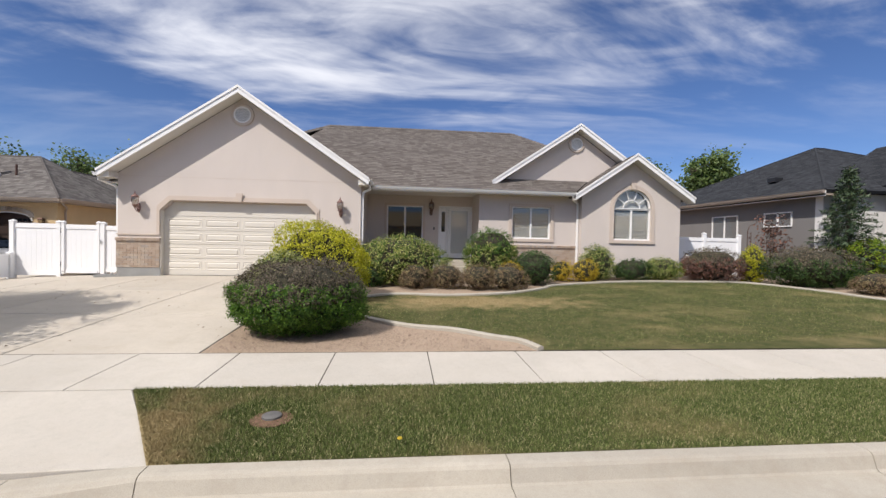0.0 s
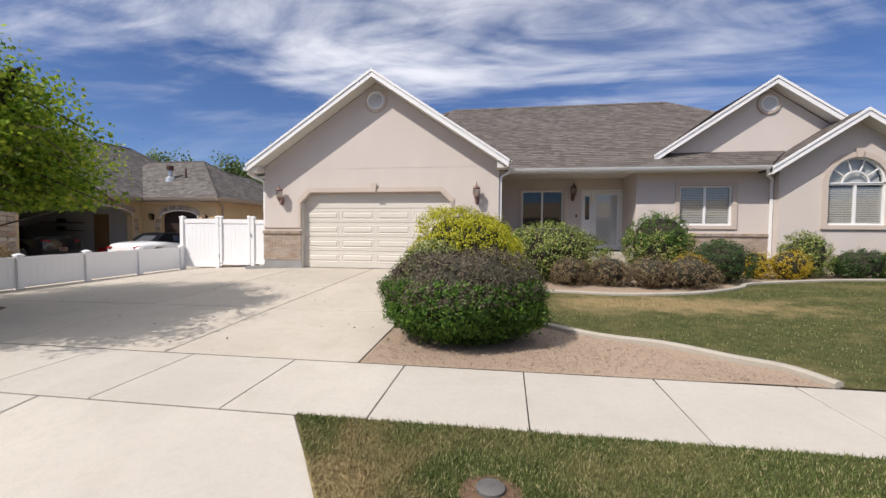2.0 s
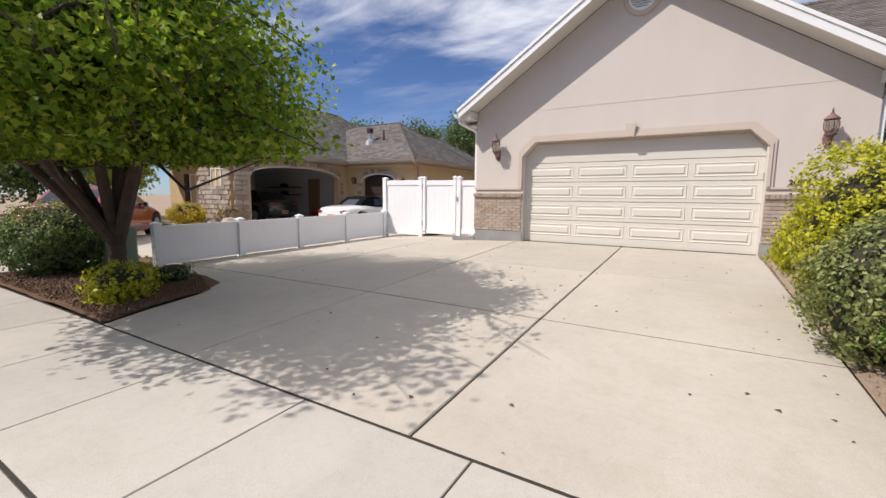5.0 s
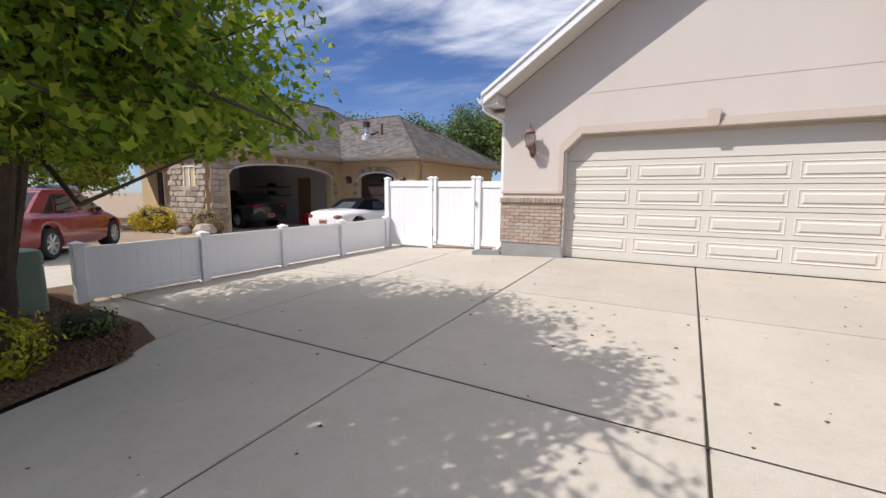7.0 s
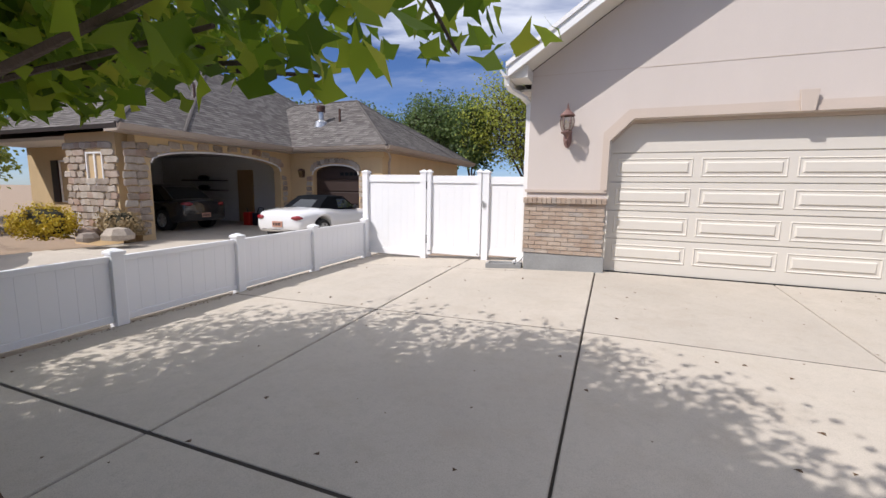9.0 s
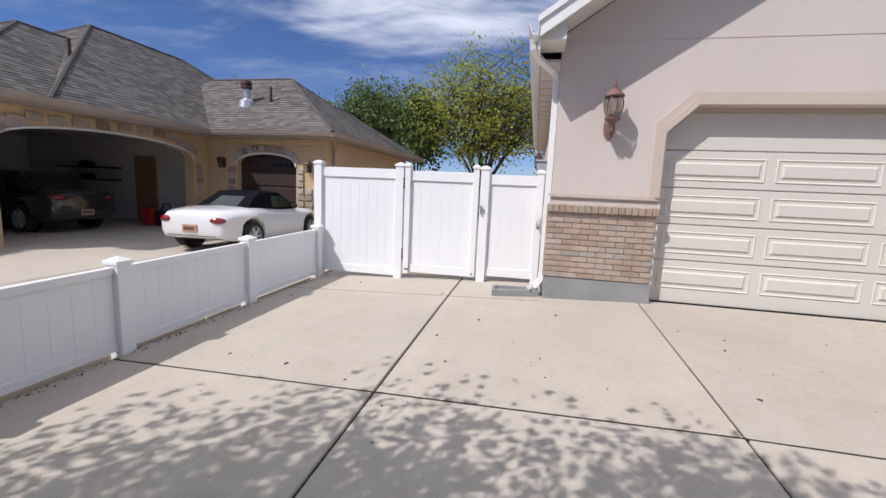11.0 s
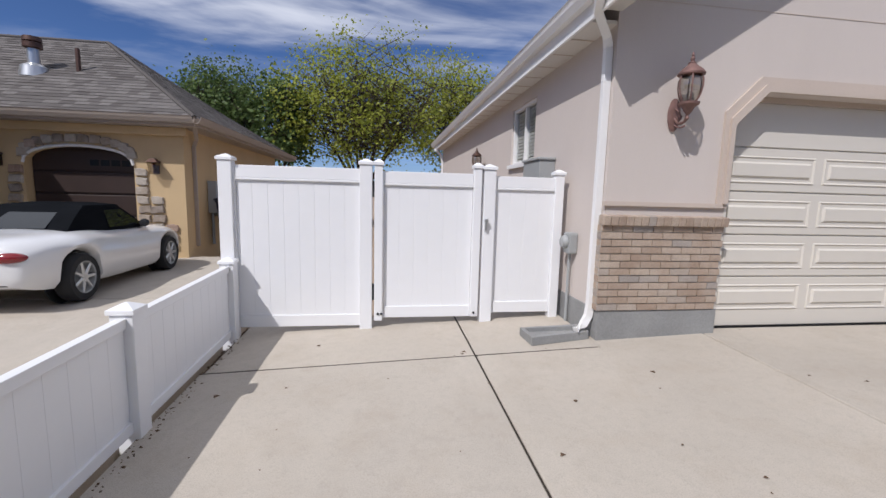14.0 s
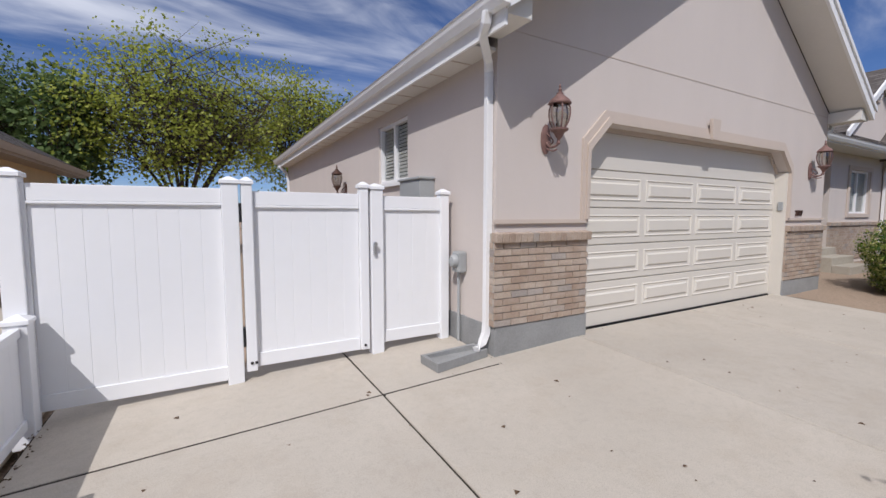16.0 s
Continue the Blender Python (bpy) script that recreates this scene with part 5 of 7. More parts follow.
shrub("small green plant in the mulch", (-10.4, 7.25), 0.3, 0.25, 0.24, L_GREEN, 700, 0.05, 45, lump=0.3)
shrub("bright golden yellow shrub by the tan house", (-19.6, 12.3), 0.85, 0.55, 0.78, L_GOLD, 4500, 0.07, 46)
shrub("dry tan ornamental grass clump", (-18.6, 13.4), 0.5, 0.4, 0.6, L_STRAW, 1800, 0.10, 47)


def tree(label, at, trunk_h, trunk_r, crown_c, crown_r, limbs, twigs, leaves, size, material, seed, name="tree", spread=0.34, lobed=False, bark=None, limb_r=0.5, low=0.6, lean=0.0, rise=0.0):
    """A tree: flared trunk, limbs that fork into twigs, and leaves in clumps round the twig ends."""
    x, y = at
    z = gz(y) if y > 0 else 0.0
    tr = thing(name, label, "tree", (x, y, z))
    rng = np.random.default_rng(seed)
    C, R = np.array(crown_c, float), np.array(crown_r, float)
    fork = np.array([x + 0.03, y, z + trunk_h])
    part("trunk", MB().tube([(x, y, z - 0.1), (x, y, z + 0.05), (x + 0.01, y, z + trunk_h * 0.4), (x + 0.03, y, z + trunk_h * 1.05)], [trunk_r * 1.7, trunk_r * 1.25, trunk_r, trunk_r * 1.05], 12), bark or BARK, tr, smooth=True)
    ends = []
    for k in range(limbs):
        a = 6.283 * (k + 0.6 * rng.random()) / limbs
        f = 0.35 + 0.5 * rng.random()
        tgt = C + R * np.array([math.cos(a) * f, math.sin(a) * f, 0.15 + 0.6 * (1 - f)])
        m1 = fork + (tgt - fork) * 0.35 + np.array([0, 0, 0.1])
        m2 = fork + (tgt - fork) * 0.7 + rng.normal(size=3) * 0.12
        lr = trunk_r * limb_r * (0.8 + 0.4 * rng.random())
        mb = MB().tube(smooth_line([tuple(fork - np.array([0, 0, 0.15])), tuple(m1), tuple(m2), tuple(tgt)], 4), [lr * (1 - 0.8 * i / 12) for i in range(13)], 8)
        for j in range(twigs):
            s = fork + (tgt - fork) * (0.35 + 0.65 * rng.random())
            d = rng.normal(size=3)
            d /= np.linalg.norm(d)
            d[2] = d[2] * 0.9
            e = C + R * d * (0.62 + 0.38 * rng.random() ** 0.5 + (0.15 if rng.random() < 0.07 else 0.0)) * lumpy(d[None, :], seed, 0.33)[0]
            # lower boughs reach out over the drive
            e[:2] -= lean * (e[2] - C[2])
            e[2] = max(e[2], z + low + rise * max(e[1] - y - 0.5, 0.0) + 0.1 * rng.random())
            if np.linalg.norm((e - s) / R) > 1.35:
                e = s + (e - s) * 0.6
            b = (s + e) / 2 + rng.normal(size=3) * 0.15
            mb.tube([tuple(s), tuple(b), tuple(e)], [lr * 0.28, lr * 0.18, lr * 0.05], 5)
            ends += [e, s + (e - s) * 0.75, b + (e - b) * 0.4]
        part("limb", mb, bark or BARK, tr, smooth=True)
    ends = np.array(ends)
    pick = ends[rng.integers(0, len(ends), leaves)]
    c = pick + rng.normal(size=(leaves, 3)) * spread * np.array([1, 1, 0.7])
    c = c[(c[:, 2] > z + low + rise * np.maximum(c[:, 1] - y - 0.5, 0.0)) & (c[:, 0] < C[0] + R[0] * 0.86)]
    leaves = len(c)
    nn = (c - C) / R * 0.4 + rng.normal(size=(leaves, 3)) * 0.7 + np.array([0, 0, 0.6])
    ob = new("crown", quads_mesh("crown", cards(rng, c, nn, size, 0.8, 0.25, lobed), 6 if lobed else 4, material))
    ob.parent = tr
    ob.matrix_parent_inverse = tr.matrix_basis.inverted()
    ob["kind"] = "stuff"
    return tr


tree("broad maple tree with fresh green leaves by the drive", (-11.3, 6.9), 0.7, 0.115, (-10.25, 5.85, 3.1), (3.4, 2.65, 1.9), 9, 40, 76000, 0.080, L_MAPLE, 5, spread=0.21, limb_r=0.78, lobed=True, low=1.68, lean=0.45, rise=0.45)
FAR = [
    ("yellow-green spring tree behind the fence", (-11.6, 31), 1.2, 0.16, (-11.6, 31, 5.6), (4.4, 3.5, 3.6), 10, 40, 16000, 0.13, L_WILLOW, 61),
    ("mid green leafy tree behind the fence", (-18.2, 32), 1.6, 0.15, (-18.2, 32, 5.3), (2.5, 2.5, 2.9), 7, 22, 13000, 0.14, L_GREEN, 62),
    ("tall yellow-green tree behind the house", (-6.6, 33), 1.8, 0.16, (-6.6, 33, 5.8), (3.2, 3, 3.6), 8, 28, 11000, 0.135, L_WILLOW, 63),
    ("slim green tree behind the fence", (-15.2, 31), 1.6, 0.12, (-15.2, 31, 4.7), (1.5, 1.6, 2.6), 5, 14, 4200, 0.20, L_GREEN, 64),
    ("green tree behind the house", (-3.2, 36), 1.8, 0.15, (-3.2, 36, 5.4), (2.6, 2.5, 3.3), 6, 16, 7000, 0.22, L_GREEN, 65),
    ("dark green tree beyond the tan house", (-24.6, 35), 1.8, 0.15, (-24.6, 35, 6.0), (1.7, 1.8, 2.7), 5, 14, 5000, 0.22, L_GREEN, 66),
    ("dark green tree beyond the tan house", (-30.2, 35), 1.8, 0.15, (-30.2, 35, 6.2), (2.2, 2, 2.6), 5, 14, 5000, 0.22, L_GREEN, 67),
    ("green tree beyond the tan house", (-19.8, 38), 1.8, 0.15, (-19.8, 38, 6.4), (1.7, 2, 2.4), 5, 14, 4500, 0.22, L_GREEN, 68),
    ("tall green tree beyond the grey house", (27.2, 35), 2.2, 0.18, (27.2, 35, 7.6), (2.5, 2.3, 3.3), 6, 18, 9000, 0.24, L_GREEN, 69),
    ("green tree beyond the house", (22.6, 37), 2.2, 0.16, (22.6, 37, 7.0), (2.2, 2, 3.0), 6, 16, 7000, 0.24, L_GREEN, 70),
    ("leafy tree along the street", (-26, 6.6), 1.4, 0.16, (-26, 6.6, 3.6), (3.0, 2.6, 2.3), 6, 18, 11000, 0.17, L_GREEN, 71),
    ("leafy tree along the street", (-36, 9), 1.4, 0.16, (-36, 9, 4.0), (4.0, 3.0, 3.0), 6, 18, 11000, 0.22, L_WILLOW, 72),
    ("leafy green tree along the street", (-29.5, 10.8), 1.2, 0.15, (-29.5, 10.8, 2.9), (2.8, 2.4, 2.4), 6, 18, 10000, 0.17, L_GREEN, 75),
    ("leafy green tree along the street", (-34, 15.5), 1.2, 0.15, (-34, 15.5, 3.2), (3.4, 2.4, 2.7), 6, 18, 10000, 0.2, L_WILLOW, 76),
    ("dark green street tree far along the road", (-44, 10), 1.2, 0.15, (-44, 10, 3.4), (3.4, 4.4, 3.0), 6, 18, 10000, 0.24, L_GREEN, 77),
    ("thin small tree with dark leaves by the grey house", (14.6, 15.2), 0.6, 0.03, (14.6, 15.2, 2.0), (0.6, 0.5, 1.0), 5, 10, 500, 0.09, L_PLUM, 73),
    ("thin small tree with dark leaves by the fence", (11.0, 17.6), 0.6, 0.03, (11.0, 17.6, 2.2), (0.6, 0.5, 1.0), 5, 10, 500, 0.09, L_PLUM, 74),
]
for lab, at, th, tr_, cc, cr, li, tw, lv, sz, mt, sd in FAR:
    tree(lab, at, th, tr_, cc, cr, li, tw, lv, sz, mt, sd, spread=0.36 if cr[0] > 1.2 else 0.1)


def spruce(at, h, r, seed):
    x, y = at
    z = gz(y)
    s = thing("spruce_tree", "conical green spruce beside the grey house", "tree", (x, y, z))
    rng = np.random.default_rng(seed)
    part("trunk", MB().tube([(x, y, z - 0.05), (x, y, z + h * 0.5), (x, y, z + h)], [0.09, 0.06, 0.01], 8), BARK, s)
    cs, ns = [], []
    mb = MB()
    for i in range(120):
        f = (i / 120) ** 0.85
        zz = z + 0.2 + f * (h - 0.3)
        a = i * 2.4 + rng.random() * 0.4
        ln = r * (1 - f) ** 0.9 * (0.8 + 0.35 * rng.random()) + 0.05
        e = np.array([x + math.cos(a) * ln, y + math.sin(a) * ln, zz - 0.12 * ln])
        b = np.array([x, y, zz])
        mb.tube([tuple(b), tuple(e)], [0.012, 0.004], 4)
        m = int(60 * ln + 14)
        t = rng.random(m) ** 0.7
        cs.append(b + (e - b) * t[:, None] + rng.normal(size=(m, 3)) * np.array([0.09, 0.09, 0.05]) * (1.1 - 0.6 * t)[:, None])
        ns.append(rng.normal(size=(m, 3)) + np.array([0, 0, 1.0]))
    part("bough_frame", mb, BARK, s)
    c, nn = np.concatenate(cs), np.concatenate(ns)
    ob = new("crown", quads_mesh("crown", cards(rng, c, nn, 0.16, 0.22), 4, L_SPRUCE))
    ob.parent = s
    ob.matrix_parent_inverse = s.matrix_basis.inverted()
    ob["kind"] = "stuff"


spruce((15.7, 13.3), 4.2, 1.45, 81)
spruce((17.6, 12.6), 3.9, 1.25, 82)


# ---------------------------------------------------------------- white vinyl fences
def post(name, parent, x, y, z0, z1, w=0.127, cap=True):
    mb = MB().box(x - w / 2, x + w / 2, y - w / 2, y + w / 2, z0, z1)
    p = part(name, mb, WHITE, parent, bevel=0.008)
    if cap:
        c = w / 2 + 0.012
        part("post_cap", MB().loft([[(x + sx * c, y + sy * c, z1 + 0.001) for sx, sy in ((-1, -1), (1, -1), (1, 1), (-1, 1))], [(x + sx * c, y + sy * c, z1 + 0.03) for sx, sy in ((-1, -1), (1, -1), (1, 1), (-1, 1))], [(x + sx * 0.012, y + sy * 0.012, z1 + 0.062) for sx, sy in ((-1, -1), (1, -1), (1, 1), (-1, 1))]]), WHITE, p, bevel=0.003)
    return p


def boards_x(parent, x0, x1, y, z0, z1, rail=0.12):
    """Tongue-and-groove boards between a bottom and a top rail, along x."""
    part("rail", MB().box(x0, x1, y - 0.028, y + 0.028, z1 - rail, z1).box(x0, x1, y - 0.034, y + 0.034, z1 - rail - 0.022, z1 - rail - 0.001), WHITE, parent, bevel=0.005)
    part("rail", MB().box(x0, x1, y - 0.028, y + 0.028, z0, z0 + rail), WHITE, parent, bevel=0.005)
    n = max(2, round((x1 - x0) / 0.155))
    w = (x1 - x0) / n
    me = MB().box(-w / 2 + 0.001, w / 2 - 0.001, -0.011, 0.011, z0 + rail, z1 - rail - 0.022).mesh("board", WHITE, bevel=0.002, segments=1)
    for i in range(n):
        piece("board", me, parent, Matrix.Translation((x0 + (i + 0.5) * w, y, 0)))
    part("groove_back", MB().box(x0, x1, y - 0.0085, y + 0.006, z0 + rail, z1 - rail - 0.022), WHITE, parent)


FY = 14.36
fence = thing("tall_fence", "tall white vinyl privacy fence beside the house", "fence", (-10, FY, 0.28))
for px, top, w in ((-12.03, 1.84, 0.127), (-10.69, 1.84, 0.127), (-9.405, 1.83, 0.127), (-8.63, 1.80, 0.10)):
    post("post", fence, px, FY, gz(FY, px) - 0.08, top, w)
panel = part("panel", MB().box(-11.966, -11.945, FY - 0.03, FY + 0.03, 0.17, 1.80), WHITE, fence)
boards_x(panel, -11.944, -10.754, FY, 0.17, 1.80)
panel = part("panel", MB().box(-9.341, -9.32, FY - 0.03, FY + 0.03, 0.29, 1.77), WHITE, fence)
boards_x(panel, -9.319, -8.681, FY, 0.29, 1.77)
gate = thing("gate", "closed white vinyl garden gate with a latch", "gate", (-10.05, FY, 0.22))
post("gate_stile", gate, -10.562, FY - 0.02, 0.225, 1.84, 0.085)
post("gate_stile", gate, -9.535, FY - 0.02, 0.255, 1.84, 0.085)
gp = part("gate_panel", MB().box(-10.518, -10.507, FY - 0.03, FY + 0.03, 0.25, 1.785), WHITE, gate)
boards_x(gp, -10.506, -9.58, FY, 0.25, 1.785)
part("latch", MB().lathe([(0.001, -0.05), (0.02, -0.05), (0.024, -0.03), (0.01, -0.02), (0.01, 0.0), (0.001, 0)], (-9.44, FY - 0.065, 1.30), 10, "y").box(-9.452, -9.428, FY - 0.095, FY - 0.065, 1.20, 1.29), STEEL, gate, "small metal gate latch")
for hz in (0.45, 1.52):
    part("hinge", MB().box(-10.626, -10.606, FY - 0.06, FY + 0.02, hz, hz + 0.16), BLACK, gate, "black strap hinge")
for kx in (-10.565, -10.53, -9.54):
    part("bolt", MB().lathe([(0.001, -0.01), (0.012, -0.01), (0.014, 0), (0.001, 0)], (kx, FY - 0.0635, 0.30), 8, "y"), BLACK, gate)

low = thing("low_fence", "low white vinyl fence along the driveway", "fence", (-12.0, 11, 0.05))
LX, LY = -12.0, [7.785, 9.42, 10.985, 12.59, 14.23]


def low_z(y):
    return gz(y, LX)


for y in LY:
    post("post", low, LX, y, low_z(y) - 0.1, low_z(y) + 0.76)
for a, b in zip(LY[:-1], LY[1:]):
    a2, b2 = a + 0.066, b - 0.066
    za, zb = low_z(a), low_z(b)
    for lo, hi in ((0.04, 0.11), (0.68, 0.74)):
        mb = MB().loft([[(LX - 0.028, yy, zz + lo), (LX + 0.028, yy, zz + lo), (LX + 0.028, yy, zz + hi), (LX - 0.028, yy, zz + hi)] for yy, zz in ((a2, za), (b2, zb))])
        part("rail", mb, WHITE, low, bevel=0.004)
    n = round((b2 - a2) / 0.155)
    w = (b2 - a2) / n
    for i in range(n):
        y0, y1 = a2 + i * w + 0.0002, a2 + (i + 1) * w - 0.0002
        z0, z1 = za + (zb - za) * i / n, za + (zb - za) * (i + 1) / n
        part("board", MB().loft([[(LX - 0.011, yy, zz + 0.11), (LX + 0.011, yy, zz + 0.11), (LX + 0.011, yy, zz + 0.68), (LX - 0.011, yy, zz + 0.68)] for yy, zz in ((y0, z0), (y1, z1))]), WHITE, low, bevel=0.002)

rf = thing("side_fence", "white vinyl fence between the houses", "fence", (12, 15.6, 0.3))
for x in (10.40, 12.05, 13.55):
    post("post", rf, x, 15.6, 0.2, 1.93 + (0.05 if x == 12.05 else 0))
for a, b in ((10.46, 11.99), (12.11, 13.49)):
    p = part("panel", MB().box(a, a + 0.02, 15.57, 15.63, 0.35, 1.84), WHITE, rf)
    boards_x(p, a + 0.021, b, 15.6, 0.35, 1.84)

# ---------------------------------------------------------------- fixtures by the side wall
mt = thing("meter_box", "grey utility box with conduit on the stucco wall", "utility box", (GX0, 14.24, 1.1))
part("body", MB().box(GX0 - 0.10, GX0 - 0.001, 14.07, 14.22, 0.98, 1.20), GREY_BOX, mt, bevel=0.02)
part("dome", MB().lathe([(0.001, -0.055), (0.05, -0.05), (0.068, -0.03), (0.072, 0.0), (0.001, 0.0)], (GX0 - 0.101, 14.145, 1.10), 18, "x"), GREY_BOX, mt, smooth=True)
part("conduit", MB().tube([(GX0 - 0.04, 14.17, 1.0), (GX0 - 0.04, 14.17, 0.75), (GX0 - 0.04, 14.17, 0.2)], 0.016, 8), GREY_BOX, mt)
eb = part("electric_panel", MB().box(GX0 - 0.20, GX0 - 0.001, 14.78, 15.35, 1.35, 2.0).box(GX0 - 0.22, GX0 - 0.001, 14.76, 15.37, 2.0, 2.03), GREY_BOX, None, bevel=0.01)
tagged(eb, "grey metal electric panel on the stucco wall", "electric panel")
sb = MB().loft([[(-0.30, -0.15, 0), (0.30, -0.11, 0), (0.30, 0.11, 0), (-0.30, 0.15, 0)], [(-0.30, -0.15, 0.085), (0.30, -0.11, 0.085), (0.30, 0.11, 0.085), (-0.30, 0.15, 0.085)], [(-0.26, -0.11, 0.085), (0.26, -0.075, 0.085), (0.26, 0.075, 0.085), (-0.26, 0.11, 0.085)], [(-0.26, -0.11, 0.045), (0.26, -0.075, 0.03), (0.26, 0.075, 0.03), (-0.26, 0.11, 0.045)]])
sp = part("splash_block", sb, FOUND, None, bevel=0.006)
sp.matrix_basis = Matrix.Translation((-8.86, 13.70, gz(13.7, -9.1) + 0.004)) @ pose(0, 0, 0, 0, -2.2, 4)
tagged(sp, "worn concrete splash block under the downspout", "splash block")

ub = thing("utility_pedestal", "green plastic utility pedestal at the drive's edge", "utility box", (-11.9, 7.2, 0))
mb = MB()
def rr(w, d, z, r=0.05):
    out = []
    for cx, cy, a0 in ((w - r, d - r, 0), (-w + r, d - r, 90), (-w + r, -d + r, 180), (w - r, -d + r, 270)):
        out += [(-11.98 + cx + r * math.cos(radians(a0 + t)), 7.22 + cy + r * math.sin(radians(a0 + t)), z) for t in (0, 30, 60, 90)]
    return out
mb.loft([rr(0.21, 0.19, -0.05), rr(0.20, 0.18, 0.55), rr(0.19, 0.17, 0.60)])
part("body", mb, GREEN_BOX, ub, smooth=True)
part("lid", MB().loft([rr(0.205, 0.185, 0.60), rr(0.205, 0.185, 0.70), rr(0.19, 0.17, 0.76), rr(0.12, 0.10, 0.78)]), GREEN_BOX, ub, smooth=True)

GREY_DARK = worn("dark_grey_iron", (0.11, 0.105, 0.10), 0.3, 12, 80, 0.7, 0.4)
vb = thing("valve_cover", "round dark valve cover in the grass strip", "valve cover", (-1.12, 3.86, gz(3.86)))
part("soil_ring", MB().lathe([(0.001, -0.01), (0.17, -0.01), (0.19, 0.006), (0.13, 0.018), (0.001, 0.02)], (-1.12, 3.86, gz(3.86)), 11), MULCH, vb, smooth=True)
part("lid", MB().lathe([(0.001, 0.0), (0.085, 0.0), (0.085, 0.036), (0.075, 0.042), (0.03, 0.040), (0.001, 0.044)], (-1.12, 3.86, gz(3.86)), 24), GREY_DARK, vb, smooth=True)


# ---------------------------------------------------------------- the tan house next door
nb = thing("neighbour_house", "tan stucco house with fieldstone trim and open garage", "house", (-18, 18, 0.25))
NZ = 0.05
WX = -18.6
def arch_pts(c0, c1, zs, rise, n=14):
    """Points over a flat arch from c0 to c1."""
    m, h = (c0 + c1) / 2, (c1 - c0) / 2
    return [(m - h * math.cos(math.pi * k / n), zs + rise * math.sin(math.pi * k / n) ** 0.8) for k in range(n + 1)]
def arch_wall(axis, at, thick, a0, a1, o0, o1, zs, rise, top, mat, name):
    ap = arch_pts(o0, o1, zs, rise)
    mid = len(ap) // 2
    mb = MB()
    mb.prism([(a0, NZ - 0.2), (o0, NZ - 0.2), (o0, zs), (a0, zs)], axis, at, at + thick)
    mb.prism([(o1, NZ - 0.2), (a1, NZ - 0.2), (a1, zs), (o1, zs)], axis, at, at + thick)
    mb.prism([(a0, zs)] + ap[:mid + 1] + [(ap[mid][0], top), (a0, top)], axis, at, at + thick)
    mb.prism([(a1, zs), (a1, top), (ap[mid][0], top)] + ap[mid:], axis, at, at + thick)
    part(name, mb, mat, nb)
    return ap
ap_big = arch_wall("x", WX - 0.3, 0.3, 13.9, 19.5, 14.25, 18.95, 2.10, 0.42, 2.85, STUCCO_TAN, "garage_wall")
ap_sml = arch_wall("y", 19.5, 0.3, WX - 0.3, -14.62, -17.58, -15.58, 2.0, 0.36, 2.85, STUCCO_TAN, "small_garage_wall")
part("side_wall", MB().box(-14.92, -14.62, 19.8, 27, NZ - 0.2, 2.85), STUCCO_TAN, nb)
part("stone_wall", MB().box(-21.0, WX - 0.3, 13.6, 13.9, NZ - 0.2, 2.85), STUCCO_TAN, nb)
part("front_wall", MB().box(-26.5, -21.0, 15.2, 15.5, NZ - 0.2, 2.85).box(-21.2, -21.0, 13.9, 15.2, NZ - 0.2, 2.85), STUCCO_TAN, nb)
STONES = []
for q in range(4):
    rq = random.Random(q)
    o = [((sx * (0.125 + rq.uniform(-0.03, 0.012))), (sz * (0.10 + rq.uniform(-0.025, 0.012)))) for sx, sz in ((-1, -1), (0.1, -1.1), (1, -1), (1.08, 0.1), (1, 1), (-0.1, 1.1), (-1, 1), (-1.08, -0.1))]
    STONES.append(MB().loft([[(a, 0.0, b) for a, b in o], [(a, -0.045, b) for a, b in o], [(a * 0.86, -0.065 - rq.random() * 0.01, b * 0.86) for a, b in o]]).mesh("stone", STONE))
def stone_at(p, rz, sx, sz):
    piece("stone", STONES[random.randrange(4)], stones, Matrix.Translation(p) @ pose(0, 0, 0, 0, 0, rz) @ Matrix.Rotation(random.uniform(-0.12, 0.12), 4, "Y") @ Matrix.Diagonal((sx, 0.7, sz, 1)))
stones = part("stone_trim", MB().box(WX - 0.02, WX - 0.001, 13.9, 13.92, 0.2, 2.2), STUCCO_TAN, nb, "fieldstones set round the arches")
for k in range(14):
    (a, za), (b, zb) = ap_big[k], ap_big[k + 1]
    stone_at((WX, (a + b) / 2, (za + zb) / 2 + 0.16 + random.uniform(-0.03, 0.05)), 90, 1.35, 0.95)
for k in range(0, 14):
    (a, za), (b, zb) = ap_sml[k], ap_sml[k + 1]
    stone_at(((a + b) / 2, 19.5, (za + zb) / 2 + 0.15), 0, 0.8, 0.85)
for r in range(9):
    z = 0.35 + r * 0.19
    for x in ((-15.42,), (-17.74,)):
        stone_at((x[0] + random.uniform(-0.03, 0.03), 19.5, z), 0, 0.95, 0.8)
    if r < 6:
        stone_at((-15.18 + random.uniform(-0.03, 0.05), 19.5, z), 0, 0.95, 0.8)
    if r < 3:
        stone_at((-14.92 + random.uniform(-0.02, 0.03), 19.5, z), 0, 0.95, 0.8)
    stone_at((WX, 19.15 + random.uniform(-0.03, 0.03), z), 90, 0.8, 0.8)
for r in range(13):
    z = 0.30 + r * 0.185
    for c in range(9):
        x = -20.9 + c * 0.25 + random.uniform(-0.05, 0.05) + 0.1 * (r % 2)
        if x > WX - 0.3 or (1.75 < z < 2.4 and -20.2 < x < -19.3):
            continue
        stone_at((x, 13.6, z), 0, random.uniform(0.95, 1.35), 0.85)
    for c in range(2):
        stone_at((WX, 13.72 + c * 0.28 + random.uniform(-0.05, 0.05), z), 90, 1.2, 0.85)
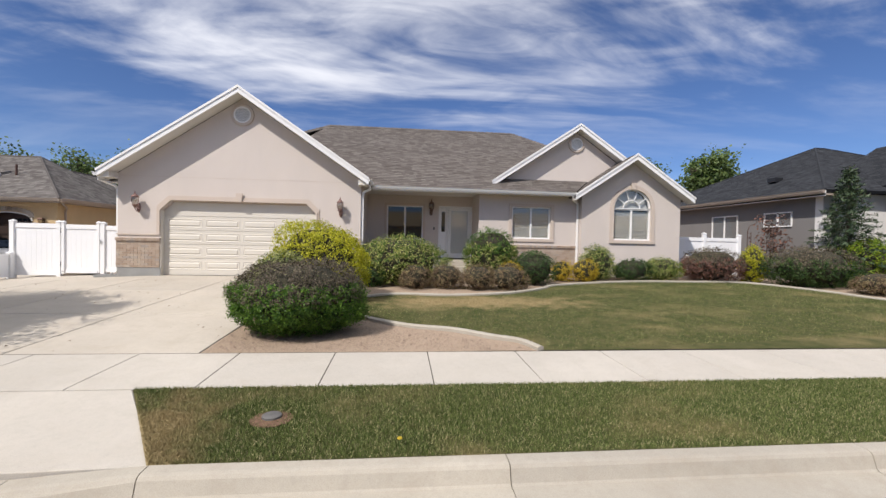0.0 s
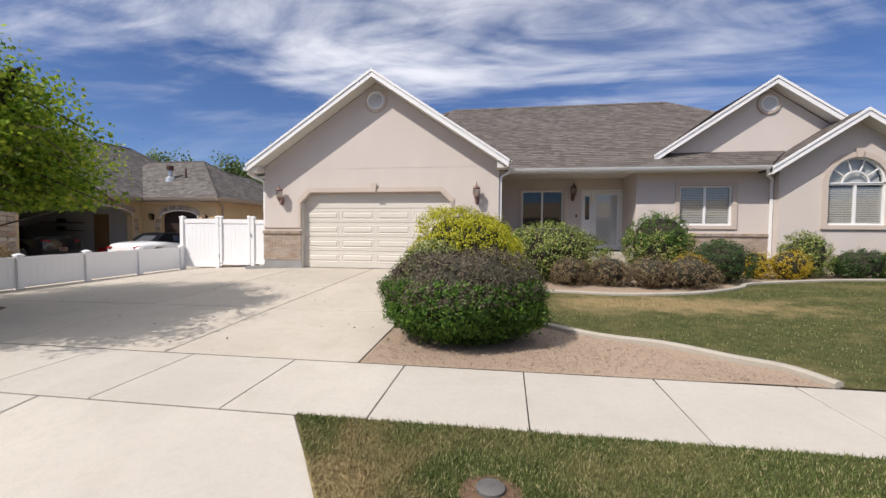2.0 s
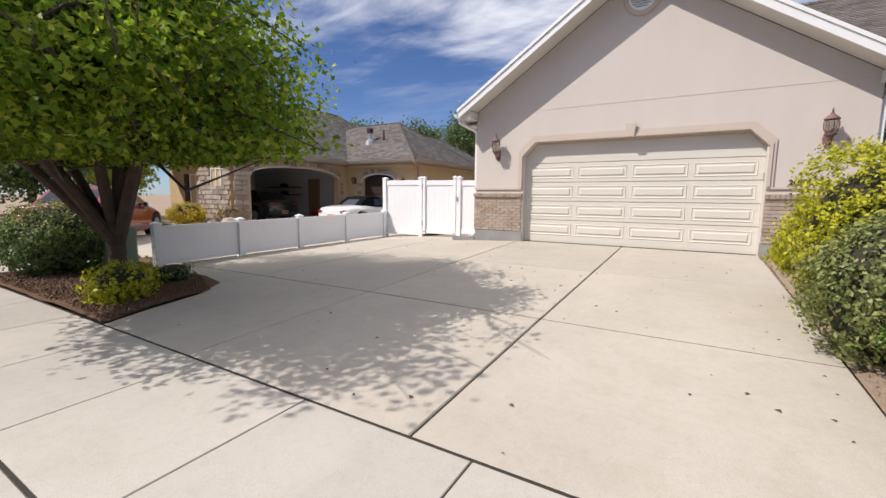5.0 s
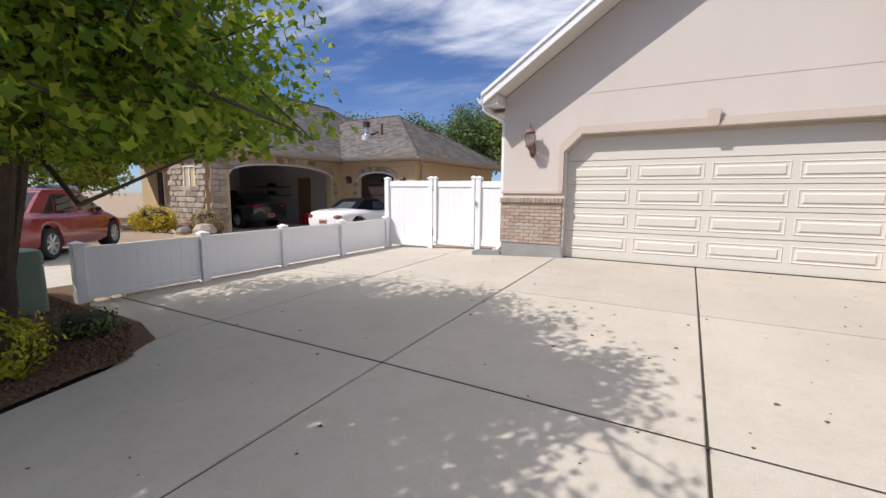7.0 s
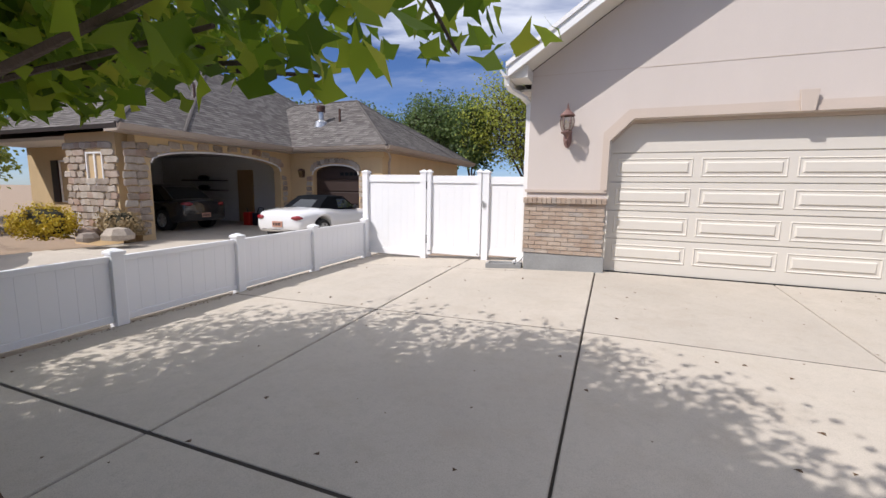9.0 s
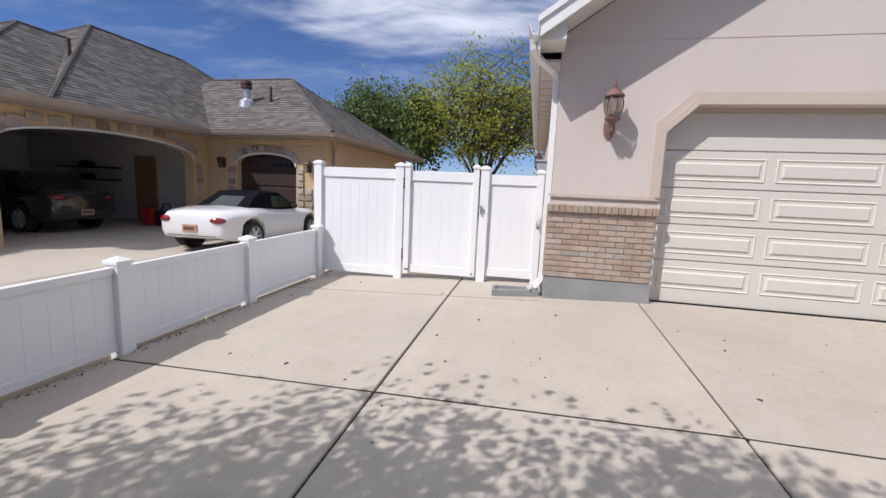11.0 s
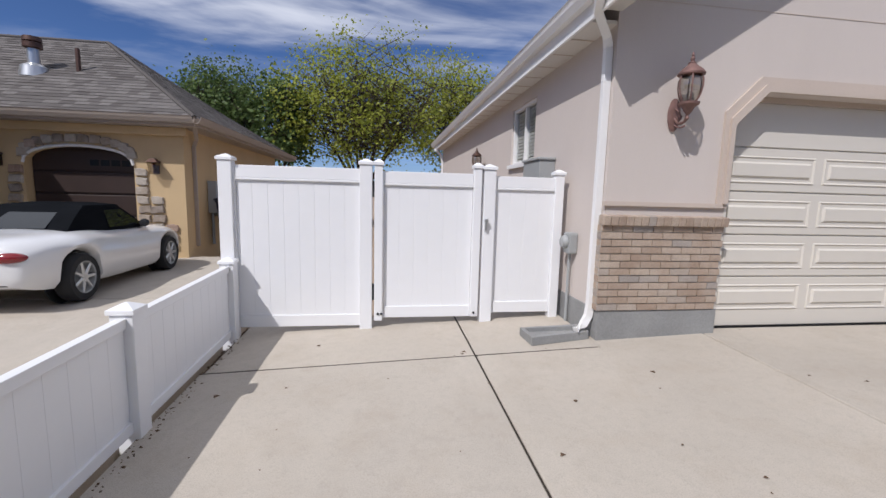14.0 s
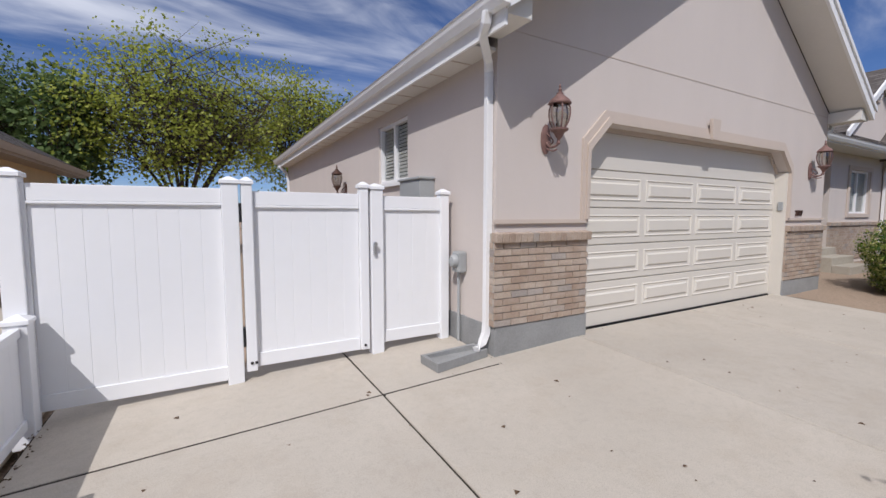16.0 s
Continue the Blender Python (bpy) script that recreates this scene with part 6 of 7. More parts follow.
part("arch_moulding", MB().tube([(WX + 0.02, a, b) for a, b in ap_big], 0.03, 6), STUCCO_PALE, nb)
part("arch_moulding", MB().tube([(a, 19.48, b) for a, b in ap_sml], 0.03, 6), STUCCO_PALE, nb)
BROWN = worn("dark_brown_door", (0.035, 0.02, 0.016), 0.15, 3, 60, 0.5, 0.1)
sd = part("small_garage_door", MB().box(-17.6, -15.56, 19.72, 19.76, NZ, 2.5), BROWN, nb, "dark brown carriage style garage door")
for r in range(5):
    part("door_section", MB().box(-17.56, -15.6, 19.69, 19.721, NZ + 0.02 + r * 0.45, NZ + 0.43 + r * 0.45), BROWN, sd, bevel=0.012)
for c in range(4):
    part("pane", MB().box(-16.5 + c * 0.2, -16.34 + c * 0.2, 19.68, 19.689, 1.98, 2.1), GLASS, sd)
# inside of the open garage
for q in ((-26.4, -26.2, 15.51, 19.81), (-26.4, WX - 0.31, 19.81, 20.0), (-20.99, WX - 0.31, 13.95, 14.1)):
    part("garage_inner_wall", MB().box(*q, NZ - 0.2, 2.9), STUCCO_PALE, nb)
part("garage_ceiling", MB().box(-26.4, WX - 0.3, 13.9, 20.0, 2.75, 2.85), STUCCO_PALE, nb)
part("inner_door", MB().box(-21.6, -20.8, 19.74, 19.80, NZ, 2.2), worn("tan_wood_door", (0.32, 0.2, 0.1), 0.1), nb, "tan interior door")
for z in (1.75, 1.35):
    rk = part("wall_shelf", MB().box(-24.4, -22.2, 19.35, 19.80, z, z + 0.04), BLACK, None)
    tagged(rk, "black wall shelf loaded with dark gear", "shelf")
    part("stored_gear", MB().lathe([(0.001, 0), (0.2, 0.02), (0.24, 0.1), (0.15, 0.18), (0.001, 0.2)], (-23.3, 19.55, z + 0.04), 10), BLACK, rk)
for x0, x1, z0, z1, y in ((-20.1, -19.4, 1.35, 2.35, 13.58), (-24.6, -23.5, 0.9, 2.3, 15.18)):
    window_unit(nb, x0, x1, z0, z1, y, blind=True)
for x in (-24.85, -23.25):
    part("shutter", MB().box(x - 0.18, x + 0.18, 15.14, 15.199, 0.9, 2.3), BROWN, nb, "dark brown window shutter", bevel=0.006)
# roofs
def hip(parent, x0, x1, y0, y1, ez, pitch, mat, along="x", course=0.15):
    if along == "y":
        h = (x1 - x0) / 2
        xr = (x0 + x1) / 2
        zr = ez + h * pitch
        a, b = (xr, y0 + h, zr), (xr, y1 - h, zr)
        roof_face([(x1, y0, ez), (x1, y1, ez), b, a], "roof", parent, mat, course)
        roof_face([(x0, y1, ez), (x0, y0, ez), a, b], "roof", parent, mat, course)
        roof_face([(x0, y0, ez), (x1, y0, ez), a], "roof", parent, mat, course)
        roof_face([(x1, y1, ez), (x0, y1, ez), b], "roof", parent, mat, course)
    else:
        h = (y1 - y0) / 2
        yr = (y0 + y1) / 2
        zr = ez + h * pitch
        a, b = (x0 + h, yr, zr), (x1 - h, yr, zr)
        roof_face([(x0, y0, ez), (x1, y0, ez), b, a], "roof", parent, mat, course)
        roof_face([(x1, y1, ez), (x0, y1, ez), a, b], "roof", parent, mat, course)
        roof_face([(x0, y1, ez), (x0, y0, ez), a], "roof", parent, mat, course)
        roof_face([(x1, y0, ez), (x1, y1, ez), b], "roof", parent, mat, course)
    cp = MB()
    ends = [a, b]
    lines = [(a, b)] + [((x, y, ez), min(ends, key=lambda q: (q[0] - x) ** 2 + (q[1] - y) ** 2)) for x in (x0, x1) for y in (y0, y1)]
    for p, q in lines:
        cp.tube([tuple(Vector(p) + Vector((0, 0, 0.0))), tuple(Vector(q) + Vector((0, 0, 0.0)))], 0.05, 6)
    part("ridge_cap", cp, mat, parent)
hip(nb, -27.1, -18.1, 14.9, 27.4, 2.95, 0.70, SHINGLE_L, "y")
hip(nb, -25.6, -18.12, 13.2, 22, 2.95, 0.62, SHINGLE_L, "y")
hip(nb, -24.0, -14.2, 19.05, 25.6, 2.95, 0.68, SHINGLE_L, "x")
hip(nb, -20.0, -14.22, 19.6, 28.5, 2.93, 0.62, SHINGLE_L, "y")
TAUPE = worn("taupe_gutter_metal", (0.36, 0.30, 0.25), 0.06, 2, 50, 0.5, 0.03)
gutter(nb, (-18.1, 13.2, 2.96), (-18.1, 19.05, 2.96), (1, 0, 0), 0.13, TAUPE)
gutter(nb, (-18.1, 19.05, 2.96), (-14.2, 19.05, 2.96), (0, -1, 0), 0.13, TAUPE)
gutter(nb, (-14.2, 19.05, 2.96), (-14.2, 28.4, 2.96), (1, 0, 0), 0.13, TAUPE)
part("eave_soffit", MB().box(-18.6, -18.1, 13.2, 19.5, 2.78, 2.84).box(-18.1, -14.2, 19.05, 19.5, 2.78, 2.84).box(-14.62, -14.2, 19.5, 28.4, 2.78, 2.84), TAUPE, nb)
part("cornice", MB().box(-18.3, -14.5, 19.36, 19.499, 2.62, 2.78), STUCCO_TAN, nb, bevel=0.02)
downspout(nb, [(-14.3, 19.3, 2.8), (-14.5, 19.85, 2.6), (-14.58, 19.9, 2.45), (-14.58, 19.9, 0.3)], TAUPE)
fl = part("roof_flue", MB().lathe([(0.28, -0.1), (0.24, 0.12), (0.11, 0.2), (0.10, 0.55), (0.001, 0.55)], (-18.0, 20.6, 3.95), 14), STEEL, nb, "galvanised roof flue with dark cap", smooth=True)
part("flue_cap", MB().lathe([(0.10, 0.5), (0.17, 0.52), (0.17, 0.62), (0.14, 0.63), (0.17, 0.65), (0.16, 0.74), (0.001, 0.77)], (-18.0, 20.6, 3.95), 14), IRON, fl, smooth=True)
part("vent_pipe", MB().tube([(-17.2, 20.7, 4.0), (-17.2, 20.7, 4.55)], 0.045, 8), IRON, nb)
part("vent_pipe", MB().tube([(-20.3, 17.0, 4.2), (-20.3, 17.0, 4.85)], 0.045, 8), IRON, nb)
for p, o in (((-15.15, 19.5, 1.95), (0, -1, 0)), ((-18.0, 19.5, 2.02), (0, -1, 0))):
    l = thing("wall_lamp", "small square dark wall lantern on tan stucco", "wall lamp", p)
    part("back_plate", MB().box(p[0] - 0.06, p[0] + 0.06, p[1] - 0.02, p[1] - 0.001, p[2] - 0.1, p[2] + 0.16), IRON, l)
    part("glass", MB().loft([[(p[0] + sx * 0.06, p[1] - 0.12 + sy * 0.06, p[2] - 0.12) for sx, sy in ((-1, -1), (1, -1), (1, 1), (-1, 1))], [(p[0] + sx * 0.09, p[1] - 0.12 + sy * 0.09, p[2] + 0.12) for sx, sy in ((-1, -1), (1, -1), (1, 1), (-1, 1))]]), LAMP_GLASS, l)
    part("cap", MB().loft([[(p[0] + sx * 0.11, p[1] - 0.12 + sy * 0.11, p[2] + 0.12) for sx, sy in ((-1, -1), (1, -1), (1, 1), (-1, 1))], [(p[0] + sx * 0.04, p[1] - 0.12 + sy * 0.04, p[2] + 0.2) for sx, sy in ((-1, -1), (1, -1), (1, 1), (-1, 1))]]), IRON, l)
eb = part("electric_panel", MB().box(-14.61, -14.42, 20.6, 20.95, 1.0, 1.75).box(-14.61, -14.45, 20.98, 21.2, 0.9, 1.3), GREY_BOX, None, bevel=0.01)
tagged(eb, "grey electric boxes on the tan stucco wall", "electric panel")
part("conduit", MB().tube([(-14.55, 20.7, 1.0), (-14.55, 20.7, 0.25)], 0.03, 8), GREY_BOX, eb)
NAVY = plain("dark_blue_plastic", (0.012, 0.015, 0.035), 0.5)
bn = thing("wheelie_bin", "dark blue wheeled rubbish bin by the wall", "bin", (-14.1, 20.4, 0.3))
part("body", MB().loft([[(-14.1 + sx * a, 20.75 + sy * a, z) for sx, sy in ((-1, -1), (1, -1), (1, 1), (-1, 1))] for a, z in ((0.22, 0.3), (0.29, 1.25), (0.31, 1.26), (0.31, 1.30))]), NAVY, bn, bevel=0.02)
part("lid", MB().loft([[(-14.1 + sx * a, 20.75 + sy * a, z) for sx, sy in ((-1, -1), (1, -1), (1, 1), (-1, 1))] for a, z in ((0.33, 1.301), (0.33, 1.34), (0.2, 1.38))]), NAVY, bn, bevel=0.015)
nd = thing("neighbour_driveway", "pale concrete driveway of the tan house", "driveway", kind="structure")
for x0, x1, y0, y1 in ((-15.4, -12.08, 8.3, 12.0), (-18.8, -15.4, 8.3, 12.0), (-15.4, -12.08, 12.0, 16.0), (-18.6, -15.4, 12.0, 16.0), (-15.4, -12.08, 16.0, 19.7), (-18.6, -15.4, 16.0, 19.7), (-26.2, -18.6, 14.1, 19.8), (-19.6, -13.4, 5.9, 8.3)):
    sl = new("slab", MB().loft([[(x, y, 0.02 + max(y - 8, 0) * 0.006 - d) for x, y in ((x0 + e, y0 + e), (x1 - e, y0 + e), (x1 - e, y1 - e), (x0 + e, y1 - e))] for e, d in ((0.008, 0.12), (0.008, 0.01), (0.016, 0.0))]).mesh("slab", SLAB))
    sl.parent = nd
for k, (x, y, r) in enumerate(((-17.9, 12.9, 0.32), (-18.3, 12.5, 0.22), (-19.0, 12.9, 0.26))):
    rk = part("boulder", MB().lathe([(0.001, -0.05), (r, 0.0), (r * 1.05, r * 0.35), (r * 0.7, r * 0.8), (0.001, r * 0.9)], (x, y, gz(y)), 7), STONE, None, smooth=True)
    tagged(rk, "rough tan landscape boulder", "boulder")
RED = plain("red_plastic", (0.42, 0.02, 0.015), 0.4)
gc = part("fuel_can", MB().box(-20.15, -19.85, 18.6, 18.85, 0.085, 0.58), RED, None, bevel=0.03)
tagged(gc, "red plastic fuel can on the garage floor", "fuel can")
part("spout", MB().tube([(-20.0, 18.7, 0.58), (-20.0, 18.68, 0.68), (-20.0, 18.6, 0.73)], 0.02, 6), BLACK, gc)
cr = part("storage_crate", MB().box(-19.75, -19.3, 18.65, 19.05, 0.085, 0.55), NAVY, None, bevel=0.02)
tagged(cr, "dark blue plastic storage crate", "crate")
part("handle", MB().tube([(-19.7, 18.85, 0.55), (-19.6, 18.85, 0.75), (-19.4, 18.85, 0.75), (-19.35, 18.85, 0.55)], 0.02, 6), BLACK, cr)


# ---------------------------------------------------------------- the grey house on the other side
rh = thing("grey_house", "grey stucco house with charcoal shingle roof", "house", (18, 17, 0.3))
RXW, RYF = 15.5, 14.0
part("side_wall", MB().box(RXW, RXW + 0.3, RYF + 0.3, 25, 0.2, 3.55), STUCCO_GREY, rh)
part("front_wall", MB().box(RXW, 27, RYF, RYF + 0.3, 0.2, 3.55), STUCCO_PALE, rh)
hip(rh, 15.05, 27.5, 13.55, 25.5, 3.62, 0.50, SHINGLE_R, "x", 0.2)
gutter(rh, (15.05, 13.55, 3.62), (15.05, 25.5, 3.62), (-1, 0, 0), 0.13, TAUPE)
part("eave_soffit", MB().box(15.06, RXW, 13.55, 25.5, 3.42, 3.48), TAUPE, rh)
part("fascia", MB().box(15.06, 15.09, 13.55, 25.5, 3.40, 3.61), PAINT, rh)
window_unit(rh, 17.9, 19.5, 1.75, 2.95, RXW - 0.03, axis="x", out=-1)
window_unit(rh, 15.2, 16.5, 2.35, 2.95, RXW - 0.03, axis="x", out=-1)
roof_face([(18.0, 17, 3.9), (18.0, 11.6, 3.9), (21.4, 11.6, 6.1), (21.4, 17, 6.1)], "roof", rh, SHINGLE_R)
roof_face([(24.8, 11.6, 3.9), (24.8, 17, 3.9), (21.4, 17, 6.1), (21.4, 11.6, 6.1)], "roof", rh, SHINGLE_R)
for s in (-1, 1):
    part("barge_board", MB().prism([(21.4, 6.12), (21.4 + s * 3.45, 3.9), (21.4 + s * 3.45, 3.66), (21.4, 5.88)], "y", 11.54, 11.6), PAINT, rh)
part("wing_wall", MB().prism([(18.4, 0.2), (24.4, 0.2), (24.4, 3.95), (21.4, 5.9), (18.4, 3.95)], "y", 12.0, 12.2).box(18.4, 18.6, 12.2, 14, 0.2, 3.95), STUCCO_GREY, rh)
for x, y in ((16.6, 17.2), (18.2, 15.4), (20.2, 15.0)):
    part("roof_vent", MB().box(x - 0.2, x + 0.2, y - 0.2, y + 0.2, 3.62 + min(x - 15.05, y - 13.55) * 0.5, 3.84 + min(x - 15.05, y - 13.55) * 0.5), BLACK, rh, bevel=0.03)
ta = thing("garden_arch", "dark iron garden arch with scrolls", "garden arch", (14.2, 15.4, 0.3))
for x in (13.75, 13.9, 14.6, 14.75):
    part("arch_post", MB().tube([(x, 15.4, 0.25), (x, 15.4, 2.1)], 0.014, 6), IRON, ta)
part("arch_top", MB().tube(smooth_line([(13.75, 15.4, 2.1), (13.85, 15.4, 2.35), (14.1, 15.4, 2.45), (14.15, 15.4, 2.75), (14.35, 15.4, 2.75), (14.4, 15.4, 2.45), (14.65, 15.4, 2.35), (14.75, 15.4, 2.1)], 5), 0.014, 6), IRON, ta)
for z in (0.9, 1.5, 2.05):
    part("rung", MB().tube([(13.75, 15.4, z), (13.9, 15.4, z)], 0.008, 5), IRON, ta)
    part("rung", MB().tube([(14.6, 15.4, z), (14.75, 15.4, z)], 0.008, 5), IRON, ta)


# ---------------------------------------------------------------- cars
def paint(name, c, rough=0.25):
    k = Nodes(name)
    k.b.inputs["Coat Weight"].default_value = 0.8
    k.b.inputs["Coat Roughness"].default_value = 0.05
    return k.done(k.mix(k.rng(k.noise(400, 2), 0.4, 0.7, 0, 0.06), c, (0.5, 0.5, 0.5)), rough)


TYRE = worn("tyre_rubber", (0.02, 0.02, 0.021), 0.2, 6, 60, 0.9, 0.3)
CAR_GLASS = glass_mat("car_glass", (0.012, 0.015, 0.017))
TAIL = plain("red_lamp_lens", (0.22, 0.008, 0.012), 0.12, 0, 0.8)
PLATE = plain("orange_plate", (0.46, 0.25, 0.18), 0.5)


def wheel(parent, x, y, z, r, w=0.2, spokes=7):
    """A wheel whose axle runs along x in car space."""
    tyre = part("wheel", MB().lathe([(r * 0.68, -w / 2), (r * 0.93, -w / 2), (r, -w * 0.32), (r, w * 0.32), (r * 0.93, w / 2), (r * 0.68, w / 2)], (x, y, z), 28, "x"), TYRE, parent, "black tyre", smooth=True)
    s = 1 if x > 0 else -1
    part("rim", MB().lathe([(r * 0.69, -w / 2 + 0.002), (r * 0.71, w / 2 - 0.004), (r * 0.63, w / 2 - 0.01), (r * 0.60, 0.0), (r * 0.2, 0.02), (0.001, 0.02)] if s > 0 else [(r * 0.69, w / 2 - 0.002), (r * 0.71, -w / 2 + 0.004), (r * 0.63, -w / 2 + 0.01), (r * 0.60, 0.0), (r * 0.2, -0.02), (0.001, -0.02)], (x, y, z), 28, "x"), GREY_BOX, tyre, "grey alloy rim", smooth=True)
    sp = MB()
    for k in range(spokes):
        a = 6.283 * k / spokes
        c, n = math.cos(a), math.sin(a)
        d, e = Vector((0, c, n)), Vector((0, -n, c))
        q = Vector((x + s * (w / 2 - 0.018), y, z))
        sp.loft([[q + d * t + e * h + Vector((s * o, 0, 0)) for h, o in ((-b, 0), (b, 0), (b * 0.6, 0.012), (-b * 0.6, 0.012))] for t, b in ((0.0, 0.028), (r * 0.64, 0.018))])
    part("spoke_star", sp, STEEL, tyre)
    return tyre


def car(label, at, heading, colour, stations, cabin, wheel_r, axles, track, roof_mat, lamps=True, tail_z=0.72, plate=True, tail=None):
    """A car built nose to +y at the origin: body skin through stations (y, half width, floor, waist, deck), cabin rings, wheels and lamps."""
    c = thing("car", label, "car")
    rings = []
    fine = [tuple(q) for q in smooth_line(stations, 7)]
    for y, w, f, b, d in fine:
        for ya in axles:
            q = (wheel_r * 1.14) ** 2 - (y - ya) ** 2
            if q > 0:
                f = max(f, wheel_r + math.sqrt(q))
        g = min(0.09, (b - f) * 0.3)
        rings.append([(-w * 0.90, y, f), (-w * 0.985, y, f + g), (-w, y, f + (b - f) * 0.55), (-w * 0.985, y, b - 0.05), (-w * 0.93, y, b), (-w * 0.80, y, b + (d - b) * 0.7), (-w * 0.45, y, d), (0, y, d + 0.012), (w * 0.45, y, d), (w * 0.80, y, b + (d - b) * 0.7), (w * 0.93, y, b), (w * 0.985, y, b - 0.05), (w, y, f + (b - f) * 0.55), (w * 0.985, y, f + g), (w * 0.90, y, f)])
    body = part("body", MB().loft(rings), colour, c, smooth=True)
    for f in body.data.polygons:
        f.use_smooth = True
    # cabin: glass band between waist and roof, with pillars by the roof skin
    lo, hi, n = cabin["base"], cabin["roof"], 5
    def outline(o, z):
        y0, y1, w0, w1 = o
        return [(-w0, y0, z), (w0, y0, z), (w0 * 1.02, y0 + (y1 - y0) * 0.3, z), (w1 * 1.02, y0 + (y1 - y0) * 0.75, z), (w1, y1, z), (-w1, y1, z), (-w1 * 1.02, y0 + (y1 - y0) * 0.75, z), (-w0 * 1.02, y0 + (y1 - y0) * 0.3, z)]
    zl, zh = cabin["z"]
    def mixo(t):
        return tuple(a + (b - a) * t for a, b in zip(lo, hi))
    part("cabin", MB().loft([outline(mixo(0), zl - 0.03), outline(mixo(0.5), (zl + zh) / 2), outline(mixo(0.94), zh - 0.03)]), roof_mat, c, smooth=True)
    def at_side(s, t, h, e=0.008):
        o = mixo(h * 0.94)
        return (s * ((o[2] + (o[3] - o[2]) * t) * 1.02 + e), o[0] + (o[1] - o[0]) * t, zl + (zh - 0.03 - zl) * h)
    def at_end(k, q, h, e=0.012):
        o = mixo(h * 0.94)
        return (q * (o[2] if k < 0 else o[3]) * 0.92, (o[0] - e) if k < 0 else (o[1] + e), zl + (zh - 0.03 - zl) * h)
    for s in (-1, 1):
        for t0, t1, h0, h1 in cabin["panes"]:
            q = [at_side(s, t0 + 0.02, 0.06), at_side(s, t1, 0.06), at_side(s, t1 - (0.06 if t1 > 0.9 else 0.0), 0.86), at_side(s, t0 + h1, 0.86)]
            q2 = [(x - s * 0.02, y, z) for x, y, z in q]
            part("side_window", MB().loft([q, q2]), CAR_GLASS, c, "dark side window")
    for k, nm in ((-1, "rear_window"), (1, "windscreen")):
        if k < 0 and cabin.get("soft"):
            q = [at_end(k, -0.62, 0.18), at_end(k, 0.62, 0.18), at_end(k, 0.58, 0.80), at_end(k, -0.58, 0.80)]
        else:
            q = [at_end(k, -0.96, 0.06), at_end(k, 0.96, 0.06), at_end(k, 0.96, 0.92), at_end(k, -0.96, 0.92)]
        part(nm, MB().loft([q, [(x, y - k * 0.025, z) for x, y, z in q]]), CAR_GLASS, c)
    rf = outline(mixo(0.90), zh - 0.055)
    rt = outline(mixo(1.0), zh)
    ri = outline((hi[0] + 0.25, hi[1] - 0.2, hi[2] * 0.6, hi[3] * 0.6), zh + 0.035)
    part("roof", MB().loft([outline(mixo(0.88), zh - 0.06), [(a * 1.015, b, z) for a, b, z in rf], [(a * 1.01, b, z) for a, b, z in rt], ri]), roof_mat, c, smooth=True)
    for y in axles:
        for s in (-1, 1):
            ax = s * (track / 2 - 0.14)
            part("wheel_well", MB().lathe([(0.001, -0.01), (wheel_r * 1.2, -0.01), (wheel_r * 1.2, 0.01), (0.001, 0.01)], (ax, y, wheel_r * 1.1), 24, "x"), BLACK, c)
            wheel(c, s * (track / 2 + 0.01), y, wheel_r, wheel_r)
    yb = stations[0][0]
    w = stations[1][1]
    for s in (-1, 1):
        tx, tz, tw, th = tail or (0.62, tail_z, 0.17, 0.07)
        lens = MB().lathe([(0.001, -0.07), (0.6, -0.06), (0.9, -0.035), (1.0, 0.0), (0.9, 0.05), (0.001, 0.06)], (0, 0, 0), 16, "y")
        lens.v = [(s * tx + x * tw - 0.0 * s, yb + 0.012 + y + abs(s * tx + x * tw) ** 4 * 0.25, tz + z * th) for x, y, z in lens.v]
        part("tail_light", lens, TAIL, c, "dark red tail light", smooth=True)
        part("door_mirror", MB().lathe([(0.001, -0.07), (0.055, -0.06), (0.07, 0.0), (0.05, 0.06), (0.001, 0.07)], (s * (w + 0.06), cabin["mirror"], zl + 0.04), 10, "y"), BLACK, c, smooth=True)
        part("door_seam", MB().box(s * (w * 1.0) - 0.004, s * (w * 1.0) + 0.004, cabin["door"] - 0.006, cabin["door"] + 0.006, stations[2][2] + 0.2, zl - 0.06), BLACK, c)
        part("door_handle", MB().box(min(s * (w - 0.01), s * (w + 0.022)), max(s * (w - 0.01), s * (w + 0.022)), cabin["door"] + 0.08, cabin["door"] + 0.26, zl - 0.14, zl - 0.11), colour, c, bevel=0.006)
    if plate:
        p = part("number_plate", MB().box(-0.16, 0.16, yb - 0.022, yb - 0.002, 0.42, 0.57), PLATE, c, "orange and pale number plate", bevel=0.004)
        for k in range(5):
            part("plate_mark", MB().box(-0.12 + k * 0.05, -0.09 + k * 0.05, yb - 0.026, yb - 0.0225, 0.46, 0.53), BLACK, p)
    part("lower_trim", MB().box(-w * 0.8, w * 0.8, yb + 0.02, yb + 0.2, stations[0][2] - 0.06, stations[0][2] + 0.08), BLACK, c, bevel=0.02)
    c.matrix_basis = Matrix.Translation(at) @ Matrix.Rotation(radians(heading), 4, "Z")
    return c


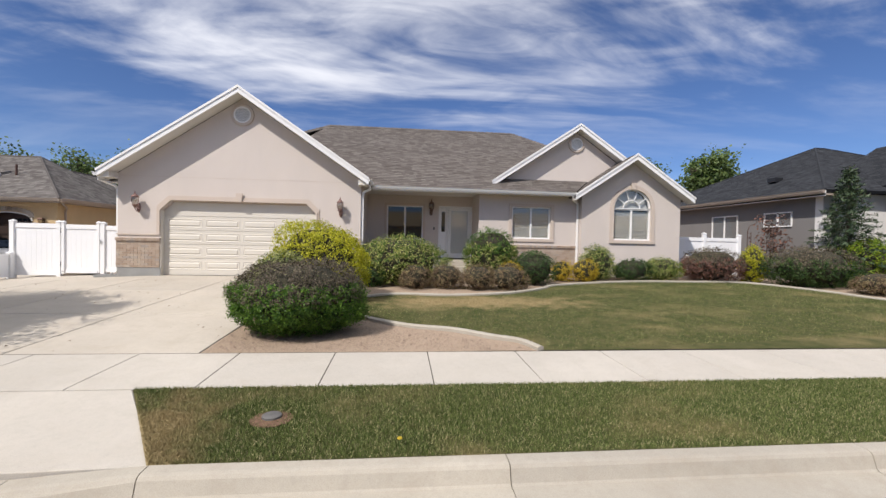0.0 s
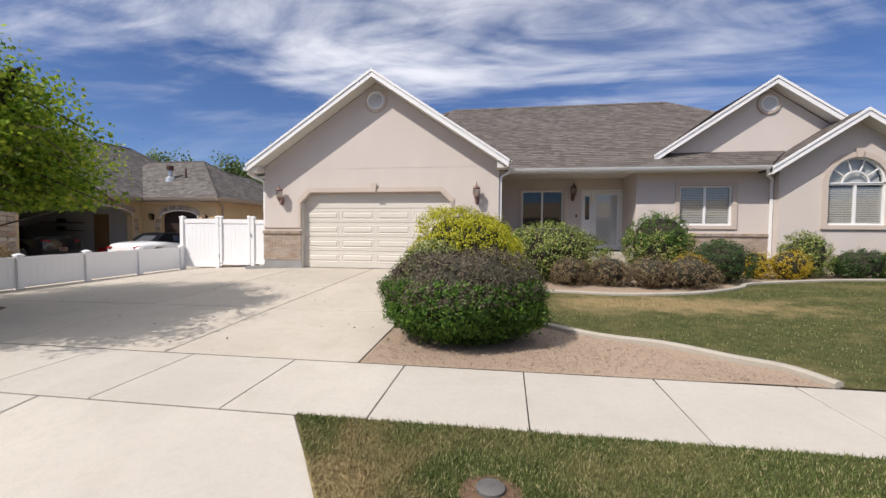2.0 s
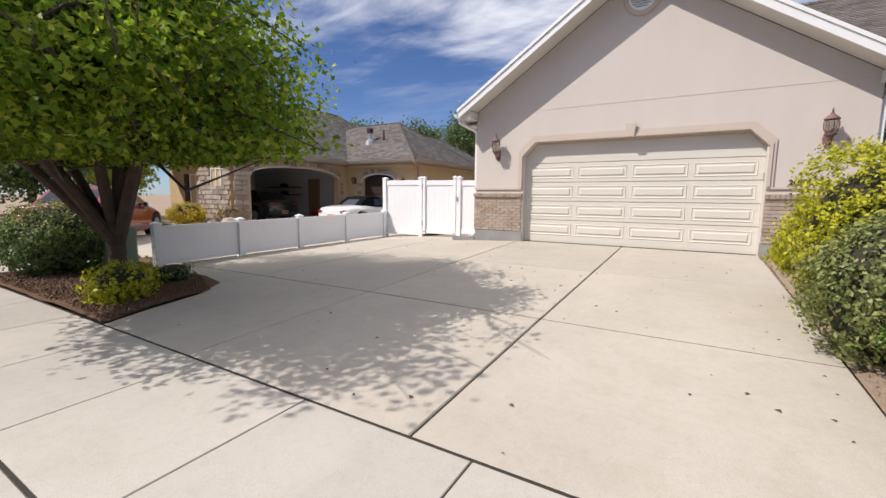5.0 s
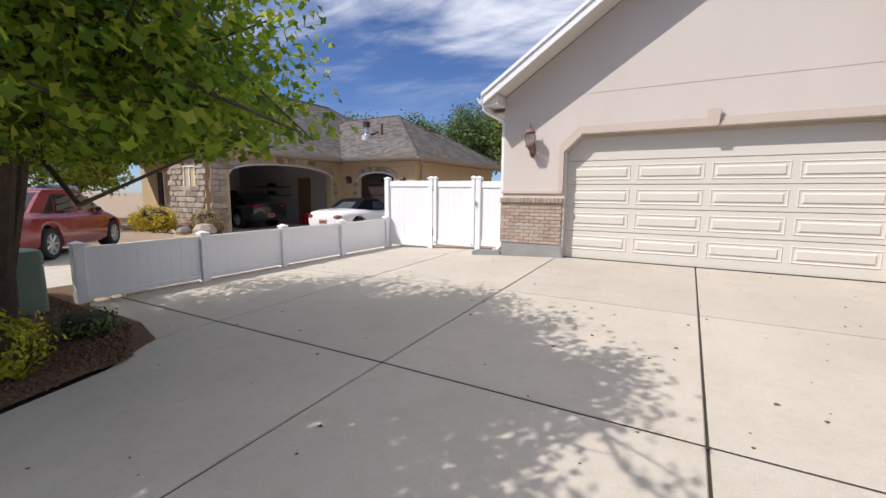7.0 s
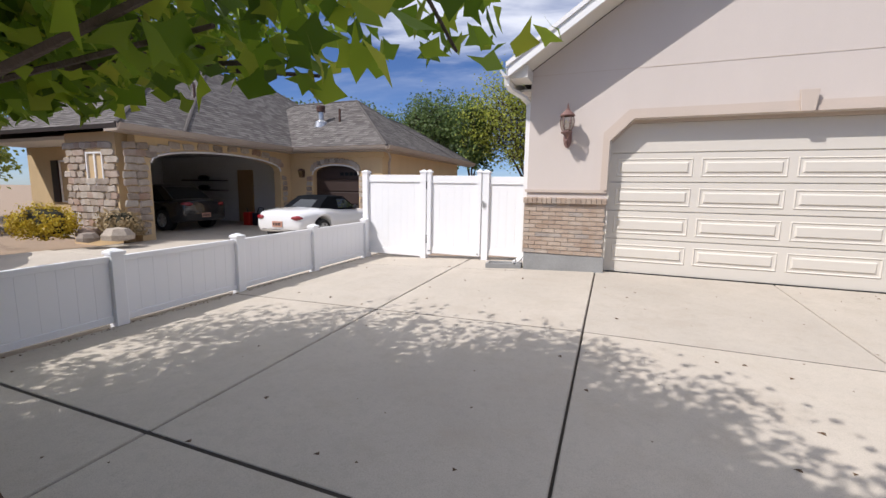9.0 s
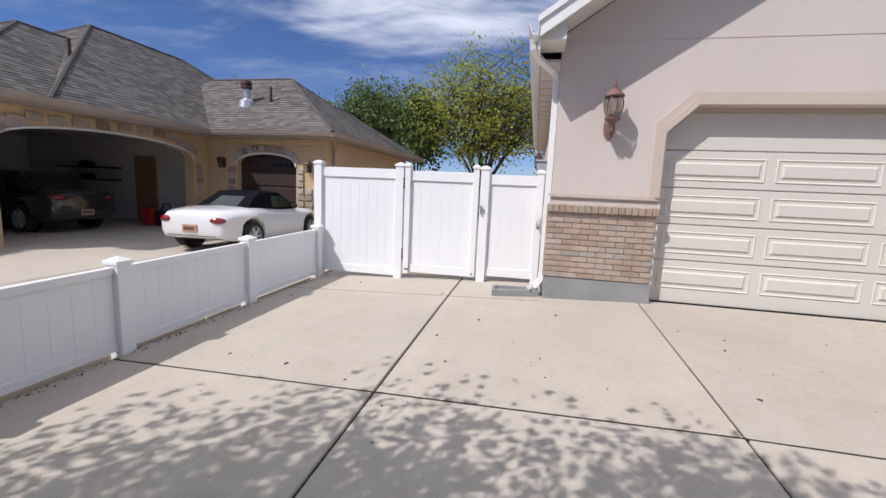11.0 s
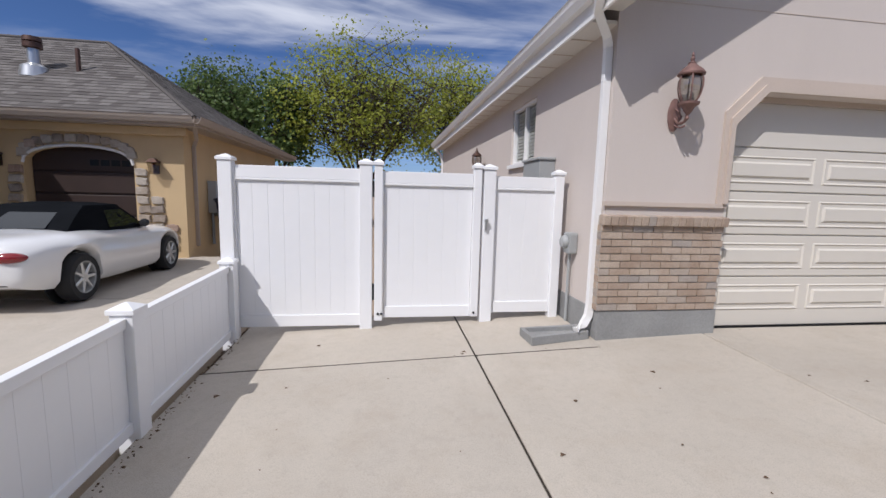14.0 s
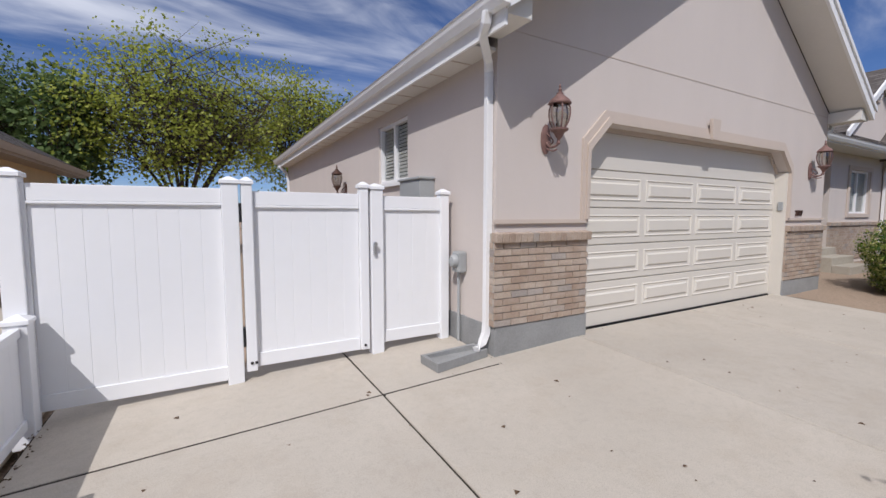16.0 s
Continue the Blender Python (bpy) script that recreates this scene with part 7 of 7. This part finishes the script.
WHITE_PAINT = paint("white_car_paint", (0.72, 0.72, 0.72))
RED_PAINT = paint("red_car_paint", (0.22, 0.01, 0.014))
BLACK_PAINT = paint("black_car_paint", (0.006, 0.006, 0.008), 0.15)
BLUE_PAINT = paint("blue_car_paint", (0.05, 0.08, 0.16))
CANVAS = worn("black_canvas", (0.010, 0.011, 0.013), 0.2, 3, 120, 0.95, 0.3, 0.004, 0.0, 0.0)
ROADSTER = [(-1.96, 0.52, 0.40, 0.62, 0.70), (-1.90, 0.70, 0.32, 0.70, 0.81), (-1.70, 0.78, 0.26, 0.755, 0.86), (-1.4, 0.835, 0.23, 0.79, 0.885), (-1.1, 0.865, 0.21, 0.81, 0.90), (-0.75, 0.86, 0.20, 0.79, 0.90), (-0.3, 0.835, 0.18, 0.755, 0.87), (0.2, 0.83, 0.18, 0.745, 0.85), (0.7, 0.845, 0.18, 0.755, 0.85), (1.15, 0.865, 0.20, 0.77, 0.82), (1.5, 0.83, 0.22, 0.68, 0.74), (1.80, 0.70, 0.24, 0.54, 0.60), (1.96, 0.45, 0.30, 0.42, 0.46)]
SEDAN = [(-2.28, 0.60, 0.45, 0.78, 0.90), (-2.22, 0.78, 0.32, 0.88, 1.00), (-1.9, 0.87, 0.26, 0.93, 1.04), (-1.3, 0.905, 0.22, 0.92, 1.0), (0.0, 0.905, 0.20, 0.90, 0.97), (0.9, 0.905, 0.20, 0.88, 0.96), (1.5, 0.89, 0.22, 0.80, 0.91), (2.0, 0.80, 0.24, 0.66, 0.77), (2.26, 0.58, 0.30, 0.54, 0.60)]
CAB_R = dict(base=(-1.12, 0.70, 0.62, 0.66), roof=(-0.55, 0.20, 0.50, 0.52), z=(0.86, 1.205), panes=((0.46, 0.96, 0.06, 0.04),), soft=True, mirror=0.50, door=-0.52)
CAB_S = dict(base=(-1.80, 1.20, 0.72, 0.76), roof=(-1.0, 0.30, 0.58, 0.60), z=(0.95, 1.46), panes=((0.14, 0.27, 0.06, 0.08), (0.29, 0.57, 0.06, 0.0), (0.60, 0.97, 0.06, 0.0)), mirror=0.72, door=-0.1)
car("white two-seat roadster with a black canvas top on the drive", (-15.2, 17.05, 0.08), 1, WHITE_PAINT, ROADSTER, CAB_R, 0.31, (-1.17, 1.14), 1.50, CANVAS, tail=(0.58, 0.665, 0.15, 0.062))
car("black sedan parked nose-in inside the open garage", (-22.0, 16.7, 0.08), 90, BLACK_PAINT, SEDAN, CAB_S, 0.33, (-1.38, 1.35), 1.56, BLACK_PAINT, tail_z=0.86)
car("dark red sedan parked on the neighbouring drive", (-18.3, 9.3, 0.03), 46, RED_PAINT, SEDAN, CAB_S, 0.33, (-1.38, 1.35), 1.56, RED_PAINT, plate=False)
car("blue-grey sedan parked along the street", (-27.5, 12.6, gz(12)), 70, BLUE_PAINT, SEDAN, CAB_S, 0.33, (-1.38, 1.35), 1.56, BLUE_PAINT, plate=False)


# ---------------------------------------------------------------- grass, gravel and litter
grass("grass_blades", [(-1.79, 3.2), (9, 3.2), (9, 4.57), (-2.69, 4.57)], 230000, 1.15, "short green grass blades of the strip", 91, (0.015, 0.042))
grass("grass_blades", [(9, 3.22), (22, 3.22), (22, 4.56), (9, 4.56)], 30000, 1.3, "short green grass blades of the strip", 92, (0.02, 0.045))
grass("lawn_blades", [(x, y) for x, y in LAWN if x < 21] + [(20, 5.91)], 230000, 1.0, "short green lawn blades", 93, (0.015, 0.04))
grass("weeds", STRIP_L, 9000, 0.35, "sparse weeds on bare soil", 94, (0.03, 0.08))


def scatter(name, poly, count, size, material, label, seed, flat=0.5, lift=0.0):
    """Small stones or crumbs strewn over a patch, as one mesh."""
    rng = np.random.default_rng(seed)
    x0, x1 = min(p[0] for p in poly), max(p[0] for p in poly)
    y0, y1 = min(p[1] for p in poly), max(p[1] for p in poly)
    px, py = x0 + (x1 - x0) * rng.random(count), y0 + (y1 - y0) * rng.random(count)
    k = inside(px, py, poly)
    px, py = px[k], py[k]
    n = len(px)
    s = size * (0.5 + rng.random(n) ** 2)
    z = np.array([gz(y, x) for x, y in zip(px, py)]) + lift
    a = rng.random(n) * 6.283
    c = np.stack([px, py, z], 1)
    def off(t, r, h):
        return c + np.stack([np.cos(a + t) * s * r, np.sin(a + t) * s * r, s * h], 1)
    p0, p1, p2, top = off(0, 1, 0), off(2.2, 0.8, 0), off(4.1, 0.9, 0), off(1, 0.2, flat)
    v = np.stack([p0, p1, top, p1, p2, top, p2, p0, top], 1).reshape(-1, 3)
    return tagged(new(name, quads_mesh(name, v, 3, material)), label, name.replace("_", " "), kind="stuff")


PEBBLE = worn("pebble", (0.30, 0.22, 0.17), 0.45, 8, 30, 0.9, 0.2)
scatter("gravel", [(-2.6, 5.9), (2.0, 5.9), (0.1, 7.2), (-0.8, 8), (-1.2, 9), (-2.6, 9)], 7000, 0.012, PEBBLE, "small brown gravel and crumbs in the bed", 95, 0.8)
scatter("mulch_chips", [(-13.5, 5.92), (-9.1, 5.92), (-9.35, 7.2), (-10.4, 7.65), (-13.5, 7.7)], 9000, 0.03, MULCH, "brown bark chips under the tree", 96, 0.6, 0.02)
DRY = worn("dry_leaf", (0.10, 0.06, 0.035), 0.4, 8, 30, 0.9, 0.1)
scatter("leaf_litter", [(-11.8, 5.9), (-2.7, 5.9), (-2.7, 13.4), (-11.8, 14.0)], 190, 0.02, DRY, "tiny dry leaves and crumbs on the concrete", 97, 0.4, 0.001)
scatter("fence_litter", [(-11.96, 8), (-11.88, 8), (-11.88, 14.2), (-11.96, 14.2)], 350, 0.011, DRY, "dry litter along the foot of the fence", 98, 0.6, 0.001)
scatter("gutter_litter", [(0.5, 2.4), (3.5, 2.4), (3.5, 2.9), (0.5, 2.9)], 70, 0.03, DRY, "dry leaves in the gutter", 99, 0.5, -0.165)

# a dandelion at the kerb and a weed tuft in the corner of the soil strip
dn = thing("dandelion", "small yellow dandelion flower at the kerb", "flower", (0.02, 3.32, gz(3.32)))
part("flower_stem", MB().tube([(0.02, 3.32, gz(3.32) - 0.005), (0.022, 3.318, gz(3.32) + 0.07)], 0.003, 5), L_GREEN, dn)
part("flower_head", MB().lathe([(0.001, 0.0), (0.012, 0.004), (0.022, 0.012), (0.018, 0.02), (0.001, 0.022)], (0.022, 3.318, gz(3.32) + 0.07), 12), L_GOLD, dn)
grass("weed_tuft", [(-7.62, 4.4), (-7.42, 4.4), (-7.42, 4.55), (-7.62, 4.55)], 420, 1.0, "small green weed tuft at the apron", 101, (0.04, 0.11))
